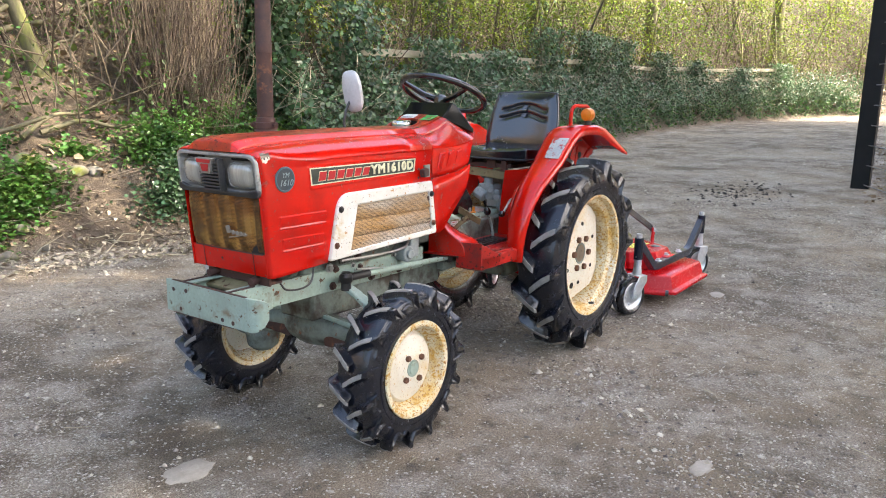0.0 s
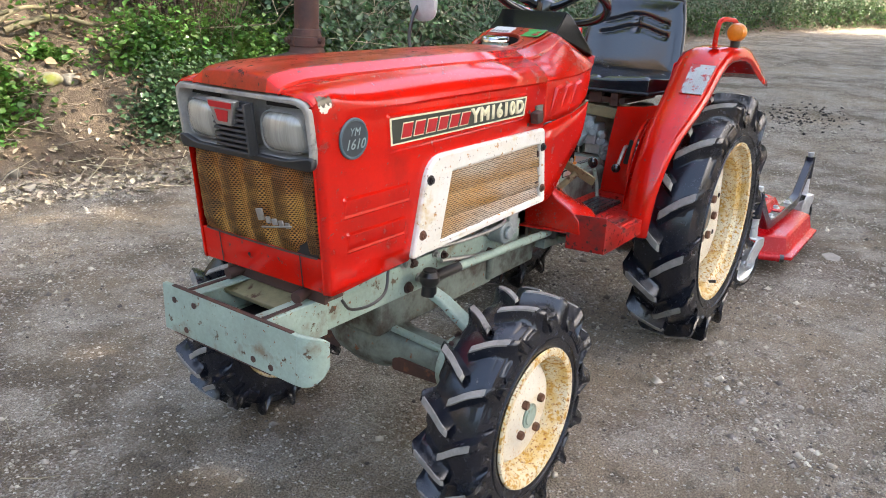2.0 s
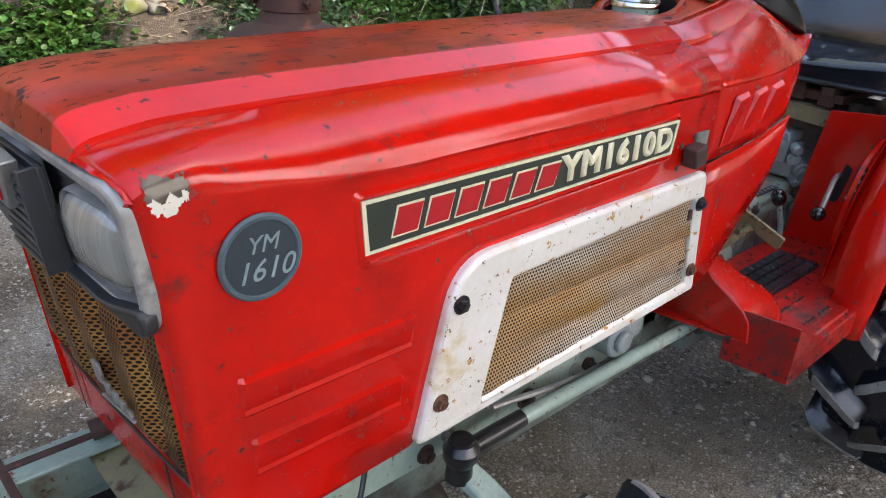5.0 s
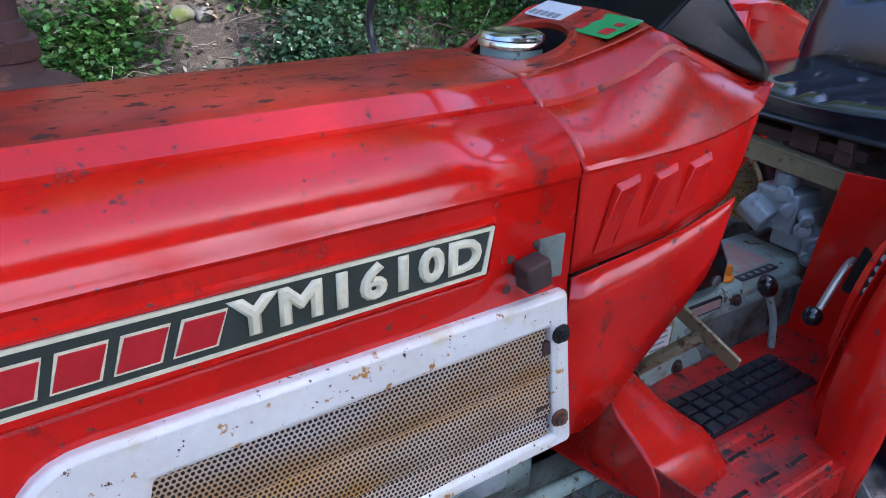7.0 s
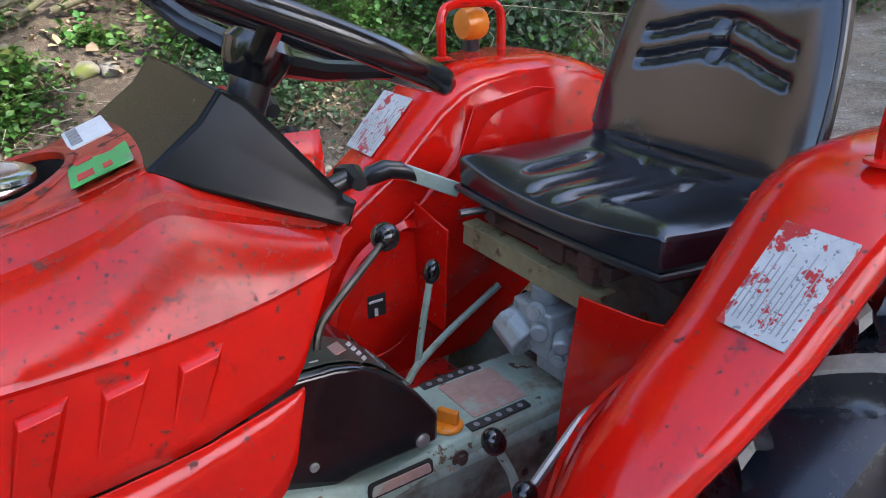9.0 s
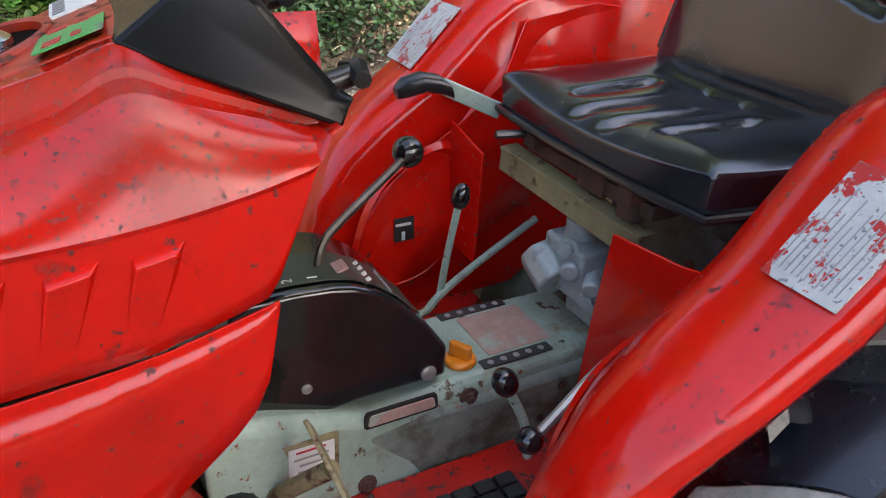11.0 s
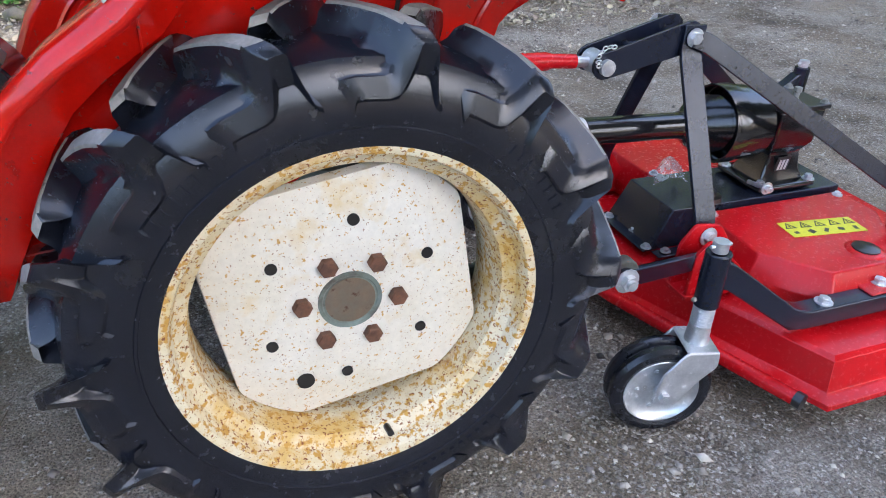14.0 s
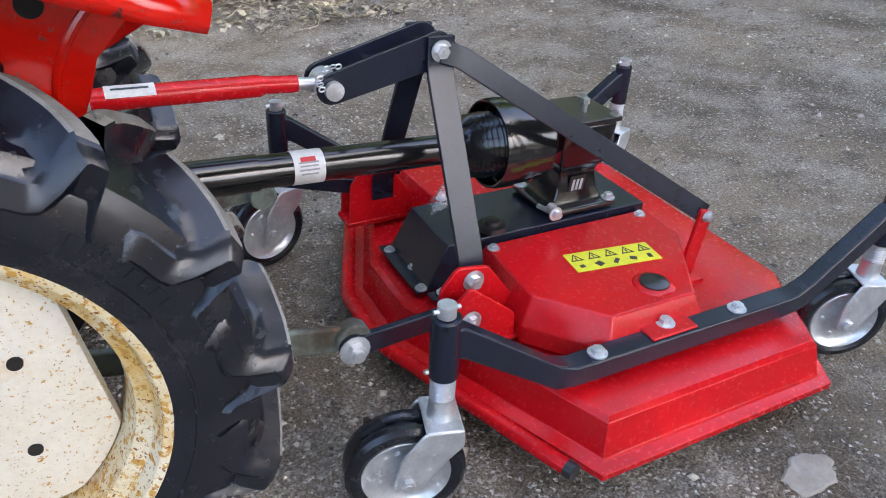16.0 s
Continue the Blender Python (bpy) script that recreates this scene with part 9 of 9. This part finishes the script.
# branches and mossy rocks on the near bank
for k, (p, q, r) in enumerate((((-0.15, -5.0, 0.05), (-0.64, -4.9, 0.60), 0.020), ((0.6, -5.2, 0.05), (-0.95, -5.25, 0.62), 0.036), ((1.35, -4.25, 0), (0.25, -4.10, 0.30), 0.035), ((0.9, -4.75, 0.25), (-0.7, -5.2, 1.0), 0.03), ((0.2, -4.30, 0.05), (-0.75, -4.20, 0.15), 0.025), ((0.4, -4.2, 0.1), (-0.5, -4.5, 0.2), 0.02))):
    bm = nb()
    a = Vector((p[0], p[1], float(ground_z(p[0], p[1])) + p[2]))
    b = Vector((q[0], q[1], float(ground_z(q[0], q[1])) + q[2]))
    tube(bm, curve([a, a.lerp(b, 0.35) + Vector((0, 0, 0.06)), a.lerp(b, 0.7) + Vector((0.03, 0, -0.03)), b], 5), [r * (1 - 0.04 * i) for i in range(16)], 8)
    tagged(part("fallen_branch", bm, BARK, None, "", angle=70), "mossy fallen branch lying on the bank", "branch", "fallen branches")
for k, (x, y, r) in enumerate(((0.52, -3.98, 0.10), (0.36, -3.93, 0.07), (0.15, -3.88, 0.07), (0.02, -3.85, 0.06), (0.72, -3.62, 0.05), (0.9, -3.48, 0.06), (0.62, -3.50, 0.04))):
    bm = nb()
    bmesh.ops.create_icosphere(bm, subdivisions=3, radius=r)
    for v in bm.verts:
        v.co += v.co.normalized() * r * 0.45 * noise.noise(v.co * (2.2 / r) * 0.5 + Vector((k * 3.1, 0, 0)))
        v.co.z *= 0.75
    bm.transform(Matrix.Translation((x, y, float(ground_z(x, y)) + r * 0.25)))
    tagged(part("rock", bm, MOSSY, None, "", angle=60), "mossy rock set in the earth bank", "rock", "bank rocks")

# ---------------------------------------------------------------- dark post with wire netting at the far verge
px_, py_ = -7.3, 0.72
pz = float(ground_z(px_, py_))
netting = thing("wire_fence", (px_, py_, pz), "black steel post with stretched wire netting at the verge", "fence")
bm = nb()
box(bm, (px_, py_, pz + 1.6), (0.20, 0.20, 3.4))
part("post", bm, SHED, netting, bevel=0.01)
ex_, ey_ = -2.6, 2.9
for k in range(9):
    z = 0.05 + k * 0.24
    bm = nb()
    tube(bm, curve([(px_, py_, pz + z), ((px_ + ex_) / 2, (py_ + ey_) / 2, pz - 0.03 + z), (ex_, ey_, pz - 0.1 + z)], 4), 0.006, 6)
    part("wire", bm, WIRE, netting)
bm = nb()
box(bm, (ex_, ey_, pz + 1.4), (0.12, 0.12, 3.2))
part("post", bm, SHED, netting, bevel=0.01)
